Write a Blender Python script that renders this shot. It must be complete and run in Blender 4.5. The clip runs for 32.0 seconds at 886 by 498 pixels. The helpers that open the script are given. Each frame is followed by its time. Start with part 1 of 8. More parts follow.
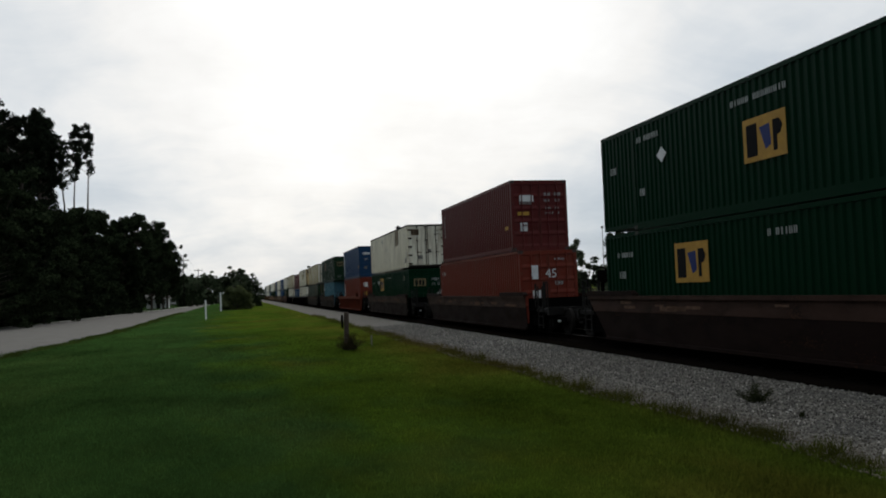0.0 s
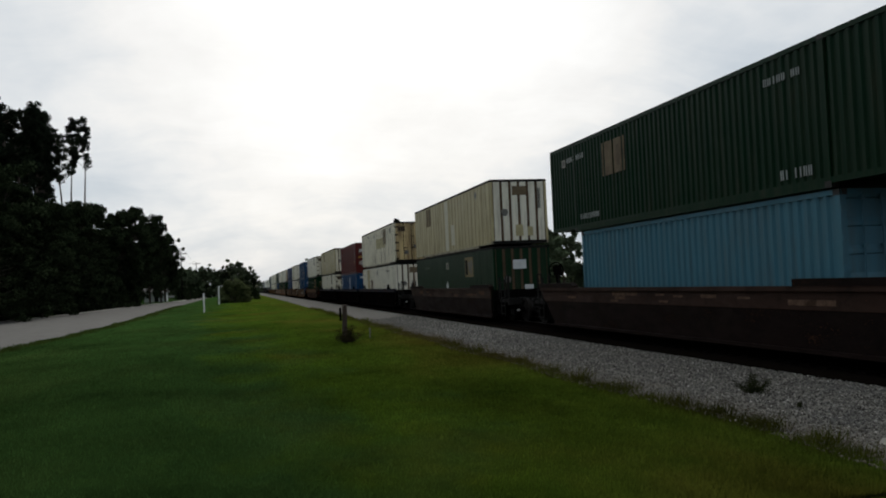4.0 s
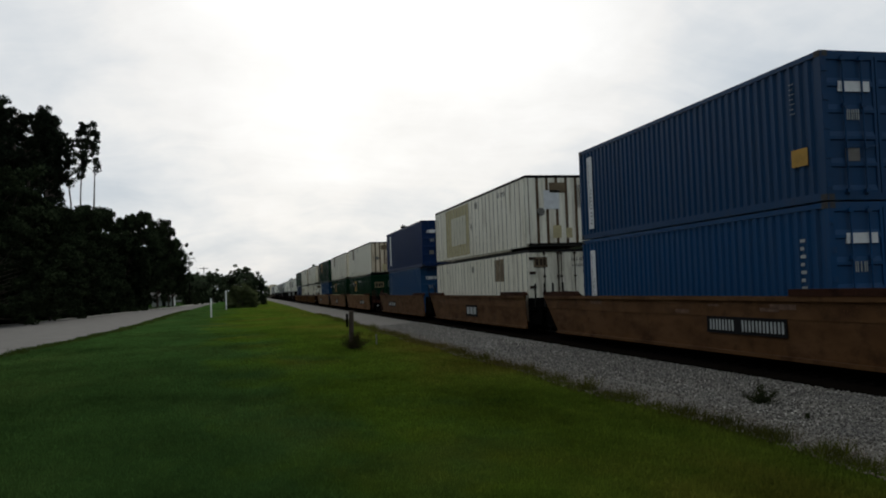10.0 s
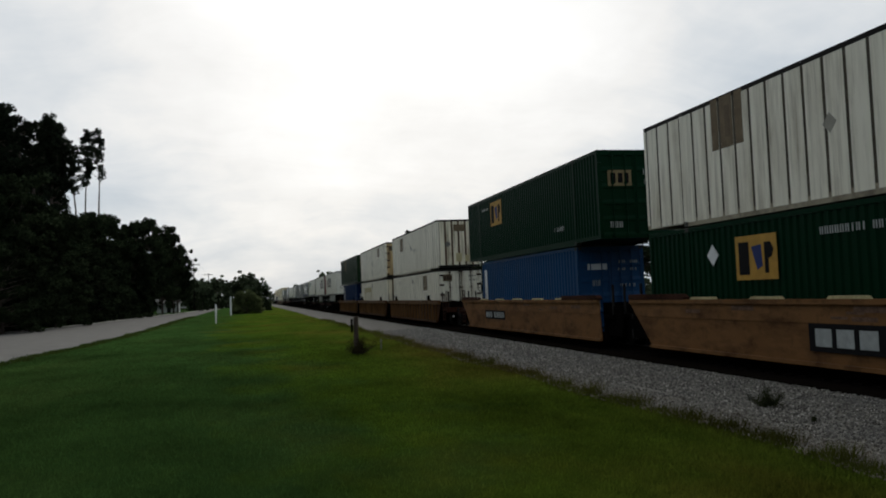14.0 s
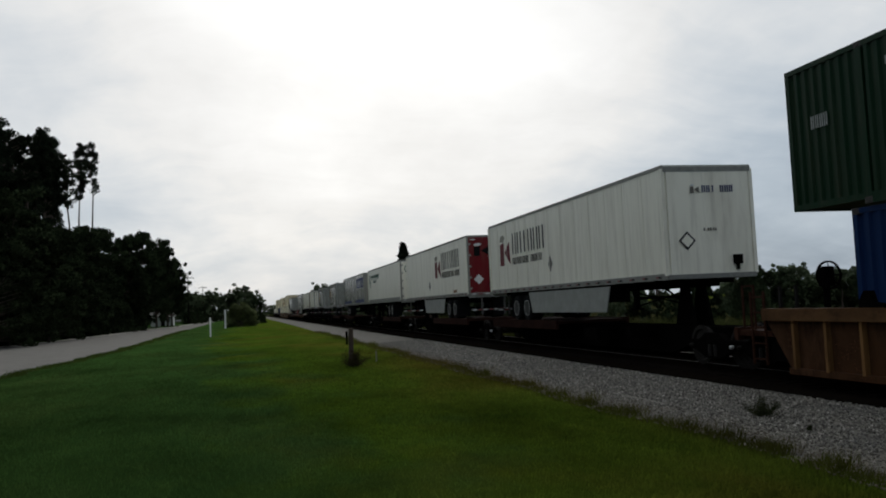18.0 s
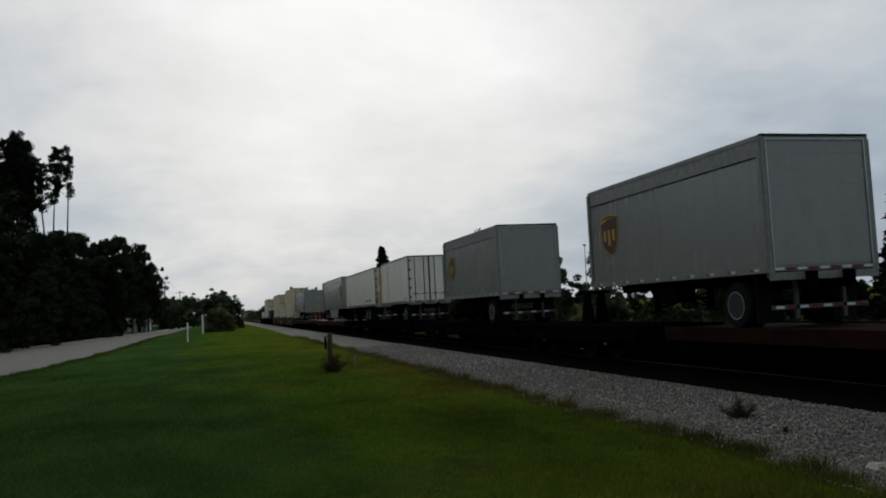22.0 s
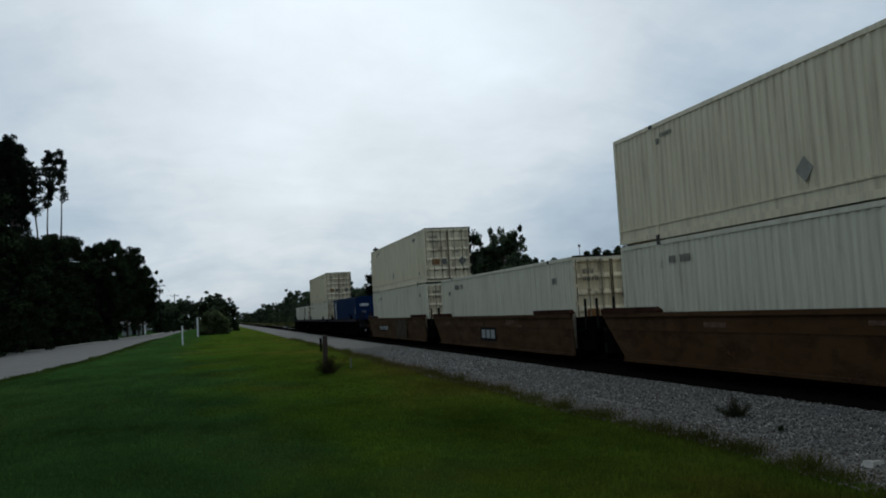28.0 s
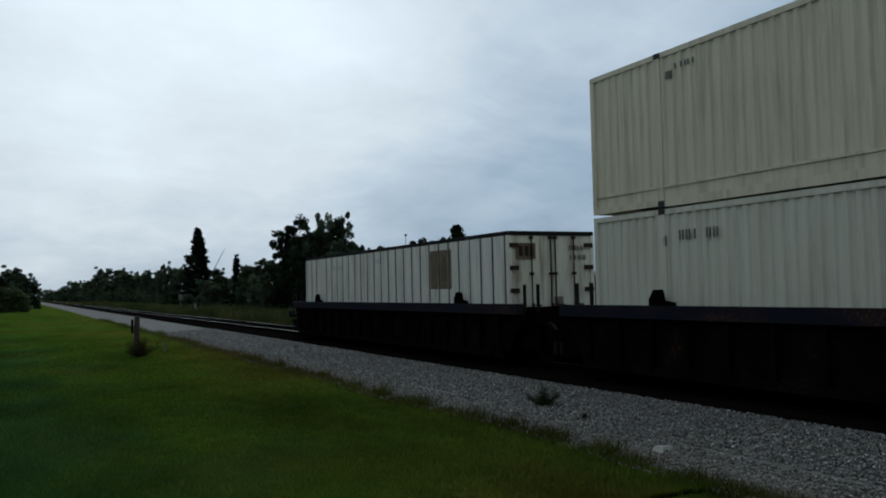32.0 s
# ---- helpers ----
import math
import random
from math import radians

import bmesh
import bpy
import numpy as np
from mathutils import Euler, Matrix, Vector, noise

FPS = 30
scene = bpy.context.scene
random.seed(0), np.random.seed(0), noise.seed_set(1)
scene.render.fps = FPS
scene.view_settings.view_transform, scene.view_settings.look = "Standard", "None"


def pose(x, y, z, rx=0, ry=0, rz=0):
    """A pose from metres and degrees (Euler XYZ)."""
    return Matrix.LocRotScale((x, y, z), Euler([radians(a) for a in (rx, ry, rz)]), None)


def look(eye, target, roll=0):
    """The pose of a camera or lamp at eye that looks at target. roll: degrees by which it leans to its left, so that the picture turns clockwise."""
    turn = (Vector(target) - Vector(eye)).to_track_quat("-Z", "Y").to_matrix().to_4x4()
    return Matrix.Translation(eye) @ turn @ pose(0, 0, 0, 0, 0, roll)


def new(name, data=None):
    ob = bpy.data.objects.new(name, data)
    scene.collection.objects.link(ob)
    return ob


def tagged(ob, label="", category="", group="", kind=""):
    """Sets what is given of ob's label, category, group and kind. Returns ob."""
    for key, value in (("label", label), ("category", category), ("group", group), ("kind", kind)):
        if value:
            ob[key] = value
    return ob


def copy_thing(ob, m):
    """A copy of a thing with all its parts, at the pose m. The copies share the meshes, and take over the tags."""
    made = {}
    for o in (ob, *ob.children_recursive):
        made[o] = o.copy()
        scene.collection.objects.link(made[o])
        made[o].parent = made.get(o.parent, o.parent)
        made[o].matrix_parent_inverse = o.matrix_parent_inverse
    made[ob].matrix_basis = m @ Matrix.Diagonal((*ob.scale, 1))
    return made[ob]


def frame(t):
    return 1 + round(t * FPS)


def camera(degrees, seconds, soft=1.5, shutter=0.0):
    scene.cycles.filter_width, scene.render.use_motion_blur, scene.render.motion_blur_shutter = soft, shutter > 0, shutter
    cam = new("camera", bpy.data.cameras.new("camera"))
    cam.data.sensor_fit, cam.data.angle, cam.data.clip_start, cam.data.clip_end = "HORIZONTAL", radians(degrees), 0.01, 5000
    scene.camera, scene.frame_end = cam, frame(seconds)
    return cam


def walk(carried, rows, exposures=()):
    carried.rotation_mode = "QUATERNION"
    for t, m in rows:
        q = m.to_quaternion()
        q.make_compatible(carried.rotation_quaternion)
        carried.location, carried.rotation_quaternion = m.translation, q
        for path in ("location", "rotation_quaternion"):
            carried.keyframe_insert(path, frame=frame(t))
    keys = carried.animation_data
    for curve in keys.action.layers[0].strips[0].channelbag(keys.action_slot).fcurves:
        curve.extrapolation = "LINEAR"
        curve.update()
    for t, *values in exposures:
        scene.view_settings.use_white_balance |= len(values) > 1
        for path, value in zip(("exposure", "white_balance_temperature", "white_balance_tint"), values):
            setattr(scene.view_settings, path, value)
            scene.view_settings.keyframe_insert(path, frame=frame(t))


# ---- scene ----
SECONDS = 32.0
EYE = (0.0, 0.0, 2.1)
cam = camera(55.82, SECONDS, soft=1.9)

PATH = [
    (0.0, pose(*EYE, 92.715, 2.262, -13.479)),
    (0.5, pose(*EYE, 92.805, 2.141, -13.310)),
    (1.0, pose(*EYE, 92.761, 2.174, -13.420)),
    (1.5, pose(*EYE, 92.835, 2.246, -13.252)),
    (2.0, pose(*EYE, 92.846, 2.120, -13.311)),
    (2.5, pose(*EYE, 92.441, 2.175, -13.515)),
    (4.5, pose(*EYE, 92.161, 2.529, -13.590)),
    (5.0, pose(*EYE, 92.195, 2.202, -13.386)),
    (5.5, pose(*EYE, 92.229, 2.015, -13.227)),
    (6.0, pose(*EYE, 92.452, 2.007, -13.218)),
    (6.5, pose(*EYE, 92.370, 1.645, -13.379)),
    (7.0, pose(*EYE, 92.315, 1.525, -12.991)),
    (7.5, pose(*EYE, 92.520, 1.474, -12.736)),
    (8.0, pose(*EYE, 92.421, 1.552, -13.054)),
    (8.5, pose(*EYE, 92.632, 1.608, -13.474)),
    (9.0, pose(*EYE, 92.269, 1.796, -13.362)),
    (9.5, pose(*EYE, 92.555, 1.937, -13.219)),
    (10.0, pose(*EYE, 92.671, 1.978, -13.137)),
    (10.5, pose(*EYE, 92.821, 2.124, -13.251)),
    (11.0, pose(*EYE, 92.944, 2.060, -13.269)),
    (11.5, pose(*EYE, 93.136, 2.144, -12.990)),
    (12.0, pose(*EYE, 93.290, 2.167, -12.892)),
    (12.5, pose(*EYE, 93.156, 2.286, -12.904)),
    (13.0, pose(*EYE, 93.022, 2.412, -12.867)),
    (13.5, pose(*EYE, 93.012, 2.329, -12.752)),
    (15.5, pose(*EYE, 93.113, 2.406, -13.470)),
    (16.0, pose(*EYE, 93.261, 2.639, -13.511)),
    (16.5, pose(*EYE, 93.348, 2.581, -13.452)),
    (17.0, pose(*EYE, 93.217, 2.700, -13.458)),
    (17.5, pose(*EYE, 93.492, 2.692, -12.921)),
    (18.0, pose(*EYE, 93.782, 2.710, -13.176)),
    (18.5, pose(*EYE, 93.838, 2.883, -13.336)),
    (19.0, pose(*EYE, 94.007, 2.951, -13.514)),
    (19.5, pose(*EYE, 94.110, 2.832, -13.512)),
    (20.0, pose(*EYE, 94.204, 2.745, -13.447)),
    (20.5, pose(*EYE, 94.127, 2.817, -13.447)),
    (21.0, pose(*EYE, 94.091, 2.869, -13.770)),
    (21.5, pose(*EYE, 93.841, 2.950, -14.241)),
    (22.0, pose(*EYE, 93.995, 2.920, -14.607)),
    (22.5, pose(*EYE, 94.019, 2.923, -14.734)),
    (23.0, pose(*EYE, 94.002, 2.789, -15.107)),
    (23.5, pose(*EYE, 94.179, 2.730, -15.227)),
    (24.0, pose(*EYE, 94.203, 2.859, -15.196)),
    (24.5, pose(*EYE, 94.119, 2.884, -15.212)),
    (25.0, pose(*EYE, 94.183, 2.804, -15.059)),
    (25.5, pose(*EYE, 94.259, 2.880, -15.056)),
    (27.5, pose(*EYE, 93.982, 3.122, -14.862)),
    (28.0, pose(*EYE, 94.069, 3.298, -14.933)),
    (28.5, pose(*EYE, 93.944, 3.282, -14.825)),
    (29.0, pose(*EYE, 94.007, 3.048, -14.586)),
    (29.5, pose(*EYE, 94.187, 2.873, -14.609)),
    (30.0, pose(*EYE, 94.002, 2.803, -14.993)),
    (30.5, pose(*EYE, 94.195, 2.863, -14.973)),
    (31.0, pose(*EYE, 94.063, 2.671, -15.427)),
    (31.5, pose(*EYE, 93.831, 2.146, -19.265)),
    (32.0, pose(*EYE, 92.708, 1.316, -26.909)),
]
walk(cam, PATH, [(0.0, 0.0, 6500, 10), (13.5, -0.04, 6500, 10), (18.0, -0.1, 6480, 10), (21.0, -0.27, 6430, 10), (25.5, -0.32, 6400, 9),
                 (27.5, -0.35, 5800, 5), (32.0, -0.33, 5600, 4)])

# ---------------------------------------------------------------- world and sun
SUN_AZ, SUN_EL = 8.0, 23.0  # degrees; azimuth from the track's direction towards the right
SUN_DIR = Vector((math.sin(radians(SUN_AZ)) * math.cos(radians(SUN_EL)), math.cos(radians(SUN_AZ)) * math.cos(radians(SUN_EL)), math.sin(radians(SUN_EL))))


def link(nt, a, b):
    nt.links.new(a, b)


def maths(nt, op, a, b=0.0, clamp=False):
    n = nt.nodes.new("ShaderNodeMath")
    n.operation, n.use_clamp = op, clamp
    for i, x in enumerate((a, b)):
        if hasattr(x, "is_output"):
            link(nt, x, n.inputs[i])
        else:
            n.inputs[i].default_value = x
    return n.outputs[0]


def ramp(nt, fac, stops):
    n = nt.nodes.new("ShaderNodeValToRGB")
    link(nt, fac, n.inputs[0])
    while len(n.color_ramp.elements) < len(stops):
        n.color_ramp.elements.new(0.5)
    for e, (p, c) in zip(n.color_ramp.elements, stops):
        e.position = p
        e.color = (*c, 1) if isinstance(c, tuple) else (c, c, c, 1)
    return n.outputs[0]


def mixed(nt, fac, a, b, blend="MIX"):
    n = nt.nodes.new("ShaderNodeMix")
    n.data_type, n.blend_type = "RGBA", blend
    for i, x in ((0, fac), (6, a), (7, b)):
        if hasattr(x, "is_output"):
            link(nt, x, n.inputs[i])
        elif i == 0:
            n.inputs[0].default_value = x
        else:
            n.inputs[i].default_value = (*x, 1)
    return n.outputs[2]


def noise_of(nt, vec, scale, detail=4.0, rough=0.55, stretch=None):
    if stretch:
        m = nt.nodes.new("ShaderNodeMapping")
        m.inputs["Scale"].default_value = stretch
        link(nt, vec, m.inputs["Vector"])
        vec = m.outputs[0]
    n = nt.nodes.new("ShaderNodeTexNoise")
    n.inputs["Scale"].default_value, n.inputs["Detail"].default_value, n.inputs["Roughness"].default_value = scale, detail, rough
    link(nt, vec, n.inputs["Vector"])
    return n.outputs[0]


def make_world():
    world = bpy.data.worlds.new("overcast_sky")
    scene.world = world
    world.use_nodes = True
    nt = world.node_tree
    nt.nodes.clear()
    co = nt.nodes.new("ShaderNodeTexCoord").outputs["Generated"]
    sep = nt.nodes.new("ShaderNodeSeparateXYZ")
    link(nt, co, sep.inputs[0])
    # cloud layer seen as a flat sheet: direction divided by its height
    height = maths(nt, "ADD", maths(nt, "MAXIMUM", sep.outputs[2], 0.0), 0.30)
    comb = nt.nodes.new("ShaderNodeCombineXYZ")
    link(nt, maths(nt, "DIVIDE", sep.outputs[0], height), comb.inputs[0])
    link(nt, maths(nt, "DIVIDE", sep.outputs[1], height), comb.inputs[1])
    n1 = noise_of(nt, comb.outputs[0], 0.75, 4.0, 0.5, (1.0, 0.85, 1.0))
    n2 = noise_of(nt, comb.outputs[0], 2.2, 5.5, 0.58, (1.0, 0.7, 1.0))
    # wisps drawn out across the view, bent by a slower noise
    bend = nt.nodes.new("ShaderNodeVectorMath")
    bend.operation = "ADD"
    link(nt, comb.outputs[0], bend.inputs[0])
    link(nt, maths(nt, "MULTIPLY", noise_of(nt, comb.outputs[0], 1.1, 3.0), 0.9), bend.inputs[1])
    n3 = noise_of(nt, bend.outputs[0], 1.7, 6.0, 0.6, (0.55, 1.6, 1.0))
    wisp = ramp(nt, n3, [(0.36, 0.0), (0.66, 1.0)])
    # the hidden sun brightens the cloud round it
    dot = nt.nodes.new("ShaderNodeVectorMath")
    dot.operation = "DOT_PRODUCT"
    link(nt, co, dot.inputs[0])
    dot.inputs[1].default_value = SUN_DIR
    near_sun = maths(nt, "MAXIMUM", dot.outputs["Value"], 0.0)
    glow = maths(nt, "POWER", near_sun, 14.0)
    wide = maths(nt, "POWER", near_sun, 2.0)
    cloud = maths(nt, "ADD", maths(nt, "MULTIPLY", n1, 0.72), maths(nt, "MULTIPLY", n2, 0.41))
    cloud = ramp(nt, cloud, [(0.42, 0.0), (0.72, 1.0)])
    light = maths(nt, "ADD", maths(nt, "MULTIPLY", cloud, 0.31), 0.25)
    # an overcast sky is brightest overhead
    light = maths(nt, "ADD", light, maths(nt, "MULTIPLY", maths(nt, "MAXIMUM", sep.outputs[2], 0.0), 0.34))
    light = maths(nt, "ADD", light, maths(nt, "MULTIPLY", maths(nt, "SUBTRACT", wisp, 0.40), 0.105))
    light = maths(nt, "ADD", light, maths(nt, "MULTIPLY", glow, 0.36))
    light = maths(nt, "ADD", light, maths(nt, "MULTIPLY", wide, 0.28))
    tint = ramp(nt, light, [(0.3, (0.60, 0.785, 1.0)), (0.64, (0.77, 0.885, 1.0)), (0.92, (1.0, 1.0, 0.985))])
    sky = nt.nodes.new("ShaderNodeTexSky")
    sky.sky_type, sky.sun_disc = "NISHITA", False
    sky.sun_elevation, sky.sun_rotation = radians(SUN_EL), radians(SUN_AZ)
    b1 = nt.nodes.new("ShaderNodeBackground")
    link(nt, sky.outputs[0], b1.inputs[0])
    b1.inputs[1].default_value = 0.05
    b2 = nt.nodes.new("ShaderNodeBackground")
    link(nt, tint, b2.inputs[0])
    link(nt, light, b2.inputs[1])
    mx = nt.nodes.new("ShaderNodeMixShader")
    mx.inputs[0].default_value = 0.93
    link(nt, b1.outputs[0], mx.inputs[1])
    link(nt, b2.outputs[0], mx.inputs[2])
    out = nt.nodes.new("ShaderNodeOutputWorld")
    link(nt, mx.outputs[0], out.inputs[0])


make_world()
sun = new("sun", bpy.data.lights.new("sun", "SUN"))
sun.data.energy, sun.data.angle, sun.data.color = 0.5, radians(25), (1.0, 0.96, 0.9)
sun.matrix_world = look(SUN_DIR * 100, (0, 0, 0))

# ---------------------------------------------------------------- materials


def plain(name, colour, rough=0.6, metal=0.0, spread=0.25, scale=3.0, bump=0.0, stretch=None, second=None, spec=0.3):
    """A surface of one colour with blotches at two scales and, if asked, fine relief."""
    m = bpy.data.materials.new(name)
    m.use_nodes = True
    nt = m.node_tree
    p = nt.nodes["Principled BSDF"]
    co = nt.nodes.new("ShaderNodeTexCoord").outputs["Object"]
    a = noise_of(nt, co, scale, 5.0, 0.6, stretch)
    b = noise_of(nt, co, scale * 9.0, 3.0, 0.6, stretch)
    fac = maths(nt, "ADD", maths(nt, "MULTIPLY", a, 0.65), maths(nt, "MULTIPLY", b, 0.35))
    fac = ramp(nt, fac, [(0.3, 0.0), (0.7, 1.0)])
    lo = second if second else tuple(c * (1 - spread) for c in colour)
    hi = colour if second else tuple(min(1.0, c * (1 + spread * 0.6)) for c in colour)
    link(nt, mixed(nt, fac, lo, hi), p.inputs["Base Color"])
    p.inputs["Roughness"].default_value, p.inputs["Metallic"].default_value = rough, metal
    p.inputs["Specular IOR Level"].default_value = spec
    if bump:
        bp = nt.nodes.new("ShaderNodeBump")
        bp.inputs["Strength"].default_value, bp.inputs["Distance"].default_value = 0.6, bump
        link(nt, b, bp.inputs["Height"])
        link(nt, bp.outputs[0], p.inputs["Normal"])
    return m


def painted(name, colour, grime=(0.10, 0.08, 0.055), amount=0.35, rust=0.1, rough=0.38, fade=0.12, spec=0.4, run=(1.0, 1.6, 0.16)):
    """Weathered vehicle paint: faded blotches, run-down streaks, rust where it wore through."""
    m = bpy.data.materials.new(name)
    m.use_nodes = True
    nt = m.node_tree
    p = nt.nodes["Principled BSDF"]
    co = nt.nodes.new("ShaderNodeTexCoord").outputs["Object"]
    info = nt.nodes.new("ShaderNodeObjectInfo")
    add = nt.nodes.new("ShaderNodeVectorMath")
    add.operation = "ADD"
    link(nt, co, add.inputs[0])
    link(nt, maths(nt, "MULTIPLY", info.outputs["Random"], 40.0), add.inputs[1])
    v = add.outputs[0]
    big = noise_of(nt, v, 0.7, 4.0)
    streak = noise_of(nt, v, 2.4, 5.0, 0.62, run)
    fine = noise_of(nt, v, 26.0, 3.0)
    base = mixed(nt, maths(nt, "MULTIPLY", big, fade * 2), colour, tuple(min(1.0, c * 1.2 + 0.012) for c in colour))
    dirt = ramp(nt, streak, [(0.43, 0.0), (0.68, 1.0)])
    dirt = maths(nt, "MULTIPLY", dirt, maths(nt, "MULTIPLY", ramp(nt, big, [(0.3, 0.2), (0.7, 1.0)]), amount))
    base = mixed(nt, dirt, base, grime)
    drip = noise_of(nt, v, 5.5, 4.0, 0.65, (run[0], run[1], run[2] * 0.45))
    drip = maths(nt, "MULTIPLY", ramp(nt, drip, [(0.52, 0.0), (0.72, 1.0)]), amount * 0.75)
    base = mixed(nt, drip, base, tuple(0.75 * g for g in grime))
    spots = ramp(nt, maths(nt, "ADD", maths(nt, "MULTIPLY", fine, 0.55), maths(nt, "MULTIPLY", streak, 0.5)), [(0.62, 0.0), (0.70, 1.0)])
    base = mixed(nt, maths(nt, "MULTIPLY", spots, rust), base, (0.14, 0.06, 0.03))
    link(nt, base, p.inputs["Base Color"])
    link(nt, maths(nt, "ADD", rough, maths(nt, "MULTIPLY", dirt, 0.25)), p.inputs["Roughness"])
    p.inputs["Specular IOR Level"].default_value = spec
    bp = nt.nodes.new("ShaderNodeBump")
    bp.inputs["Strength"].default_value, bp.inputs["Distance"].default_value = 0.25, 0.01
    link(nt, big, bp.inputs["Height"])
    link(nt, bp.outputs[0], p.inputs["Normal"])
    return m


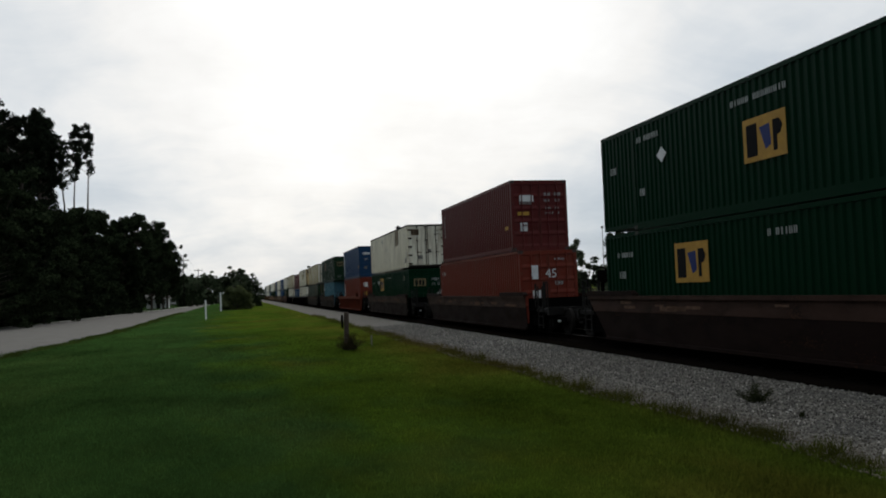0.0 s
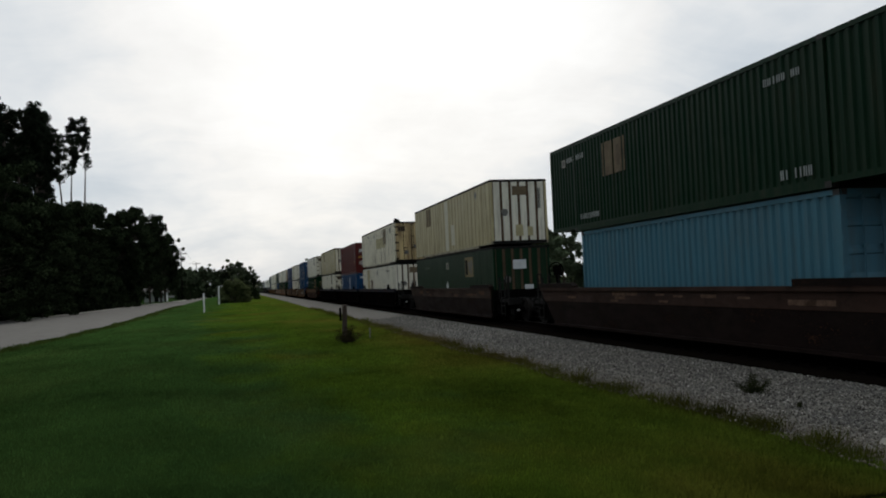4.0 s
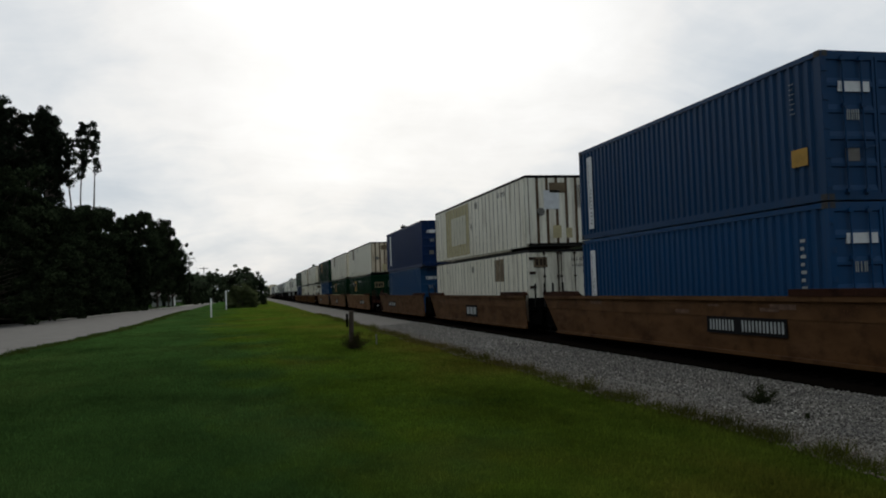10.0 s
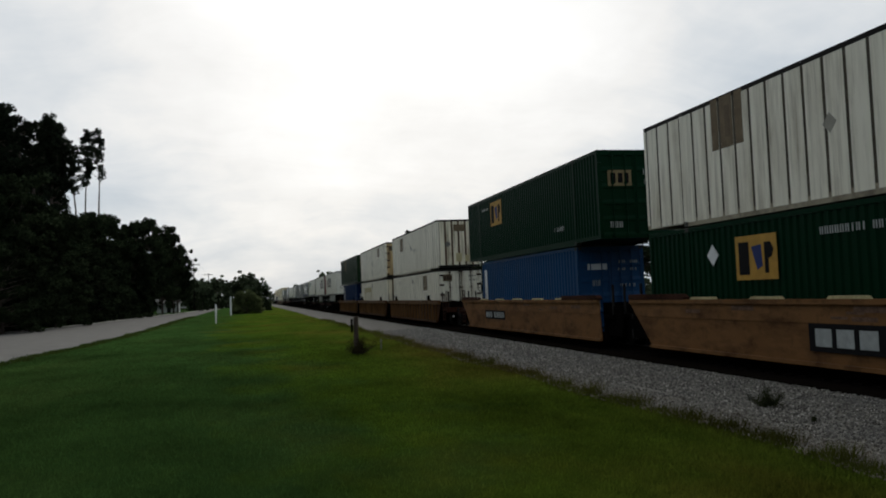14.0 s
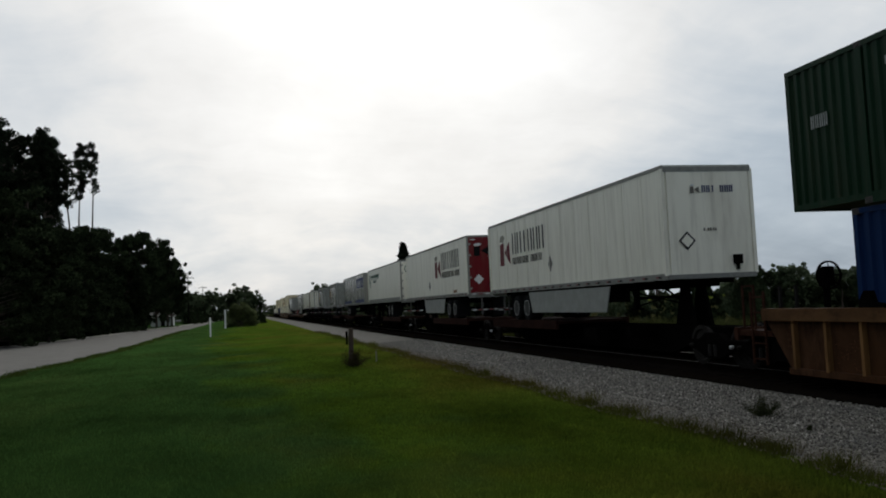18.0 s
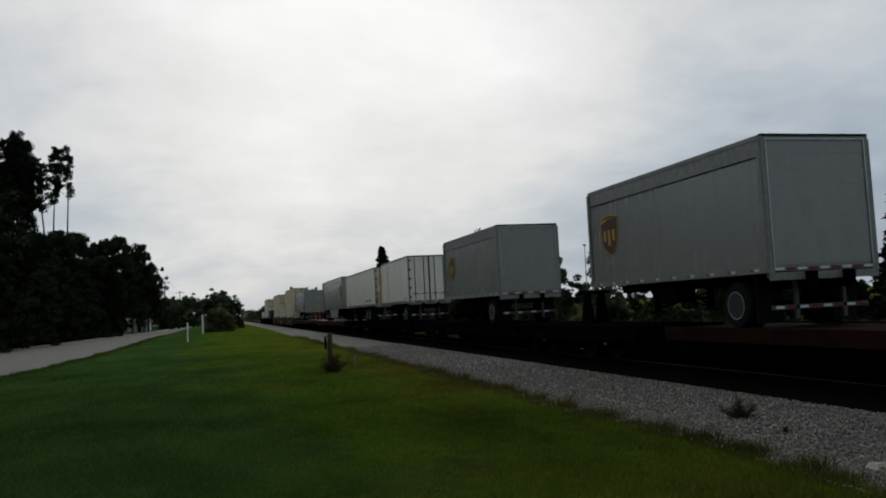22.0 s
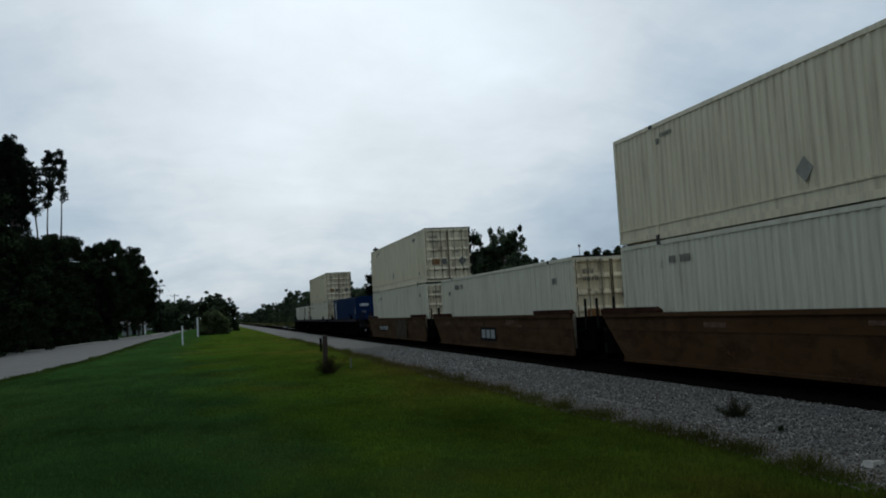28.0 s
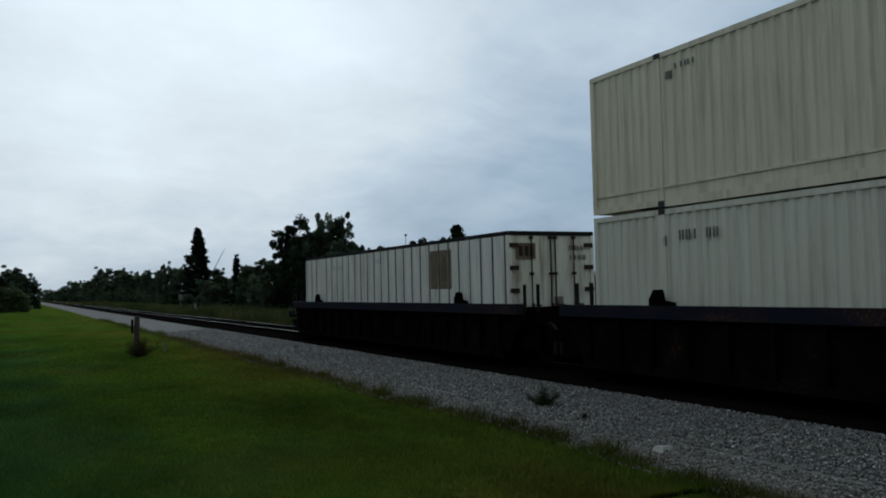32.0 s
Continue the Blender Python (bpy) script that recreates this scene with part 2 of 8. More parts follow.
CAR_RUN = (1.0, 0.3, 0.9)
PAINT = {
    "deep_green": painted("green_paint", (0.0008, 0.0180, 0.0066), (0.02, 0.035, 0.024), amount=0.10, rust=0.03, fade=0.04, spec=0.04),
    "dull_green": painted("dull_green_paint", (0.0046, 0.0230, 0.0090), amount=0.2, rust=0.06, fade=0.06, spec=0.07),
    "maroon": painted("maroon_paint", (0.0830, 0.0118, 0.0106), amount=0.2, rust=0.1, spec=0.09),
    "orange_red": painted("orange_red_paint", (0.1350, 0.0225, 0.0120), amount=0.3, rust=0.12, spec=0.09),
    "blue": painted("blue_paint", (0.0060, 0.0370, 0.0930), (0.04, 0.045, 0.055), amount=0.3, rust=0.08, spec=0.12),
    "mid_blue": painted("mid_blue_paint", (0.0050, 0.0450, 0.1180), (0.05, 0.055, 0.06), amount=0.3, rust=0.08, spec=0.12),
    "navy": painted("navy_paint", (0.0024, 0.0165, 0.0640), (0.020, 0.026, 0.040), amount=0.15, rust=0.04, spec=0.07),
    "teal": painted("teal_paint", (0.0574, 0.1625, 0.2078), amount=0.35, rust=0.08, spec=0.20),
    "white": painted("old_white_paint", (0.760, 0.697, 0.518), (0.17, 0.115, 0.05), 0.9, 0.3, spec=0.30),
    "white2": painted("worn_white_paint", (0.735, 0.688, 0.556), (0.22, 0.17, 0.09), 0.62, 0.22, spec=0.30),
    "yellowed": painted("yellowed_white_paint", (0.455, 0.385, 0.205), (0.20, 0.14, 0.06), 0.9, 0.15, spec=0.25),
    "cream": painted("cream_paint", (0.75, 0.650, 0.435), (0.27, 0.19, 0.095), 0.45, 0.06, fade=0.06, spec=0.30),
    "pale": painted("pale_grey_paint", (0.69, 0.640, 0.480), (0.27, 0.20, 0.11), 0.4, 0.05, fade=0.06, spec=0.30),
    "rail_dirty": painted("grimy_white_rail", (0.3029, 0.2585, 0.1724), (0.07, 0.045, 0.025), 0.9, 0.6, spec=0.3, run=(1.0, 0.6, 1.0)),
    "door_white": painted("stained_white_paint", (0.5865, 0.4312, 0.2019), (0.10, 0.045, 0.015), 1.0, 0.8),
    "door_soft": painted("lightly_stained_white_paint", (0.6885, 0.6500, 0.5106), (0.17, 0.10, 0.04), 0.9, 0.45),
    "door_rust": painted("rust_run_white_paint", (0.6365, 0.5340, 0.3705), (0.11, 0.05, 0.02), 1.0, 0.8),
    "door_cream": painted("stained_cream_paint", (0.75, 0.640, 0.42), (0.10, 0.052, 0.02), 1.0, 0.95),
    "trailer_white": painted("trailer_white", (0.785, 0.757, 0.645), (0.31, 0.27, 0.19), 0.4, 0.03, 0.3, fade=0.05, spec=0.50),
    "trailer_grey": painted("trailer_grey", (0.205, 0.205, 0.178), (0.12, 0.115, 0.095), 0.4, 0.01, 0.24, fade=0.05, spec=1.0),
    "red": painted("red_door_paint", (0.1285, 0.0048, 0.0091), amount=0.25, rust=0.03, spec=0.12),
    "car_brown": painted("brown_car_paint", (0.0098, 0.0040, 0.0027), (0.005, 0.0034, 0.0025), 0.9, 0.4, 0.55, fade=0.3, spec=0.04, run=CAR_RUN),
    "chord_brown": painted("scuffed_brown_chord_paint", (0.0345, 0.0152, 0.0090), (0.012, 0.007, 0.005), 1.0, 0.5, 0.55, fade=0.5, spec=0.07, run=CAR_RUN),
    "car_tan": painted("tan_car_paint", (0.1505, 0.0700, 0.0226), (0.034, 0.016, 0.008), 0.9, 0.7, 0.6, fade=0.5, spec=0.06, run=CAR_RUN),
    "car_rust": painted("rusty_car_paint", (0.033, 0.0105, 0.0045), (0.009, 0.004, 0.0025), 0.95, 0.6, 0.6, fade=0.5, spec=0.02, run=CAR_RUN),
    "chord_rust": painted("paler_rust_chord_paint", (0.1077, 0.0468, 0.0171), (0.022, 0.010, 0.005), 0.95, 0.7, 0.6, fade=0.5, spec=0.05, run=CAR_RUN),
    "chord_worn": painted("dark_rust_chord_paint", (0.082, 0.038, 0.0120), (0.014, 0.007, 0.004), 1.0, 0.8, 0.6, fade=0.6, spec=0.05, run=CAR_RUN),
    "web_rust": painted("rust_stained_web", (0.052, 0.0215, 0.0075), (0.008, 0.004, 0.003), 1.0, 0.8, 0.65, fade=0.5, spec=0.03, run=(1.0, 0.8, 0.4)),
    # rust brown raised above the web's: light on the rib edges painted in
    "rib_rust": painted("lit_yellow_brown_rib", (0.160, 0.080, 0.027), (0.030, 0.014, 0.007), 0.9, 0.6, 0.65, fade=0.4, spec=0.04),
    "car_amber": painted("amber_brown_car_paint", (0.088, 0.0395, 0.0125), (0.034, 0.014, 0.006), 0.9, 0.6, 0.6, fade=0.5, spec=0.05, run=CAR_RUN),
    "groove_yellow": plain("yellowed_groove", (0.20, 0.165, 0.085), 0.8, spread=0.5, stretch=(1, 1, 0.3)),
    "car_orange": painted("orange_car_paint", (0.1290, 0.0286, 0.0146), (0.035, 0.017, 0.011), 0.85, 0.35, 0.65, spec=0.04, run=CAR_RUN),
    "car_worn": painted("worn_brown_car_paint", (0.060, 0.0285, 0.0082), (0.014, 0.007, 0.0035), 0.85, 0.9, 0.65, fade=0.6, spec=0.04, run=CAR_RUN),
    "car_flat": painted("worn_flat_paint", (0.050, 0.020, 0.009), (0.007, 0.004, 0.003), 1.0, 0.7, 0.7, spec=0.04, run=CAR_RUN),
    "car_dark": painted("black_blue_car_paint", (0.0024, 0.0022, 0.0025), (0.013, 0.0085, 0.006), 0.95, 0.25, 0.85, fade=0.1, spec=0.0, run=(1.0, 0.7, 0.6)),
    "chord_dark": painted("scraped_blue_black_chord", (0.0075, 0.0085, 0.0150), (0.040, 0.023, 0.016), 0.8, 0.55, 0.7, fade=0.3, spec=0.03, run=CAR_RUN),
    "platform": painted("grimy_platform_paint", (0.019, 0.0075, 0.005), (0.006, 0.004, 0.003), 0.7, 0.0, 0.9, spec=0.02, run=CAR_RUN),
    # recessed sheet, darker than the panels on it
    "groove": plain("dark_groove", (0.066, 0.054, 0.036), 0.8, spread=0.5, stretch=(1, 1, 0.3)),
    "groove_rust": plain("rust_brown_groove", (0.135, 0.080, 0.040), 0.8, spread=0.5, stretch=(1, 1, 0.3), second=(0.055, 0.033, 0.018)),
    "groove_green": plain("pale_green_post", (0.075, 0.105, 0.075), 0.7, spread=0.4, stretch=(1, 1, 0.3)),
}
# upper chord in a paler colour than the side below it
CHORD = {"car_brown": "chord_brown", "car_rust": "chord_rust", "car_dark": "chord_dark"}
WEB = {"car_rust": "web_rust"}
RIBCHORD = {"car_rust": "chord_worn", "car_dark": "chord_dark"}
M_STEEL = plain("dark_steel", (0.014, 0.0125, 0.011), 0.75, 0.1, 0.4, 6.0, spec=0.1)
# so dark because the shade under and between the cars is in it
M_BLACK = plain("near_black_steel", (0.004, 0.0036, 0.0033), 0.9, 0.0, 0.4, 6.0, spec=0.0)
M_ALU = plain("bare_aluminium", (0.42, 0.43, 0.41), 0.38, 0.85, 0.3, 5.0, stretch=(1, 1, 0.2))
M_SCUFF = plain("flaked_paint_scuff", (0.20, 0.125, 0.085), 0.85, 0, 0.5, 4.0, second=(0.04, 0.018, 0.011), spec=0.05)
M_ROD = plain("galvanised_rod", (0.22, 0.22, 0.2), 0.5, 0.4, 0.35, 8.0)
M_HINGE = plain("rusted_hinge", (0.036, 0.021, 0.012), 0.8, 0.2, 0.4, 9.0)
M_CAST = plain("cast_corner", (0.05, 0.045, 0.04), 0.7, 0.2, 0.4, 9.0)
M_TYRE = plain("tyre_rubber", (0.010, 0.010, 0.010), 0.9, 0, 0.3, 12.0, spec=0.05)
# rim near black, lip pale: the bright crescent on the wheel painted in
M_RIM = plain("shaded_rim", (0.022, 0.022, 0.020), 0.7, 0.0, 0.4, 8.0)
M_LIP = plain("lit_rim_lip", (0.36, 0.36, 0.34), 0.45, 0.5, 0.5, 6.0)
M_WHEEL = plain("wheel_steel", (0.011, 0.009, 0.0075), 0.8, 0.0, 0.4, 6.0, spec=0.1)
# pale colour standing for the glint on a bearing
M_GLINT = plain("bearing_cap_glint", (0.5, 0.5, 0.48), 0.35, 0.3, 0.15, 6.0)
M_YELLOW = plain("yellow_decal", (0.40, 0.215, 0.028), 0.6, 0, 0.3, 5.0)
M_YFADE = plain("faded_yellow_decal", (0.20, 0.15, 0.07), 0.7, 0, 0.35, 5.0)
M_PATCH = plain("old_decal_ghost", (0.185, 0.135, 0.075), 0.75, 0, 0.6, 2.6, second=(0.085, 0.058, 0.033))
M_GHOST = plain("ghost_strokes", (0.075, 0.052, 0.032), 0.8, 0, 0.5, 5.0, second=(0.14, 0.10, 0.06))
M_INK = plain("dark_ink", (0.008, 0.0075, 0.008), 0.8, 0, 0.3, 5.0, spec=0.08)
M_PRIMER = plain("grimy_primer", (0.110, 0.096, 0.072), 0.85, 0, 0.6, 1.5, second=(0.03, 0.019, 0.011), spec=0.0)
M_SOFTINK = plain("charcoal_ink", (0.035, 0.035, 0.037), 0.7, 0, 0.3, 5.0)
M_FAINT = plain("faint_decal", (0.31, 0.29, 0.235), 0.7, 0, 0.3, 5.0)
M_PALEPATCH = plain("pale_patch_paint", (0.58, 0.545, 0.42), 0.65, 0, 0.25, 4.0)
M_GREY = plain("grey_ink", (0.150, 0.140, 0.122), 0.7, 0, 0.3, 5.0)
M_WHITE = plain("white_decal", (0.62, 0.62, 0.6), 0.6, 0, 0.2, 5.0)
M_DULLWHITE = plain("dull_white_decal", (0.32, 0.33, 0.31), 0.7, 0, 0.35, 5.0)
M_TANPATCH = plain("yellowed_patch", (0.42, 0.355, 0.19), 0.7, 0, 0.25, 4.0)
M_NAVYINK = plain("navy_ink", (0.005, 0.018, 0.105), 0.6, 0, 0.2, 5.0)
M_REDINK = plain("red_ink", (0.12, 0.010, 0.014), 0.6, 0, 0.25, 5.0)
M_GREENINK = plain("green_ink", (0.007, 0.072, 0.043), 0.6, 0, 0.2, 5.0)
M_BROWNINK = plain("brown_shield", (0.05, 0.018, 0.008), 0.5, 0, 0.25, 5.0)
M_GOLD = plain("gold_ink", (0.46, 0.27, 0.03), 0.5, 0.1, 0.2, 5.0)
M_ORANGE = plain("orange_label", (0.22, 0.105, 0.032), 0.6, 0, 0.3, 5.0)
M_REDREF = plain("red_reflector", (0.16, 0.01, 0.012), 0.4, 0, 0.2, 8.0)
M_PLANK = plain("worn_deck_plank", (0.085, 0.045, 0.022), 0.85, 0, 0.6, 1.2, 0.006, (1, 0.4, 1), second=(0.018, 0.010, 0.006))
M_GUARD = plain("dull_steel_guard", (0.085, 0.083, 0.078), 0.6, 0.2, 0.35, 6.0)
M_RED = plain("red_hitch", (0.30, 0.04, 0.03), 0.65, 0, 0.35, 5.0)
M_ROOF = plain("dusty_roof", (0.42, 0.42, 0.38), 0.8, 0, 0.35, 1.2)
M_SKIRT = plain("pale_side_skirt", (0.235, 0.24, 0.22), 0.55, 0, 0.25, 3.0)

# ---------------------------------------------------------------- mesh helpers


class Geo:
    """Vertices and faces of one part."""

    def __init__(self):
        self.v, self.f = [], []

    def add(self, verts, faces):
        n = len(self.v)
        self.v += verts
        self.f += [tuple(i + n for i in f) for f in faces]
        return self

    def box(self, x0, x1, y0, y1, z0, z1):
        return self.add([(x0, y0, z0), (x1, y0, z0), (x1, y1, z0), (x0, y1, z0), (x0, y0, z1), (x1, y0, z1), (x1, y1, z1), (x0, y1, z1)],
                        [(0, 3, 2, 1), (4, 5, 6, 7), (0, 1, 5, 4), (1, 2, 6, 5), (2, 3, 7, 6), (3, 0, 4, 7)])

    def slab(self, pts, x0, x1):
        """A polygon in (y, z), anticlockwise seen from +x, made solid from x0 to x1."""
        n = len(pts)
        v = [(x0, y, z) for y, z in pts] + [(x1, y, z) for y, z in pts]
        f = [tuple(range(n - 1, -1, -1)), tuple(range(n, 2 * n))] + [(i, (i + 1) % n, (i + 1) % n + n, i + n) for i in range(n)]
        return self.add(v, f)

    def tube(self, a, b, r, n=8, r2=None):
        a, b = Vector(a), Vector(b)
        r2 = r if r2 is None else r2
        q = (b - a).to_track_quat("Z", "Y")
        ring = [q @ Vector((math.cos(2 * math.pi * i / n), math.sin(2 * math.pi * i / n), 0)) for i in range(n)]
        v = [tuple(a + r * k) for k in ring] + [tuple(b + r2 * k) for k in ring]
        f = [tuple(range(n - 1, -1, -1)), tuple(range(n, 2 * n))] + [(i, (i + 1) % n, (i + 1) % n + n, i + n) for i in range(n)]
        return self.add(v, f)

    def lathe(self, cx, cy, cz, prof, n=20, caps=True):
        """A wheel-like body round an axis along x: profile of (x, radius)."""
        v, f, k = [], [], len(prof)
        for i in range(n):
            a = 2 * math.pi * i / n
            v += [(cx + x, cy + r * math.cos(a), cz + r * math.sin(a)) for x, r in prof]
        for i in range(n):
            j = (i + 1) % n
            f += [(i * k + m, i * k + m + 1, j * k + m + 1, j * k + m) for m in range(k - 1)]
        if caps:
            f += [tuple(i * k for i in range(n)), tuple(i * k + k - 1 for i in range(n - 1, -1, -1))]
        return self.add(v, f)

    def wavy(self, x_out, y0, y1, z0, z1, period, depth, sign=1):
        """A corrugated sheet in the y-z plane; outer crests at x_out, troughs inward by depth."""
        n = max(2, round((y1 - y0) / period))
        p = (y1 - y0) / n
        prof = []
        for i in range(n):
            a = y0 + i * p
            prof += [(a, 1), (a + 0.34 * p, 1), (a + 0.5 * p, 0), (a + 0.84 * p, 0)]
        prof.append((y1, 1))
        v, f = [], []
        for y, out in prof:
            x = x_out + sign * depth * (1 - out)
            v += [(x, y, z0), (x, y, z1)]
        for i in range(len(prof) - 1):
            q = (2 * i, 2 * i + 2, 2 * i + 3, 2 * i + 1)
            f.append(q if sign < 0 else q[::-1])
        return self.add(v, f)


CACHE = {}


def mesh_of(name, geo, material, smooth=False):
    me = bpy.data.meshes.new(name)
    me.from_pydata(geo.v, [], geo.f)
    me.materials.append(material)
    if smooth:
        me.polygons.foreach_set("use_smooth", [True] * len(me.polygons))
    me.update()
    return me


def part(name, geo, material, parent, label="", at=None, key=None, smooth=False):
    """One mesh object under a thing or a part. With a key, alike pieces share their mesh."""
    if key is not None:
        key = (key, material.name)
        if key not in CACHE:
            CACHE[key] = mesh_of(name, geo() if callable(geo) else geo, material, smooth)
        me = CACHE[key]
    else:
        me = mesh_of(name, geo() if callable(geo) else geo, material, smooth)
    ob = new(name, me)
    ob.parent = parent
    if at:
        ob.location = at
    if label:
        tagged(ob, label)
    return ob


def thing(name, label, category, m, group="", kind=""):
    ob = tagged(new(name), label, category, group, kind)
    ob.matrix_basis = m
    return ob


def boxes(*bs):
    g = Geo()
    for b in bs:
        g.box(*b)
    return g
# ---------------------------------------------------------------- ground, road, track


def sheet(name, rows, material, label="", category=""):
    """A strip of quads: rows of equal length of points."""
    v = [p for r in rows for p in r]
    n = len(rows[0])
    f = [(i * n + j, i * n + j + 1, (i + 1) * n + j + 1, (i + 1) * n + j) for i in range(len(rows) - 1) for j in range(n - 1)]
    me = bpy.data.meshes.new(name)
    me.from_pydata(v, [], f)
    me.materials.append(material)
    me.update()
    return tagged(new(name, me), label, category, kind="structure")


def through_light(nt, p, colour, share, gain):
    """Thin blades and leaves let some of the light behind them pass."""
    tr = nt.nodes.new("ShaderNodeBsdfTranslucent")
    up = nt.nodes.new("ShaderNodeVectorMath")
    up.operation = "SCALE"
    link(nt, colour, up.inputs[0])
    up.inputs["Scale"].default_value = gain
    link(nt, up.outputs[0], tr.inputs[0])
    mx = nt.nodes.new("ShaderNodeMixShader")
    mx.inputs[0].default_value = share
    link(nt, p.outputs[0], mx.inputs[1])
    link(nt, tr.outputs[0], mx.inputs[2])
    link(nt, mx.outputs[0], nt.nodes["Material Output"].inputs[0])


def grass_material(name, dark, light, dry, cool, lush=1.0):
    m = bpy.data.materials.new(name)
    m.use_nodes = True
    nt = m.node_tree
    p = nt.nodes["Principled BSDF"]
    geo = nt.nodes.new("ShaderNodeNewGeometry")
    pos = geo.outputs["Position"]
    a = noise_of(nt, pos, 0.22, 5.0, 0.6, (1.0, 0.5, 1.0))
    b = noise_of(nt, pos, 2.2, 5.0, 0.65)
    c = noise_of(nt, pos, 40.0, 3.0, 0.7)
    col = mixed(nt, ramp(nt, b, [(0.3, 0.0), (0.7, 1.0)]), dark, light)
    col = mixed(nt, ramp(nt, a, [(0.49, 0.0), (0.72, 0.8)]), col, dry)
    d = noise_of(nt, pos, 0.55, 4.0, 0.6, (1.0, 0.45, 1.0))
    e = noise_of(nt, pos, 0.12, 3.0, 0.5)
    # drier and browner towards the stones
    sep = nt.nodes.new("ShaderNodeSeparateXYZ")
    link(nt, pos, sep.inputs[0])
    near = ramp(nt, maths(nt, "MULTIPLY", maths(nt, "SUBTRACT", sep.outputs[0], 2.0), 0.2), [(0.0, 0.0), (0.95, 0.55)])
    col = mixed(nt, maths(nt, "MULTIPLY", near, ramp(nt, a, [(0.35, 0.2), (0.6, 1.0)])), col, dry)
    # cooler green leftwards, with the near-left corner's dimming painted into the colour
    left_dimming = maths(nt, "ADD", maths(nt, "MULTIPLY", sep.outputs[0], -0.16), maths(nt, "MULTIPLY", noise_of(nt, pos, 0.35, 4.0, 0.6, (1.0, 0.6, 1.0)), 1.9))
    left_dimming = maths(nt, "SUBTRACT", left_dimming, maths(nt, "MULTIPLY", maths(nt, "MINIMUM", sep.outputs[1], 70.0), 0.012))
    col = mixed(nt, ramp(nt, left_dimming, [(0.30, 0.0), (0.78, 0.75)]), col, cool)
    # thin is a brightness gain that grows with distance
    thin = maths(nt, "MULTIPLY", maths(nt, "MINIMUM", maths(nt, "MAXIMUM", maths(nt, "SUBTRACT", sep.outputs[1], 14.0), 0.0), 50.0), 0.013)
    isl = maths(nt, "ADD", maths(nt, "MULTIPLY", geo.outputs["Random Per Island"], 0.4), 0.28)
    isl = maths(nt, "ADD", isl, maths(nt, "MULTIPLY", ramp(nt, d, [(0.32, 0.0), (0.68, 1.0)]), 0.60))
    isl = maths(nt, "ADD", isl, thin)  # brightening with distance: far haze and glancing light painted in
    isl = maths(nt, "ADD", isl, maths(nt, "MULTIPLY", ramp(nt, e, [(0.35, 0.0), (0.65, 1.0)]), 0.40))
    mul = nt.nodes.new("ShaderNodeVectorMath")
    mul.operation = "SCALE"
    link(nt, col, mul.inputs[0])
    link(nt, isl, mul.inputs["Scale"])
    link(nt, mul.outputs[0], p.inputs["Base Color"])
    p.inputs["Roughness"].default_value = 0.9
    p.inputs["Specular IOR Level"].default_value = 0.0
    if lush > 1.0:
        through_light(nt, p, mul.outputs[0], 0.45, lush)
    bp = nt.nodes.new("ShaderNodeBump")
    bp.inputs["Strength"].default_value, bp.inputs["Distance"].default_value = 1.0, 0.06
    link(nt, maths(nt, "ADD", maths(nt, "MULTIPLY", b, 0.6), c), bp.inputs["Height"])
    link(nt, bp.outputs[0], p.inputs["Normal"])
    return m


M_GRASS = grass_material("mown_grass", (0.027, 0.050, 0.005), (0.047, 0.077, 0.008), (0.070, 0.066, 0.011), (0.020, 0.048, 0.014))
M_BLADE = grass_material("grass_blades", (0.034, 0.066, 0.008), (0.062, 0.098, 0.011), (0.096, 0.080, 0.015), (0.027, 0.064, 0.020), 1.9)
M_FRINGE = grass_material("ragged_edge_grass", (0.030, 0.044, 0.008), (0.060, 0.075, 0.012), (0.085, 0.062, 0.020), (0.03, 0.05, 0.012), 1.2)
M_BALLAST = plain("ballast_bed", (0.175, 0.163, 0.142), 0.9, 0, 0.6, 9.0, 0.05, spec=0.1)
# oil and grime plus the shade under the train, both in this colour
M_SOIL = plain("oily_shaded_ballast", (0.007, 0.0056, 0.0045), 0.95, 0, 0.5, 7.0, 0.05, spec=0.0)
M_ROAD = plain("worn_asphalt", (0.160, 0.150, 0.133), 0.9, 0, 0.25, 0.8, 0.01, spec=0.1)
M_VERGE = plain("sandy_verge", (0.43, 0.40, 0.34), 0.95, 0, 0.3, 1.5, 0.01, spec=0.1)
M_ROUGHSOIL = plain("weedy_soil", (0.022, 0.026, 0.009), 0.95, 0, 0.5, 0.8, 0.03, spec=0.0, second=(0.045, 0.04, 0.018))
# creosote tone, lowered further for the shade under the train
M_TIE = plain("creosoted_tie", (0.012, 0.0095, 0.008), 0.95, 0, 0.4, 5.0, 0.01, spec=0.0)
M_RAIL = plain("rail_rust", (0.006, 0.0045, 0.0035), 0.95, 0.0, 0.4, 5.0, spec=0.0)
M_RAILTOP = plain("polished_rail_head", (0.17, 0.165, 0.155), 0.5, 0.7, 0.15, 5.0)


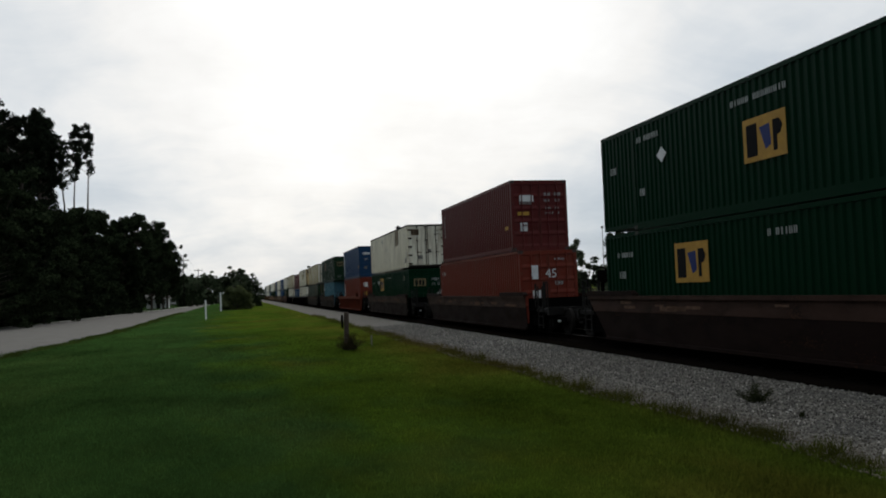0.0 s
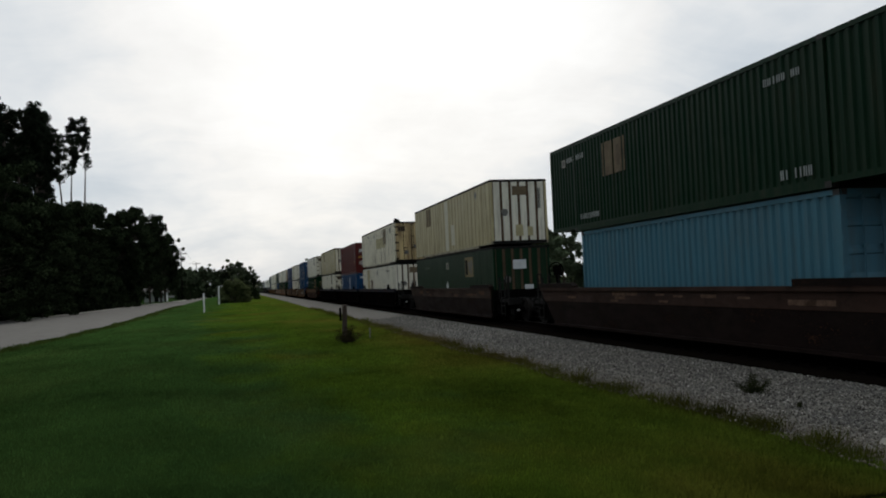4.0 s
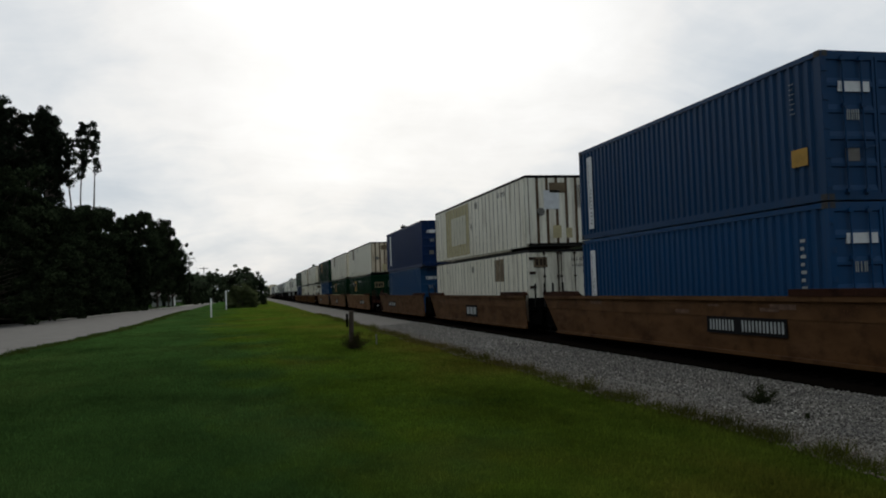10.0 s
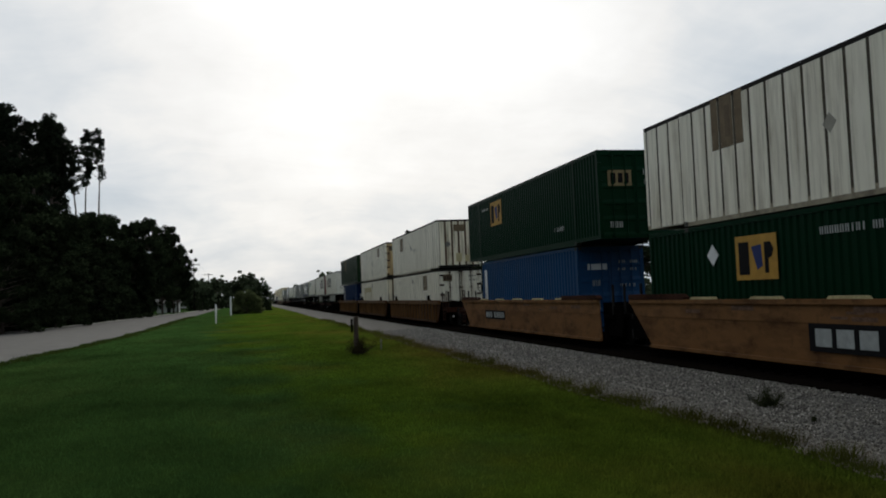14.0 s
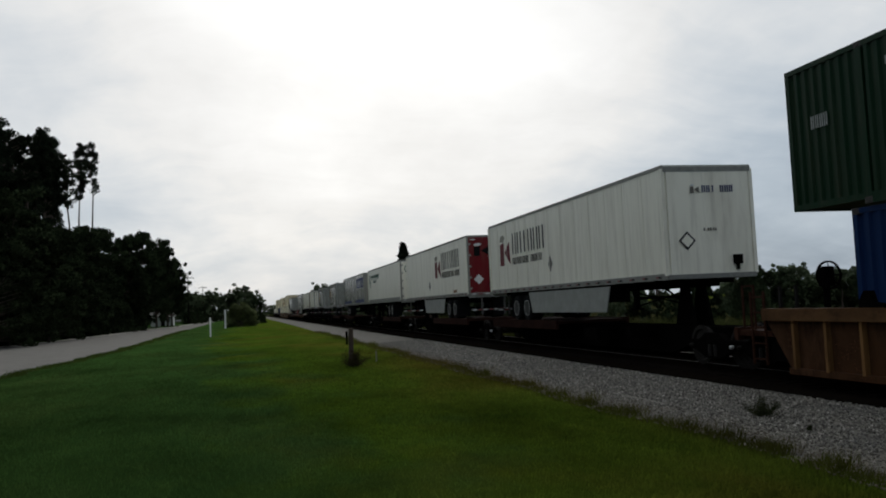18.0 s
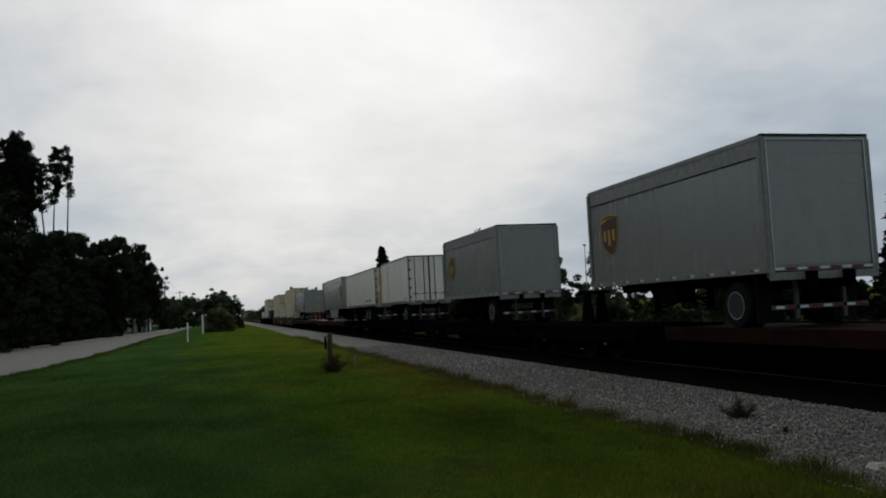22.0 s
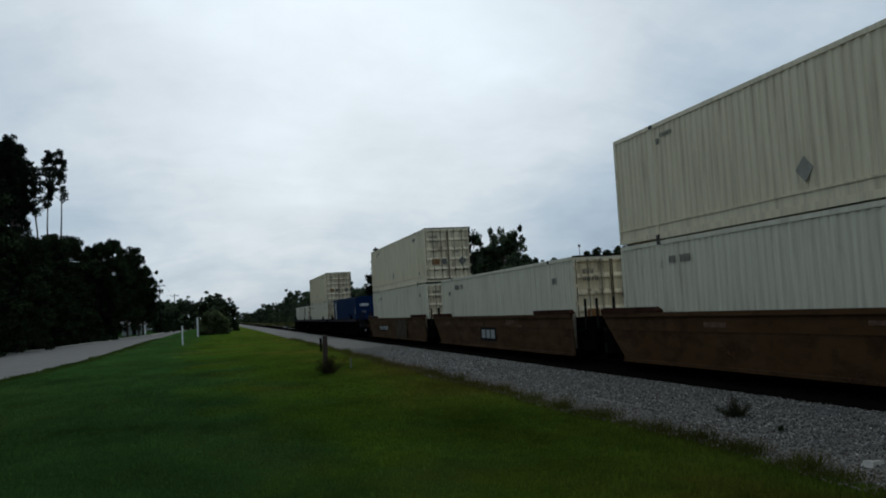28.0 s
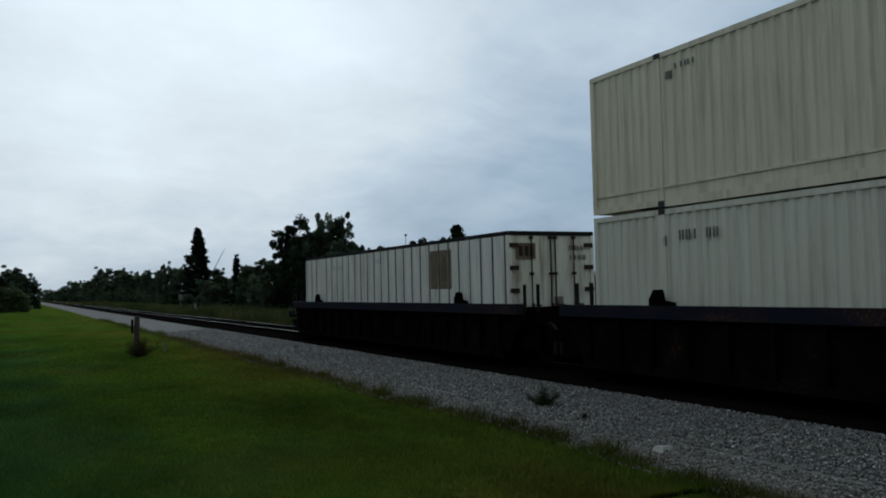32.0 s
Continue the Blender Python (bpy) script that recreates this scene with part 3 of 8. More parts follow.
def stone_material():
    m = bpy.data.materials.new("ballast_stone")
    m.use_nodes = True
    nt = m.node_tree
    p = nt.nodes["Principled BSDF"]
    geo = nt.nodes.new("ShaderNodeNewGeometry")
    r = geo.outputs["Random Per Island"]
    col = ramp(nt, r, [(0.0, (0.030, 0.027, 0.022)), (0.35, (0.108, 0.100, 0.087)), (0.75, (0.208, 0.195, 0.171)), (0.93, (0.31, 0.29, 0.255)), (1.0, (0.55, 0.52, 0.46))])
    big = noise_of(nt, geo.outputs["Position"], 0.6, 4.0)
    col = mixed(nt, ramp(nt, big, [(0.45, 0.0), (0.75, 0.5)]), col, (0.12, 0.115, 0.11))
    # soil washed in among the stones at the foot of the bank
    sep = nt.nodes.new("ShaderNodeSeparateXYZ")
    link(nt, geo.outputs["Position"], sep.inputs[0])
    foot = maths(nt, "ADD", sep.outputs[0], maths(nt, "MULTIPLY", noise_of(nt, geo.outputs["Position"], 1.4, 4.0), -1.5))
    col = mixed(nt, ramp(nt, maths(nt, "MULTIPLY", maths(nt, "SUBTRACT", foot, 5.55), 0.8), [(0.0, 0.75), (1.0, 0.0)]), col, (0.135, 0.108, 0.072))
    link(nt, col, p.inputs["Base Color"])
    p.inputs["Roughness"].default_value, p.inputs["Specular IOR Level"].default_value = 0.9, 0.15
    return m


M_STONE = stone_material()
TOE, SHOULDER = 6.58, 9.4


def near_kerb(y):
    """Where the grass meets the road: it swells a little towards the track and back."""
    return float(np.interp(y, (0, 36, 44, 51, 60, 74, 103, 160, 260, 340), (-9.9, -9.65, -9.1, -8.7, -8.35, -8.3, -8.75, -9.2, -9.5, -9.3)))


def land():
    ys = [-2500, -900, -300, -60, -10, 0, 5, 10, 15, 20, 25, 30, 40, 50, 65, 80, 100, 130, 170, 220, 300, 450, 700, 1200, 2500]
    xs = [-2500, -600, -200, -80, -45, -30, -22, -15, -9, -6, -3, 0, 3, 6, 7.5, 9, 12, 15, 18, 25, 40, 70, 200, 600, 2500]
    rows = []
    for y in ys:
        rows.append([(x, y, (0.035 * noise.noise(Vector((x * 0.21, y * 0.13, 0.0))) if -9.6 < x < 6.5 and 0 < y < 200 else 0.0) - (0.03 if 7 < x < 17 else 0.0)) for x in xs])
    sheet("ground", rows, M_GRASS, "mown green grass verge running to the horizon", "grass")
    ends = (-900, -40, 0, 6, 12, 20, 30, 45, 70, 110, 200, 400, 1000)
    rows = []
    for y in ends:
        w = 0.12 * math.sin(y * 0.7) + 0.08 * math.sin(y * 0.23)
        rows.append([(TOE - 0.15 + w, y, -0.06), (TOE + 0.25 + w, y, 0.02), (8.4, y, 0.075), (SHOULDER, y, 0.13), (9.68, y, 0.135)])
    sheet("ballast_bed", rows, M_BALLAST, "pale grey crushed stone ballast shoulder", "ballast")
    # near edge of the dark strip set where the train's shade begins
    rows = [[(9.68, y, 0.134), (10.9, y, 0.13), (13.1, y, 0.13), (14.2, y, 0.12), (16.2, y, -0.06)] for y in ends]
    sheet("track_bed", rows, M_SOIL, "oily ballast by the rails, darkened with shade under the train", "ballast")
    rows = [[(16.0, y, -0.03), (17.5, y, 0.03), (24, y, 0.04), (34, y, 0.03), (140, y, 0.02)] for y in ends]
    sheet("rough_strip", rows, M_ROUGHSOIL, "dark weedy strip beyond the track", "grass")
    # road beyond the grass
    left = ((-30, -24.0), (30, -24.0), (40, -24.0), (50, -24.0), (60, -24.0), (74, -23.4), (88, -22.8), (101, -20.4), (131, -18.6), (156, -17.2), (201, -14.2), (260, -12.6), (340, -12.0), (480, -11.6))
    rows = []
    for y, x in left:
        r = near_kerb(y)
        rows.append([(x, y, 0.012), (x * 0.6 + r * 0.4, y, 0.07), (x * 0.25 + r * 0.75, y, 0.06), (r, y, 0.012)])
    sheet("road", rows, M_ROAD, "worn grey two-lane asphalt road", "road")
    sheet("road_edge", [[(x - 1.3, y, 0.018), (x + 0.05, y, 0.022)] for y, x in left], M_VERGE, "pale sandy strip along the road", "verge")
    sheet("driveway", [[(-31.0, 178, 0.02), (-15.6, 178, 0.026)], [(-31.0, 184, 0.02), (-15.2, 184, 0.026)]], M_VERGE, "pale sandy driveway leaving the road", "driveway")


def track():
    t = tagged(new("railway_track"), "straight single railway track on wooden sleepers", "track", kind="structure")
    for s in (-1, 1):
        x = TX + s * 0.755
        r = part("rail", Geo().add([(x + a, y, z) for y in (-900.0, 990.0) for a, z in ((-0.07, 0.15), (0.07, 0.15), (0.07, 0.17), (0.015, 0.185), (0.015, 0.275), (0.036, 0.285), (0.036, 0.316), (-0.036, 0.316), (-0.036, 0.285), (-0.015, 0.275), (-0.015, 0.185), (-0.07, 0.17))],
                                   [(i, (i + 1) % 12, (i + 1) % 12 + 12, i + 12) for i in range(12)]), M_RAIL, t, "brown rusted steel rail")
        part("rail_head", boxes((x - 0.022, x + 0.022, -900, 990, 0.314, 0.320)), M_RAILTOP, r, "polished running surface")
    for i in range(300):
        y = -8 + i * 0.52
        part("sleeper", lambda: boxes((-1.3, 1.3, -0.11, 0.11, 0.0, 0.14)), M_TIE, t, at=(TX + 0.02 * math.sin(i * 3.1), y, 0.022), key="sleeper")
    g = Geo()
    for i in range(500):
        y = 148 + i * 0.52
        g.box(TX - 1.3, TX + 1.3, y - 0.11, y + 0.11, 0.03, 0.16)
    tagged(part("sleeper_run", g, M_TIE, t), kind="stuff")


def scatter_stones():
    rng = np.random.default_rng(5)
    base = np.array([(1, 0, 0), (-1, 0, 0), (0, 1, 0), (0, -1, 0), (0, 0, 1), (0, 0, -1)], float)
    tri = np.array([(0, 2, 4), (2, 1, 4), (1, 3, 4), (3, 0, 4), (2, 0, 5), (1, 2, 5), (3, 1, 5), (0, 3, 5)])
    n = 62000
    y = 5.0 + 43.0 * rng.random(n) ** 1.35
    x = TOE - 0.25 + (9.72 - TOE + 0.25) * rng.random(n) ** 0.92
    x += 0.12 * np.sin(y * 0.7) * (x < 7.6)
    z = np.where(x < SHOULDER, 0.13 * np.clip((x - TOE) / (SHOULDER - TOE), 0, 1), 0.13) + 0.012
    s = rng.uniform(0.012, 0.030, n) * (0.8 + 0.4 * (y > 25))
    jit = rng.uniform(0.65, 1.25, (n, 6, 1)) * base[None] + rng.uniform(-0.35, 0.35, (n, 6, 3))
    ang = rng.uniform(0, 6.28, n)
    ca, sa = np.cos(ang)[:, None], np.sin(ang)[:, None]
    vx, vy, vz = jit[..., 0] * ca - jit[..., 1] * sa, jit[..., 0] * sa + jit[..., 1] * ca, jit[..., 2] * 0.75
    v = np.stack([vx * s[:, None] + x[:, None], vy * s[:, None] + y[:, None], vz * s[:, None] + z[:, None]], -1).reshape(-1, 3)
    f = (tri[None] + (np.arange(n) * 6)[:, None, None]).reshape(-1, 3)
    tagged(raw_mesh("ballast_stones", v, f, M_STONE), "loose grey crushed ballast stones beside the track", "gravel", kind="stuff")


def raw_mesh(name, v, f, material):
    k = f.shape[1]
    me = bpy.data.meshes.new(name)
    me.vertices.add(len(v))
    me.vertices.foreach_set("co", np.ascontiguousarray(v, np.float32).ravel())
    me.loops.add(f.size)
    me.loops.foreach_set("vertex_index", np.ascontiguousarray(f, np.int32).ravel())
    me.polygons.add(len(f))
    me.polygons.foreach_set("loop_start", np.arange(0, f.size, k, dtype=np.int32))
    me.materials.append(material)
    me.update(calc_edges=True)
    return new(name, me)


def blades(name, x, y, z, h, w, rng, material):
    n = len(x)
    a = rng.uniform(0, 6.28, n)
    lean = rng.uniform(0.1, 0.9, n) * h
    b = rng.uniform(0, 6.28, n)
    dx, dy = np.cos(a) * w / 2, np.sin(a) * w / 2
    p0 = np.stack([x - dx, y - dy, z], -1)
    p1 = np.stack([x + dx, y + dy, z], -1)
    p2 = np.stack([x + np.cos(b) * lean, y + np.sin(b) * lean, z + h], -1)
    v = np.stack([p0, p1, p2], 1).reshape(-1, 3)
    f = np.arange(3 * n).reshape(-1, 3)
    return raw_mesh(name, v, f, material)


def grow_grass():
    rng = np.random.default_rng(9)
    n = 300000
    y = 6.5 + 125.0 * rng.random(n) ** 2.6
    x = -0.30 * y - 1.0 + (0.30 * y + 1.0 + 6.45) * rng.random(n)
    keep = (x > np.interp(y, (0, 36, 44, 51, 60, 74, 103, 160), (-9.7, -9.45, -8.9, -8.5, -8.15, -8.1, -8.55, -9.0)))
    x, y = x[keep], y[keep]
    tuft = np.array([noise.noise(Vector((a * 0.9, b * 0.9, 3.0))) for a, b in zip(x[::8], y[::8])]).repeat(8)[:len(x)]
    h = rng.uniform(0.035, 0.085, len(x)) * (1.0 + 0.7 * tuft)
    w = rng.uniform(0.008, 0.016, len(x)) * (0.8 + y / 16.0)
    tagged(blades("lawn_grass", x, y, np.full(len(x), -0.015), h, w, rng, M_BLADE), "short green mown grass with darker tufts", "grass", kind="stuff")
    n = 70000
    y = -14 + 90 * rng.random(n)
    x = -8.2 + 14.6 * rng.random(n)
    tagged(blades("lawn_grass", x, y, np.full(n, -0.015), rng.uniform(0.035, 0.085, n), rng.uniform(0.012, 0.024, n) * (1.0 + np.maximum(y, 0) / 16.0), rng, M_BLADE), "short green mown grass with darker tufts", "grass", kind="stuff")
    # ragged longer fringe along the stones
    n = 22000
    y = 5 + 75 * rng.random(n) ** 1.5
    clump = np.array([noise.noise(Vector((0.0, a * 1.7, 9.0))) for a in y])
    keep = clump > -0.12
    y, clump = y[keep], clump[keep]
    x = TOE + rng.normal(-0.10, 0.15, len(y)) + 0.22 * clump + 0.12 * np.sin(y * 0.7)
    h = rng.uniform(0.09, 0.29, len(y)) * (0.5 + np.clip(clump, 0, 1) * 1.4)
    tagged(blades("edge_grass", x, y, np.full(len(y), -0.01), h, rng.uniform(0.008, 0.016, len(y)) * (0.8 + y / 26.0), rng, M_FRINGE), "ragged taller grass along the ballast edge", "grass", kind="stuff")
    # worn edge along the road
    n = 12000
    y = 12 + 120 * rng.random(n) ** 1.4
    x = np.interp(y, (0, 36, 44, 51, 60, 74, 103, 160), (-9.9, -9.65, -9.1, -8.7, -8.35, -8.3, -8.75, -9.2)) + rng.normal(0.0, 0.22, n) + 0.25 * np.sin(y * 0.9) * np.sin(y * 0.37)
    tagged(blades("road_edge_grass", x, y, np.full(n, 0.0), rng.uniform(0.05, 0.16, n), rng.uniform(0.02, 0.04, n) * (0.8 + y / 30.0), rng, M_FRINGE), "ragged dull grass along the road edge", "grass", kind="stuff")
    # rank growth beyond the far rail
    n = 60000
    y = 20 + 230 * rng.random(n) ** 1.3
    x = 15.7 + 11 * rng.random(n) ** 1.2
    h = rng.uniform(0.25, 0.9, n)
    tagged(blades("rough_grass", x, y, np.zeros(n), h, rng.uniform(0.03, 0.07, n) * (0.7 + y / 90), rng, M_ROUGH), "rank yellow-green grass beyond the track", "grass", kind="stuff")


M_ROUGH = grass_material("rank_grass", (0.020, 0.032, 0.008), (0.044, 0.056, 0.015), (0.088, 0.080, 0.032), (0.02, 0.035, 0.01))

# ---------------------------------------------------------------- trees and shrubs


def leaf_material(name, dark, light, thin=0.0):
    m = bpy.data.materials.new(name)
    m.use_nodes = True
    nt = m.node_tree
    p = nt.nodes["Principled BSDF"]
    geo = nt.nodes.new("ShaderNodeNewGeometry")
    info = nt.nodes.new("ShaderNodeObjectInfo")
    r = maths(nt, "ADD", maths(nt, "MULTIPLY", geo.outputs["Random Per Island"], 0.75), maths(nt, "MULTIPLY", info.outputs["Random"], 0.25))
    bough = ramp(nt, noise_of(nt, geo.outputs["Position"], 0.32, 3.0, 0.6), [(0.38, 0.35), (0.64, 1.35)])
    tone = nt.nodes.new("ShaderNodeVectorMath")
    tone.operation = "SCALE"
    link(nt, mixed(nt, r, dark, light), tone.inputs[0])
    link(nt, bough, tone.inputs["Scale"])
    link(nt, tone.outputs[0], p.inputs["Base Color"])
    p.inputs["Roughness"].default_value, p.inputs["Specular IOR Level"].default_value = 0.9, 0.0
    if thin:
        through_light(nt, p, p.inputs["Base Color"].links[0].from_socket, 0.4, thin)
    return m


M_LEAF = leaf_material("broad_leaves", (0.013, 0.020, 0.010), (0.042, 0.055, 0.026))
M_NEEDLE = leaf_material("dark_needles", (0.008, 0.012, 0.008), (0.028, 0.036, 0.020))
M_BUSHLEAF = leaf_material("bush_leaves", (0.088, 0.106, 0.046), (0.155, 0.178, 0.080), 1.4)
M_WEEDLEAF = leaf_material("weed_leaves", (0.040, 0.052, 0.018), (0.100, 0.110, 0.048))
M_DRYLEAF = leaf_material("dry_leaves", (0.030, 0.026, 0.012), (0.075, 0.06, 0.03))
# leaf colour raised to stand for the haze over distant trees
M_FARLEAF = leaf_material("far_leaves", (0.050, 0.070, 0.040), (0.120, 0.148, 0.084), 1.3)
M_BARK = plain("grey_brown_bark", (0.075, 0.058, 0.045), 0.95, 0, 0.5, 3.0, 0.03, (1, 1, 0.25))


def foliage(centres, radii, per, size, rng, droop=0.0):
    """Many small leaves in clumps."""
    c = np.repeat(np.asarray(centres, float), per, 0)
    r = np.repeat(np.asarray(radii, float), per)
    n = len(c)
    d = rng.normal(size=(n, 3))
    d /= np.linalg.norm(d, axis=1)[:, None]
    p = c + d * (r * rng.random(n) ** 0.45)[:, None] * np.array([1, 1, 0.75])
    u = rng.normal(size=(n, 3))
    u[:, 2] -= droop
    u /= np.linalg.norm(u, axis=1)[:, None]
    w = np.cross(u, rng.normal(size=(n, 3)))
    w /= np.linalg.norm(w, axis=1)[:, None]
    L = (size * rng.uniform(0.6, 1.4, n))[:, None]
    v = np.stack([p - u * L, p + w * L * 0.42, p + u * L, p - w * L * 0.42], 1).reshape(-1, 3)
    return v, np.arange(4 * n).reshape(-1, 4)


def tree(name, label, kind, h, width, seed, clear=0.15, leaf=M_LEAF, clumps=150, per=34, size=0.22, category="tree"):
    rng = np.random.default_rng(seed)
    t = thing(name, label, category, pose(0, 0, 0))
    g = Geo()
    top = h * {"pine": 0.93, "tuft": 0.93, "cone": 0.8}.get(kind, 0.7)
    base_r = 0.018 * h + 0.05 if kind != "tuft" else 0.30
    k = 6
    pts = [Vector((rng.normal() * 0.012 * h * i / k, rng.normal() * 0.012 * h * i / k, top * i / k)) for i in range(k + 1)]
    for i in range(k):
        g.tube(pts[i], pts[i + 1], base_r * (1 - 0.85 * i / k), 8, base_r * (1 - 0.85 * (i + 1) / k))
    cs, rs, boughs = [], [], []
    lumpy = kind in ("pine", "broad")
    count = 38 if kind == "pine" else 62
    for i in range(clumps):
        if lumpy and i >= count:  # the rest gathers round the boughs already set
            b, reach = boughs[int(rng.integers(count))]
            spread = 0.085 * width
            c = b + Vector((rng.normal() * spread, rng.normal() * spread, rng.normal() * 0.55 * spread))
            cs.append(tuple(c))
            rs.append((0.044 if kind == "pine" else 0.062) * (h + width) / 2 * rng.uniform(0.5, 1.2))
            continue
        if kind == "pine":  # tall, ragged, bare below
            f = rng.random() ** 0.62
            z = h * (clear + (1 - clear) * f)
            reach = width / 2 * (1.1 - 0.6 * f) * rng.random() ** 0.6
        elif kind == "tuft":  # bare pole with a few tufts at the top
            f = rng.random() ** 0.9
            z = h * (clear + (1 - clear) * f)
            reach = width / 2 * (0.35 + 0.65 * math.sin(math.pi * min(1.0, 0.12 + 0.8 * f))) * rng.random() ** 0.5
        elif kind == "cone":
            f = rng.random() ** 1.1
            z = h * (clear + (1 - clear) * f)
            reach = width / 2 * (1.02 - f) ** 1.15 * (0.3 + 0.9 * rng.random())
        elif kind == "shrub":
            f = rng.random() ** 1.25
            z = h * (0.03 + 0.88 * f)
            reach = width / 2 * math.sqrt(max(0.0, 1 - (0.92 * f) ** 2)) * (0.5 + 0.5 * rng.random())
        else:
            f = rng.random()
            z = h * (clear + (1 - clear) * f)
            prof = math.sin(math.pi * min(1, 0.12 + 0.83 * f)) ** 0.6
            reach = width / 2 * prof * (0.35 + 0.65 * rng.random() ** 0.5)
        a = rng.random() * 2 * math.pi
        a += 0.5 * math.sin(3 * a + seed)
        c = Vector((reach * math.cos(a), reach * math.sin(a), z + 0.03 * h * rng.normal()))
        boughs.append((c, reach))
        cs.append(tuple(c))
        rs.append({"pine": 0.050, "cone": 0.045, "tuft": 0.042}.get(kind, 0.075) * (h + width) / 2 * rng.uniform(0.6, 1.25))
        if (lumpy or i % 4 == 0) and kind != "shrub":
            zz = max(0.1 * h, min(top * 0.98, c.z - reach * 0.45))
            g.tube((0, 0, zz), tuple(c), base_r * 0.3 * (1 - 0.6 * zz / h), 5, 0.02)
    part("trunk", g, M_BARK, t)
    v, f = foliage(cs, rs, per, size, rng, 0.7 if kind in ("pine", "tuft") else 0.0)
    crown = raw_mesh("crown", v, f, leaf)
    crown.parent = t
    return t


def plant_all():
    kinds, heights, used = {}, {}, {}

    def kind(key, name, label, shape, h, w, seed, clear, leaf, clumps, per, size, category="tree"):
        kinds[key] = tree(name, label, shape, h, w, seed, clear, leaf, clumps, per, size, category)
        heights[key] = (h * {"pine": 0.915, "broad": 1.05 if leaf == M_LEAF else 1.1, "cone": 1.04}.get(shape, 1.02), w)
    for i in range(3):
        kind("pine%d" % i, "tall_pine", "tall dark pine with a ragged open crown beside the road", "pine", 28.0, 7.0 + i, 20 + i, 0.22, M_NEEDLE, 120, 120, 0.20)
    for i in range(2):
        kind("lone%d" % i, "tall_pine", "tall thin pine with bare trunk and tufted top", "tuft", 33.0, 4.0 - 0.9 * i, 31 + i, 0.755, M_NEEDLE, 36 - 6 * i, 70, 0.25)
    for i in range(3):
        kind("oak%d" % i, "broadleaf_tree", "dense dark broadleaf tree in the roadside wood", "broad", 18.0, 12.0, 40 + i, 0.06, M_LEAF, 250, 150, 0.23)
    kind("high", "broadleaf_tree", "dark roadside tree with a clear trunk", "broad", 16.0, 11.0, 45, 0.195, M_LEAF, 240, 150, 0.23)
    for i in range(3):
        kind("scrub%d" % i, "shrub", "dense dark green shrub", "shrub", 4.0, 6.0, 50 + i, 0.0, M_LEAF, 90, 60, 0.22, "shrub")
    for i in range(2):
        kind("brush%d" % i, "shrub", "dense green brush beyond the track", "shrub", 4.0, 6.0, 54 + i, 0.0, M_FARLEAF, 100, 64, 0.2, "shrub")
    kind("bush", "verge_bush", "rounded green bush standing on the grass verge", "shrub", 4.0, 4.5, 57, 0.0, M_BUSHLEAF, 220, 110, 0.16, "bush")
    for i in range(2):
        kind("cone%d" % i, "conifer", "dark ragged conifer beyond the track", "cone", 10.0, 6.0 - 2.6 * i, 60 + i, 0.02, M_NEEDLE, 190, 44, 0.22)
    kind("cedar", "cedar_tree", "dark ragged-topped cedar beyond the track", "broad", 10.0, 6.5, 66, 0.0, M_LEAF, 150, 56, 0.24)
    for i in range(2):
        kind("far%d" % i, "broadleaf_tree", "broadleaf tree in the wood beyond the track", "broad", 9.0, 9.0 + i, 70 + i, 0.02, M_FARLEAF, 230, 80, 0.24)

    def put(k, x, y, s=1.0, sz=None):
        turn = random.Random(int(x * 31 + y * 17)).random() * 360
        m = pose(x, y, -0.05, 0, 0, turn) @ Matrix.Diagonal((s, s, sz or s, 1))
        if k not in used:
            used[k] = True
            kinds[k].matrix_basis = m
            return kinds[k]
        return copy_thing(kinds[k], m)

    def stand(k, x, y, h, wide=None):
        """A tree of a given height and, if asked, width."""
        sz = h / heights[k][0]
        return put(k, x, y, sz if wide is None else wide / heights[k][1], sz)
    rng = random.Random(12)
    # tall ragged pines in the wood left of the road
    for i, (x, y, h) in enumerate(((-27.0, 94.2, 21.9), (-27.3, 100.4, 22.9), (-27.5, 106.5, 23.5), (-27.7, 112.7, 27.8), (-27.6, 117.8, 26.9), (-27.7, 123.9, 28.4), (-27.9, 131.1, 30.6), (-28.7, 138.0, 31.8), (-30.5, 144.8, 30.6),
                                     (-29.9, 124.5, 26.1), (-30.3, 136.7, 27.8), (-31.7, 146.6, 27.5), (-30.1, 114.1, 24.6))):
        stand("pine%d" % (i % 3), x, y, h, 6.0 if h > 28.5 else 7.4)
    stand("lone0", -26.1, 155.8, 33.2)
    stand("lone1", -27.7, 154.5, 32.6)
    stand("lone1", -29.0, 151.2, 31.2, 3.4)
    # broadleaf wall in front of and beyond them
    for i, (x, y, h) in enumerate(((-24.6, 84.5, 14.5), (-24.1, 88.8, 16.0), (-23.8, 94.0, 16.4), (-23.7, 101.3, 15.6), (-24.1, 109.4, 17.0), (-24.1, 117.5, 16.8), (-24.6, 127.7, 19.4), (-24.6, 136.8, 20.6), (-24.5, 144.9, 20.7), (-23.7, 151.2, 19.8),
                                     (-22.3, 158.4, 16.9), (-20.1, 154.7, 14.7), (-21.9, 138.3, 12.4), (-22.0, 120.0, 11.9), (-21.6, 101.7, 11.2), (-21.9, 90.4, 10.6), (-21.7, 81.1, 9.4))):
        stand("oak%d" % (i % 3), x, y, h, None if h > 15.0 else 9.0)
    for i, (x, y, h, w) in enumerate(((-21.0, 168.7, 18.0, 10), (-19.6, 174.9, 18.1, 9), (-18.3, 183.1, 17.6, 9), (-17.3, 197.2, 16.6, 8), (-17.4, 209.3, 14.9, 8.5))):
        stand("high", x, y, h, w)
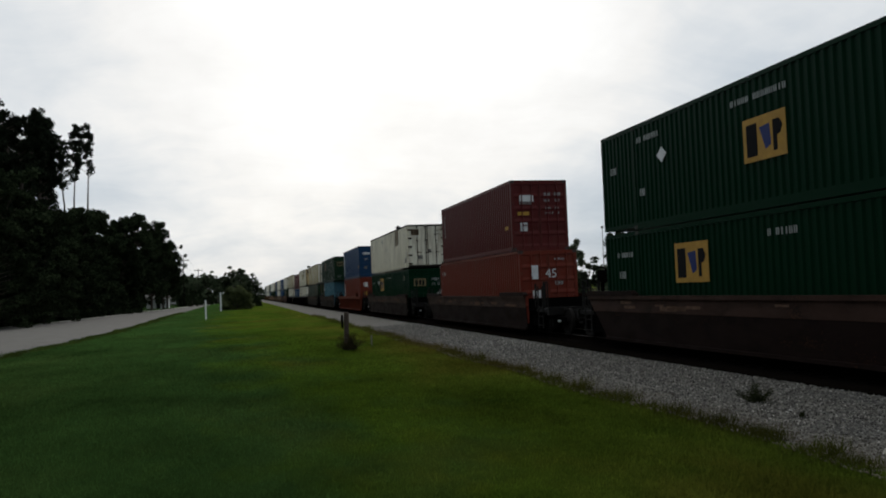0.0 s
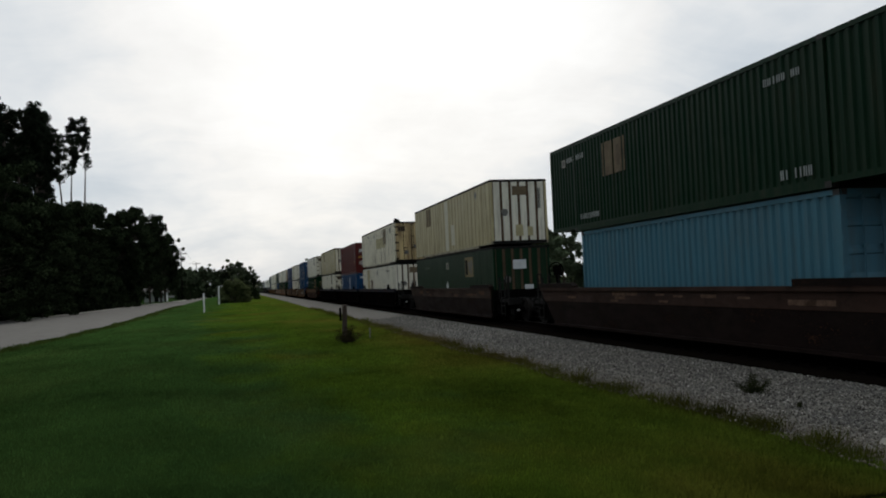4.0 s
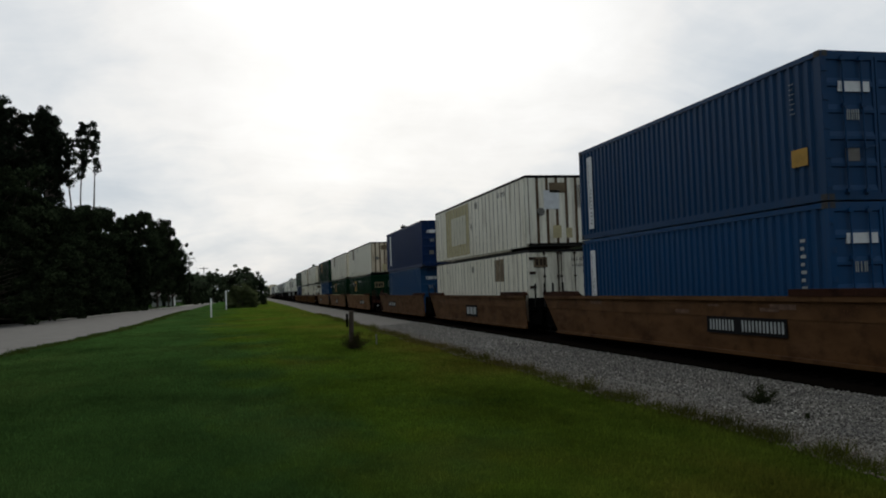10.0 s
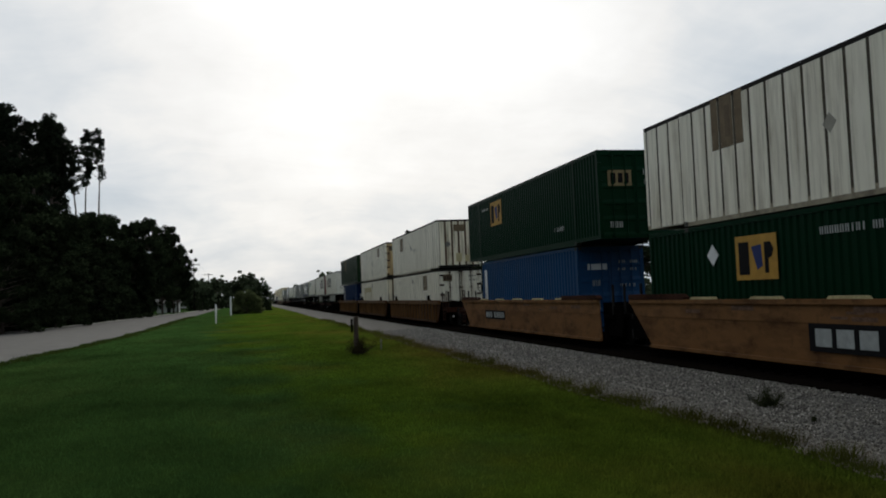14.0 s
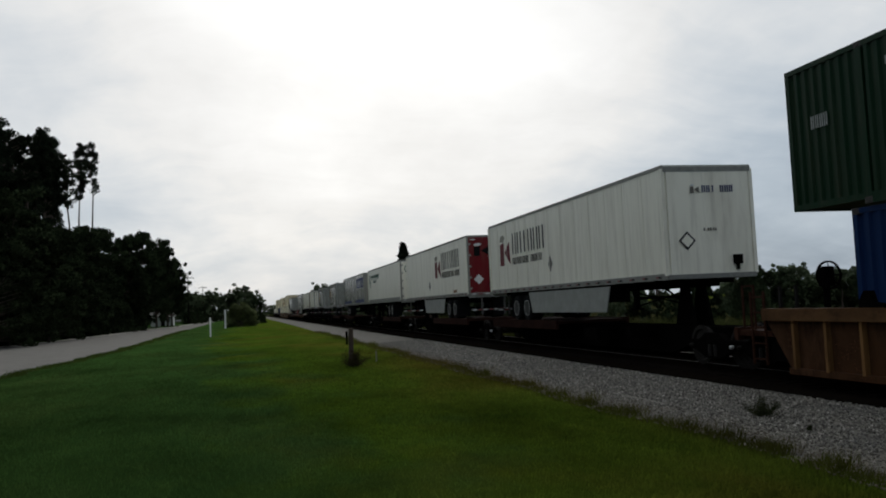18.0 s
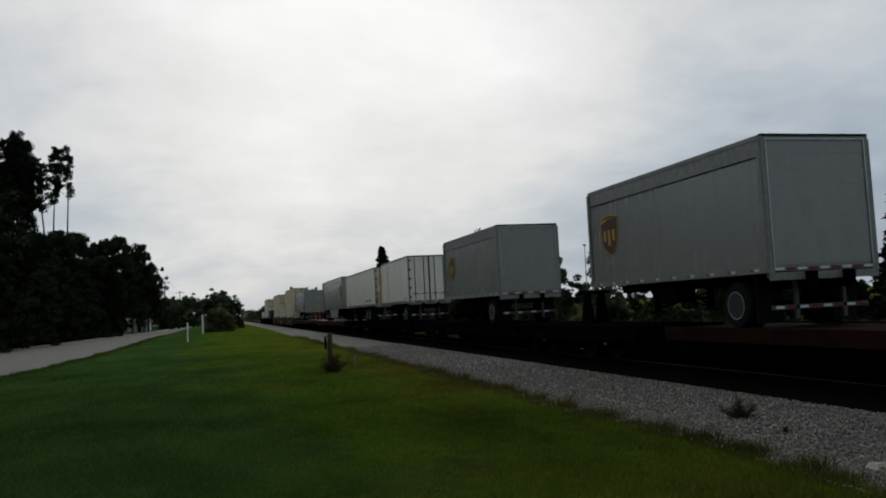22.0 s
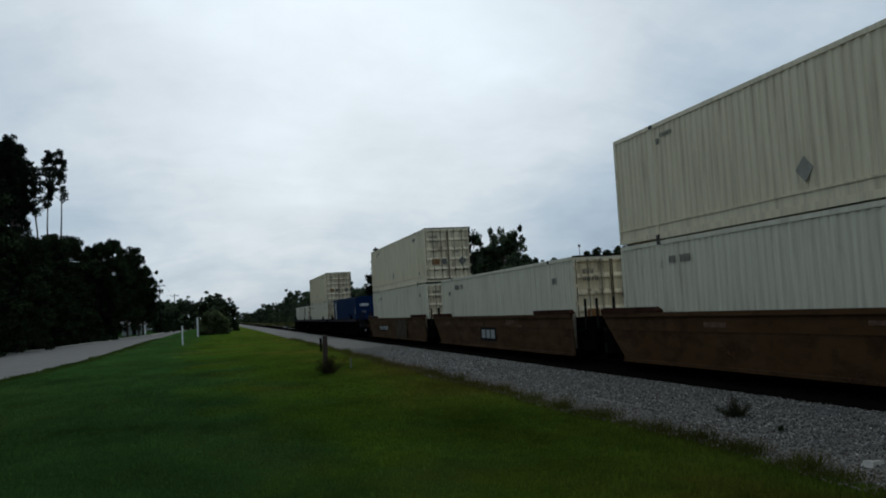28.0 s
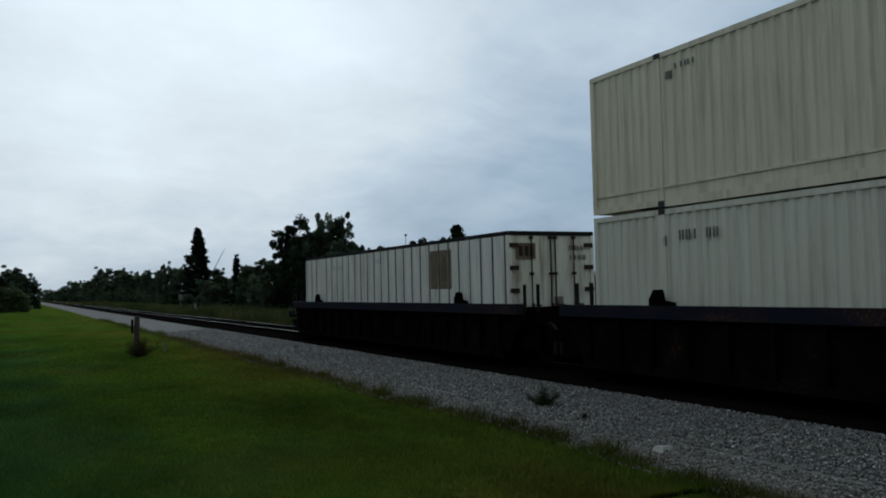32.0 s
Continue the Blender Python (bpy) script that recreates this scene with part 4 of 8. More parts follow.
    for i in range(26):  # depth of the wood behind the house and along the road
        y = 232 + i * 9
        put("oak%d" % (i % 3), -27.5 + rng.uniform(-3, 2) + 0.028 * (y - 230), y, 0.62 + 0.1 * rng.random())
    for i, (x, y, h) in enumerate(((-29.4, 177.6, 16.9), (-27.5, 184.0, 16.7), (-25.9, 194.3, 17.2), (-24.4, 204.6, 17.2), (-23.6, 224.8, 16.3))):
        stand("oak%d" % (i % 3), x, y, h)
    for i in range(14):
        put("oak%d" % (i % 3), -38 + rng.uniform(-3, 3), 118 + i * 9, 0.8)
    for i in range(30):
        y = 82 + i * 2.6
        put("scrub%d" % (i % 3), -25.9 + max(0.0, (y - 84) * 0.085) + rng.uniform(-0.9, 0.3), y, 0.75 + 0.35 * rng.random(), 0.9 + 0.6 * rng.random())
    # wood continued unseen beside and behind the eye, added to cut sky light
    for i in range(24):
        y = 76 - i * 7.2
        stand("oak%d" % (i % 3), -26.5 + rng.uniform(-1.2, 1.2), y, 11.0 + 3.0 * rng.random())
        if i % 3 == 1:
            stand("pine%d" % (i % 3), -31.0 + rng.uniform(-1.5, 1.5), y + 3.0, 19.0 + 5.0 * rng.random(), 7.4)
    # far end of the road
    for i, (x, y, h) in enumerate(((-17.3, 299.5, 10.0), (-16.7, 329.6, 11.0), (-13.8, 344.7, 12.0), (-11.3, 359.8, 9.6), (-9.5, 419.9, 8.3), (-16.5, 261.5, 9.0))):
        stand("far%d" % (i % 2), x, y, h)
    for x, y, h in ((-14.7, 239.6, 4.2), (-12.5, 254.7, 3.7), (-10.4, 269.8, 3.5), (-8.1, 289.9, 3.6), (-12.7, 227.6, 2.9)):
        stand("scrub1", x, y, h)
    # bush and trees on the grass
    stand("bush", -0.9, 143.0, 4.1, 5.5)
    stand("far0", -0.7, 190.0, 8.4, 7.6)
    stand("far1", 2.2, 199.0, 6.3, 4.6)
    stand("far1", -0.5, 207.0, 7.0, 8.0)
    stand("scrub2", 2.9, 176.0, 1.8)
    stand("scrub1", 1.9, 186.0, 4.4, 4.6)
    stand("scrub0", -1.9, 186.0, 4.4, 4.6)
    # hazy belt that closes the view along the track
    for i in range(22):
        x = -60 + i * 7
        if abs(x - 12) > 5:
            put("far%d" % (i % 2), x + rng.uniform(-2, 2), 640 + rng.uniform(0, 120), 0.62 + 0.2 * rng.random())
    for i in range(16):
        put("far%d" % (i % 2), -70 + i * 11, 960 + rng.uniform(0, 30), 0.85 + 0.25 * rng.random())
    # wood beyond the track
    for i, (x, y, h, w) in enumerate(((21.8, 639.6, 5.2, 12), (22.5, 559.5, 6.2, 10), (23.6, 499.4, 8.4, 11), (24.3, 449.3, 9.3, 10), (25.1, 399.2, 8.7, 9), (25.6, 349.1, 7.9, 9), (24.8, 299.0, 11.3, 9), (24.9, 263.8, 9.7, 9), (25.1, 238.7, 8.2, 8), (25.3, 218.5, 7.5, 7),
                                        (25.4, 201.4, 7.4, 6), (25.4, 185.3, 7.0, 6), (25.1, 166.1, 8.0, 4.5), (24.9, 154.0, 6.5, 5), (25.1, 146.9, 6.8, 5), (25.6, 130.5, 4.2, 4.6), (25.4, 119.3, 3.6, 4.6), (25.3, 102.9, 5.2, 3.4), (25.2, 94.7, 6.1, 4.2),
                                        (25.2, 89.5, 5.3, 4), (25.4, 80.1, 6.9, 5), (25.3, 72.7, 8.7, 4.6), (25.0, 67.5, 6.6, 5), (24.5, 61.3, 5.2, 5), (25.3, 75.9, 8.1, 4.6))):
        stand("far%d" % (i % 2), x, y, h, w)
    stand("cone0", 25.0, 133.7, 12.3, 9.0)
    stand("cone1", 25.9, 134.5, 10.7, 3.4)
    stand("cone1", 24.9, 107.2, 6.7, 3.2)
    stand("cedar", 24.0, 79.5, 9.8, 5.0)
    stand("cedar", 24.4, 82.5, 8.9, 4.4)
    stand("cedar", 24.5, 70.9, 8.5, 5.6)
    stand("cedar", 24.7, 76.1, 8.3, 5.6)
    stand("cedar", 23.3, 74.4, 6.5, 5.6)
    for i in range(48):
        y = 52 + i * 7.0 + 0.05 * i * i
        put("brush%d" % (i % 2), 22.2 + rng.uniform(-1.2, 2.6), y, 0.46 + 0.3 * rng.random(), 0.5 + 0.3 * rng.random())
    for i in range(22):
        put("far%d" % (i % 2), 33 + rng.uniform(-3, 5), 130 + i * 17, 0.55 + 0.2 * rng.random())
    o = tree("oak_tree", "spreading open oak standing alone in a field", "broad", 9.2, 10.5, 83, 0.40, M_LEAF, 110, 84, 0.24)
    o.matrix_basis = pose(48.5, 93, -0.05)
    for x, y, s in ((39, 60, 0.40), (41, 64, 0.36), (45, 62, 0.40), (48, 66, 0.38), (52, 64, 0.36), (62, 80, 0.36), (58, 92, 0.34)):
        put("far1", x, y, s)
    for x, y, s in ((33.5, 46, 0.68), (36, 45, 0.72), (39, 46, 0.7), (42, 44, 0.6), (31, 47, 0.6), (44, 42, 0.6), (35, 52, 0.8), (29, 50, 0.62), (27, 54, 0.6), (26, 47, 0.5), (24, 42, 0.4), (28, 42, 0.5)):
        put("scrub%d" % (int(x) % 3), x, y, s)
    put("cone1", 35.5, 37.5, 1.0, 0.66)
    put("cone0", 39.0, 38.0, 0.6, 0.6)
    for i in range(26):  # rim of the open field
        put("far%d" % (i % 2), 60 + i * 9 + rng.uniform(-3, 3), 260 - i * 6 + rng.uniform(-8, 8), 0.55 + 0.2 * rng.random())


def weed(name, label, x, y, z, h, n, seed, material):
    rng = np.random.default_rng(seed)
    w = thing(name, label, "weed", pose(x, y, z))
    g = Geo()
    cs, rs = [], []
    for i in range(n):
        a, lean = rng.random() * 6.28, rng.random() * 0.85
        tip = (math.cos(a) * lean * h, math.sin(a) * lean * h, h * rng.uniform(0.25, 1.0) * (1.05 - 0.5 * lean))
        g.tube((0.02 * rng.normal(), 0.02 * rng.normal(), -0.02), tip, 0.005, 4, 0.002)
        for k in (0.2, 0.45, 0.7, 0.95):
            cs.append((tip[0] * k, tip[1] * k, tip[2] * k))
            rs.append(0.12 * h + 0.02)
    part("stalk", g, material, w)
    v, f = foliage(cs, rs, 34, 0.011 * (0.7 + h), rng)
    raw_mesh("leaves", v, f, material).parent = w
    return w


def roadside():
    # weathered post with a plant grown round it, by the track
    p = thing("lineside_post", "weathered grey wooden post with dark plate", "post", pose(3.65, 30.7, 0))
    part("post", Geo().tube((0, 0, -0.2), (0.03, 0, 1.36), 0.10, 10, 0.09), M_WOODPOST, p)
    part("marker_plate", boxes((-0.17, -0.10, -0.08, 0.02, 0.80, 1.28)), M_BLACK, p)
    part("post_cap", Geo().tube((0.03, 0, 1.36), (0.03, 0, 1.39), 0.095, 10, 0.06), M_WOODPOST, p)
    s = thing("short_stake", "short pale stake beside the ballast", "stake", pose(4.85, 32.5, 0))
    part("stake", boxes((-0.022, 0.022, -0.022, 0.022, -0.1, 0.40), (-0.027, 0.027, -0.027, 0.027, 0.3, 0.40)), M_GREY, s)
    weed("weed_plant", "bushy brown weed grown round the post", 3.72, 30.3, 0.0, 0.72, 60, 5, M_DRYLEAF)
    weed("weed_plant", "dark green weed growing out of the ballast", 8.0, 12.05, 0.05, 0.37, 28, 6, M_WEEDLEAF)
    weed("weed_plant", "small dark weed among the ballast stones", 7.75, 10.55, 0.05, 0.10, 8, 7, M_WEEDLEAF)
    st = thing("pale_rock", "flat pale rock lying at the ballast edge", "rock", pose(7.15, 8.15, 0.03, 0, 6, 25))
    part("rock_face", Geo().add([(-0.16, -0.07, -0.03), (0.15, -0.09, -0.03), (0.18, 0.06, -0.03), (-0.12, 0.10, -0.03), (-0.11, -0.05, 0.05), (0.12, -0.06, 0.06), (0.13, 0.04, 0.045), (-0.09, 0.07, 0.055)],
                                [(3, 2, 1, 0), (4, 5, 6, 7), (0, 1, 5, 4), (1, 2, 6, 5), (2, 3, 7, 6), (3, 0, 4, 7)]), M_VERGE, st)
    for x, y, h, r in ((-3.55, 86.0, 1.85, 0.075), (-3.2, 131.0, 2.8, 0.12)):
        d = thing("white_marker_post", "slim white marker post standing in the grass", "post", pose(x, y, 0))
        part("post", Geo().tube((0, 0, -0.2), (0, 0, h), r, 10, r), M_POSTPAINT, d)
        part("post_cap", Geo().tube((0, 0, h), (0, 0, h + 0.05), r, 10, r * 0.5), M_WHITE, d)
    for x, y, h in ((-15.5, 320, 13.0), (-15.4, 238, 13.2), (-22.6, 188, 20.2)):
        pole = thing("utility_pole", "dark wooden utility pole with crossarm", "pole", pose(x, y, 0))
        part("pole", Geo().tube((0, 0, -0.5), (0, 0, h), 0.17, 8, 0.11), M_TIE, pole)
        part("crossarm", boxes((-1.5, 1.5, -0.06, 0.06, h - 0.75, h - 0.58)), M_BARK, pole)
        for k in (-1.35, -0.5, 0.5, 1.35):
            part("insulator", lambda: Geo().tube((0, 0, 0), (0, 0, 0.2), 0.06, 6, 0.04), M_GREY, pole, at=(k, 0, h - 0.58), key="insulator")
    for k in (-1.35, 1.35):
        g = Geo()
        pts = [(-22.6 + k, 188, 19.8), (-15.4 + k, 238, 12.8), (-15.5 + k, 320, 12.6)]
        for a, b in zip(pts, pts[1:]):
            prev = Vector(a)
            for i in range(1, 9):
                u = i / 8
                cur = Vector(a).lerp(Vector(b), u) - Vector((0, 0, 1.1 * 4 * u * (1 - u)))
                g.tube(prev, cur, 0.014, 4)
                prev = cur
        w = thing("overhead_wire", "thin dark wire strung between the poles", "wire", pose(0, 0, 0))
        part("wire", g, M_BLACK, w)
    m = thing("radio_mast", "thin distant lattice mast beyond the field", "mast", pose(62, 136.5, 0))
    part("mast", Geo().tube((0, 0, 0), (0, 0, 11.9), 0.12, 6, 0.05), M_GREY, m)
    part("mast_head", boxes((-0.2, 0.2, -0.1, 0.1, 11.6, 12.0)), M_GREY, m)
    d = thing("dead_tree", "bare leaning dead tree trunk", "tree", pose(22.3, 123, 0, 0, 28, 0))
    part("trunk", Geo().tube((0, 0, 0), (0, 0, 9.8), 0.10, 6, 0.03).tube((0, 0, 4), (0.7, 0.2, 5.4), 0.04, 5, 0.01).tube((0, 0, 5.2), (-0.5, 0.1, 6.3), 0.03, 5, 0.01), M_BARK, d)
    sg = thing("track_sign", "small pale sign on a post beyond the track", "sign", pose(17.4, 104, 0))
    part("sign_post", boxes((-0.04, 0.04, -0.04, 0.04, 0, 2.2)), M_GREY, sg)
    part("sign_plate", boxes((-0.24, 0.24, -0.06, -0.04, 1.5, 2.1)), M_GREY, sg)
    sg = thing("track_marker", "short white marker beyond the track", "post", pose(17.3, 94, 0))
    part("post", boxes((-0.08, 0.08, -0.05, 0.05, 0, 1.1)), M_DULLWHITE, sg)
    # small white house front among the trees, and a mailbox
    h = thing("small_house", "small white house half hidden by trees", "house", pose(-20.3, 216, 0))
    part("wall", boxes((-2.6, 2.6, -0.1, 4.5, 0, 2.3)), M_WHITE, h)
    part("roof", Geo().add([(-3.0, -0.6, 2.2), (3.0, -0.6, 2.2), (3.0, 5.0, 2.2), (-3.0, 5.0, 2.2), (-3.0, 2.2, 3.6), (3.0, 2.2, 3.6)], [(0, 1, 5, 4), (2, 3, 4, 5), (1, 2, 5), (3, 0, 4), (3, 2, 1, 0)]), M_GREY, h)
    part("door", boxes((-0.2, 0.7, -0.16, -0.1, 0, 1.95)), M_INK, h)
    for a in (-1.7, 1.4):
        wdw = part("window", boxes((a - 0.4, a + 0.4, -0.15, -0.1, 0.9, 1.8)), M_INK, h)
        part("window_frame", boxes((a - 0.46, a - 0.4, -0.17, -0.1, 0.85, 1.85), (a + 0.4, a + 0.46, -0.17, -0.1, 0.85, 1.85), (a - 0.4, a + 0.4, -0.17, -0.1, 1.8, 1.86)), M_WHITE, wdw)
    mb = thing("mailbox", "pale mailbox on a post beside the road", "mailbox", pose(-14.6, 190, 0.02))
    part("post", boxes((-0.05, 0.05, -0.05, 0.05, 0, 1.0)), M_WOODPOST, mb)
    part("box", Geo().lathe(0, 0, 0, [(-0.6, 0.22), (0.6, 0.22)], 12), M_DULLWHITE, mb, at=(0, 0, 1.2))


M_POSTPAINT = plain("white_post_paint", (0.80, 0.79, 0.75), 0.6, 0, 0.15, 3.0)
M_WOODPOST = plain("weathered_wood", (0.066, 0.047, 0.034), 0.9, 0, 0.4, 4.0, 0.01, (1, 1, 0.2))

land()
scatter_stones()
grow_grass()
plant_all()
roadside()
# ---------------------------------------------------------------- the train
TX, SPEED = 12.0, 22.05  # the track's middle, and how fast the train comes on
RAIL_TOP = 0.32
MOVING = []  # (thing, place along the track at the clip's start, height)


def rolling(name, label, category, q, z, group):
    ob = thing(name, label, category, pose(TX, q, z), group)
    MOVING.append((ob, q, z))
    return ob


def letters(word, size, material, parent, m, name="lettering"):
    cu = bpy.data.curves.new(name, "FONT")
    cu.body, cu.size, cu.extrude, cu.align_x, cu.align_y = word, size, 0.003, "CENTER", "CENTER"
    tmp = new(name + "_curve", cu)
    me = bpy.data.meshes.new_from_object(tmp.evaluated_get(bpy.context.evaluated_depsgraph_get()))
    bpy.data.objects.remove(tmp)
    bpy.data.curves.remove(cu)
    me.materials.clear()
    me.materials.append(material)
    ob = new(name, me)
    ob.parent, ob.matrix_basis = parent, m
    return ob


def letter_part(geo, material, parent):
    return tagged(part("lettering", geo, material, parent), kind="stuff")


def side_pose(x, y, z):
    """Lettering on a side that faces -x."""
    return Matrix.Translation((x, y, z)) @ Matrix(((0, 0, -1, 0), (-1, 0, 0, 0), (0, 1, 0, 0), (0, 0, 0, 1)))


def end_pose(x, y, z):
    """Lettering on an end that faces -y."""
    return pose(x, y, z, 90, 0, 0)


def strokes(x, y0, y1, z0, z1, n, rng, side=True):
    """A line of unreadable lettering: two thin plain bars for each sign (y1 is where reading begins on a side)."""
    g = Geo()
    w = (y1 - y0) / n
    gap = rng.randrange(2, n) if n > 4 else -1
    for i in range(n):
        if i == gap:
            continue
        a = y0 + i * w + 0.12 * w
        k = rng.random()
        bars = [(a, a + 0.24 * w), (a + 0.46 * w, a + 0.70 * w)] if k < 0.75 else [(a + 0.2 * w, a + 0.46 * w)]
        for b0, b1 in bars:
            if side:
                g.box(x - 0.003, x + 0.004, b0, b1, z0, z1)
            else:
                g.box(b0, b1, x - 0.003, x + 0.004, z0, z1)
    return g


def flat_side(x, y0, y1, z0, z1, t=0.005):
    return boxes((x - t, x + 0.004, y0, y1, z0, z1))


def mark_side(c, x, kind, y0, y1, z0, z1, rng):
    """What is stuck or painted on a near side."""
    ym, zm = (y0 + y1) / 2, (z0 + z1) / 2
    w, h = y1 - y0, z1 - z0
    if kind in ("square", "squarefade"):
        base = part("decal", flat_side(x, y0, y1, z0, z1), M_YELLOW if kind == "square" else M_YFADE, c, "square yellow decal with dark strokes")
        ink = (M_INK, M_NAVYINK, M_INK) if kind == "square" else (M_INK, M_GREY, M_GREY)
        for mat, pts in ((ink[0], ((0.66, 0.12), (0.92, 0.12), (0.92, 0.86), (0.66, 0.86))), (ink[1], ((0.47, 0.22), (0.60, 0.74), (0.36, 0.78), (0.34, 0.3))),
                         (ink[2], ((0.20, 0.14), (0.29, 0.14), (0.29, 0.82), (0.14, 0.82), (0.07, 0.66), (0.12, 0.5), (0.20, 0.46)))):
            part("stroke", Geo().slab([(y0 + a * w, z0 + b * h) for a, b in pts], x - 0.009, x - 0.005), mat, base)
    elif kind == "diamond":
        part("placard", Geo().slab([(y0, zm), (ym, z0), (y1, zm), (ym, z1)], x - 0.006, x + 0.004), M_WHITE, c, "white diamond placard")
    elif kind == "greydiamond":
        part("placard", Geo().slab([(y0, zm), (ym, z0), (y1, zm), (ym, z1)], x - 0.006, x + 0.004), M_FAINT, c, "faded diamond placard")
    elif kind == "strip":  # upright white strip with small lettering
        s = part("strip", flat_side(x, y0, y1, z0, z1), M_WHITE, c, "upright white lettered strip")
        g = Geo()
        for i in range(26):  # a column of small signs beside one of larger signs
            a = z0 + h * (0.30 + 0.65 * i / 26)
            g.box(x - 0.009, x - 0.005, y1 - (0.36 if i % 3 else 0.32) * w, y1 - 0.24 * w, a, a + 0.017 * h)
        letter_part(g, M_GREY, s)
        for i in range(5):
            a = z0 + h * (0.06 + 0.105 * i)
            g = Geo().box(x - 0.009, x - 0.005, y0 + 0.28 * w, y0 + 0.56 * w, a, a + 0.018 * h).box(x - 0.009, x - 0.005, y0 + 0.28 * w, y0 + (0.56 if i % 2 else 0.46) * w, a + 0.045 * h, a + 0.063 * h)
            letter_part(g, M_GREY, s)
    elif kind == "upright":
        g = Geo()
        for i in range(7):
            a = z0 + h * i / 7
            g.box(x - 0.005, x + 0.004, y0 + (0.42 if i % 2 else 0.3) * w, y1 - 0.3 * w, a + 0.03, a + h / 7 - 0.06)
        letter_part(g, M_DULLWHITE, c)
    elif kind == "txt":
        letter_part(strokes(x, y0, y1, z0, z1, max(4, int(w / 0.14)), rng), M_DULLWHITE, c)
    elif kind == "dark_txt":
        letter_part(strokes(x, y0, y1, z0, z1, max(4, int(w / 0.16)), rng), M_GREY, c)
    elif kind == "tab":  # small pale plate with a number
        p = part("plate", flat_side(x, y0, y1, z0, z1), M_FAINT, c)
        letter_part(strokes(x - 0.006, y0 + 0.1 * w, y1 - 0.1 * w, z0 + 0.2 * h, z1 - 0.2 * h, 3, rng), M_GREY, p)
    else:
        mat = {"patch": M_PATCH, "pale": M_PALEPATCH, "tan": M_TANPATCH, "white": M_PALEPATCH, "yellow": M_YELLOW, "grey": M_GREY}[kind]
        if kind in ("tan", "pale", "patch") and w > 0.7:  # painted on the panels only, the grooves between stay bare
            pitch = 15.85 / 26
            for i in range(26):
                a, b = max(y0, -7.925 + i * pitch + 0.05), min(y1, -7.925 + (i + 1) * pitch - 0.05)
                if b - a > 0.08:
                    p = part("patch", flat_side(x, a, b, z0, z1), mat, c)
                    if kind == "patch" and i % 2:
                        part("stroke", boxes((x - 0.008, x - 0.005, a + 0.2 * (b - a), a + 0.6 * (b - a), z0 + 0.2 * h, z1 - 0.2 * h)), M_GHOST, p)
            return
        p = part("patch", flat_side(x, y0, y1, z0, z1), mat, c)
        if kind == "patch":
            part("stroke", boxes((x - 0.008, x - 0.005, y0 + 0.74 * w, y1 - 0.12 * w, z0 + 0.12 * h, z1 - 0.12 * h)), M_GHOST, p)
            part("stroke", boxes((x - 0.008, x - 0.005, y0 + 0.40 * w, y0 + 0.52 * w, z0 + 0.2 * h, z1 - 0.15 * h)), M_GHOST, p)


def rod_set(c, H, xs, rods, y, grip=0.36):
    for x in xs:
        r = part("lock_rod", lambda: Geo().tube((0, 0, 0.10), (0, 0, H - 0.09), 0.02, 6), rods, c, at=(x, y - 0.045, 0), key=("rod", round(H, 2)))
        for z in (0.14, H * 0.62, H - 0.2):
            part("rod_guide", lambda: boxes((-0.05, 0.05, -0.03, 0.03, 0, 0.07)), rods, r, at=(0, 0, z), key="guide")
        part("door_handle", lambda: boxes((-0.02, 0.26, -0.035, -0.012, -0.02, 0.02), (-0.03, 0.03, -0.05, 0.0, -0.06, 0.06)), M_HINGE if grip < 0.3 else rods, r, at=(0, 0, H * grip), key="rod_handle")


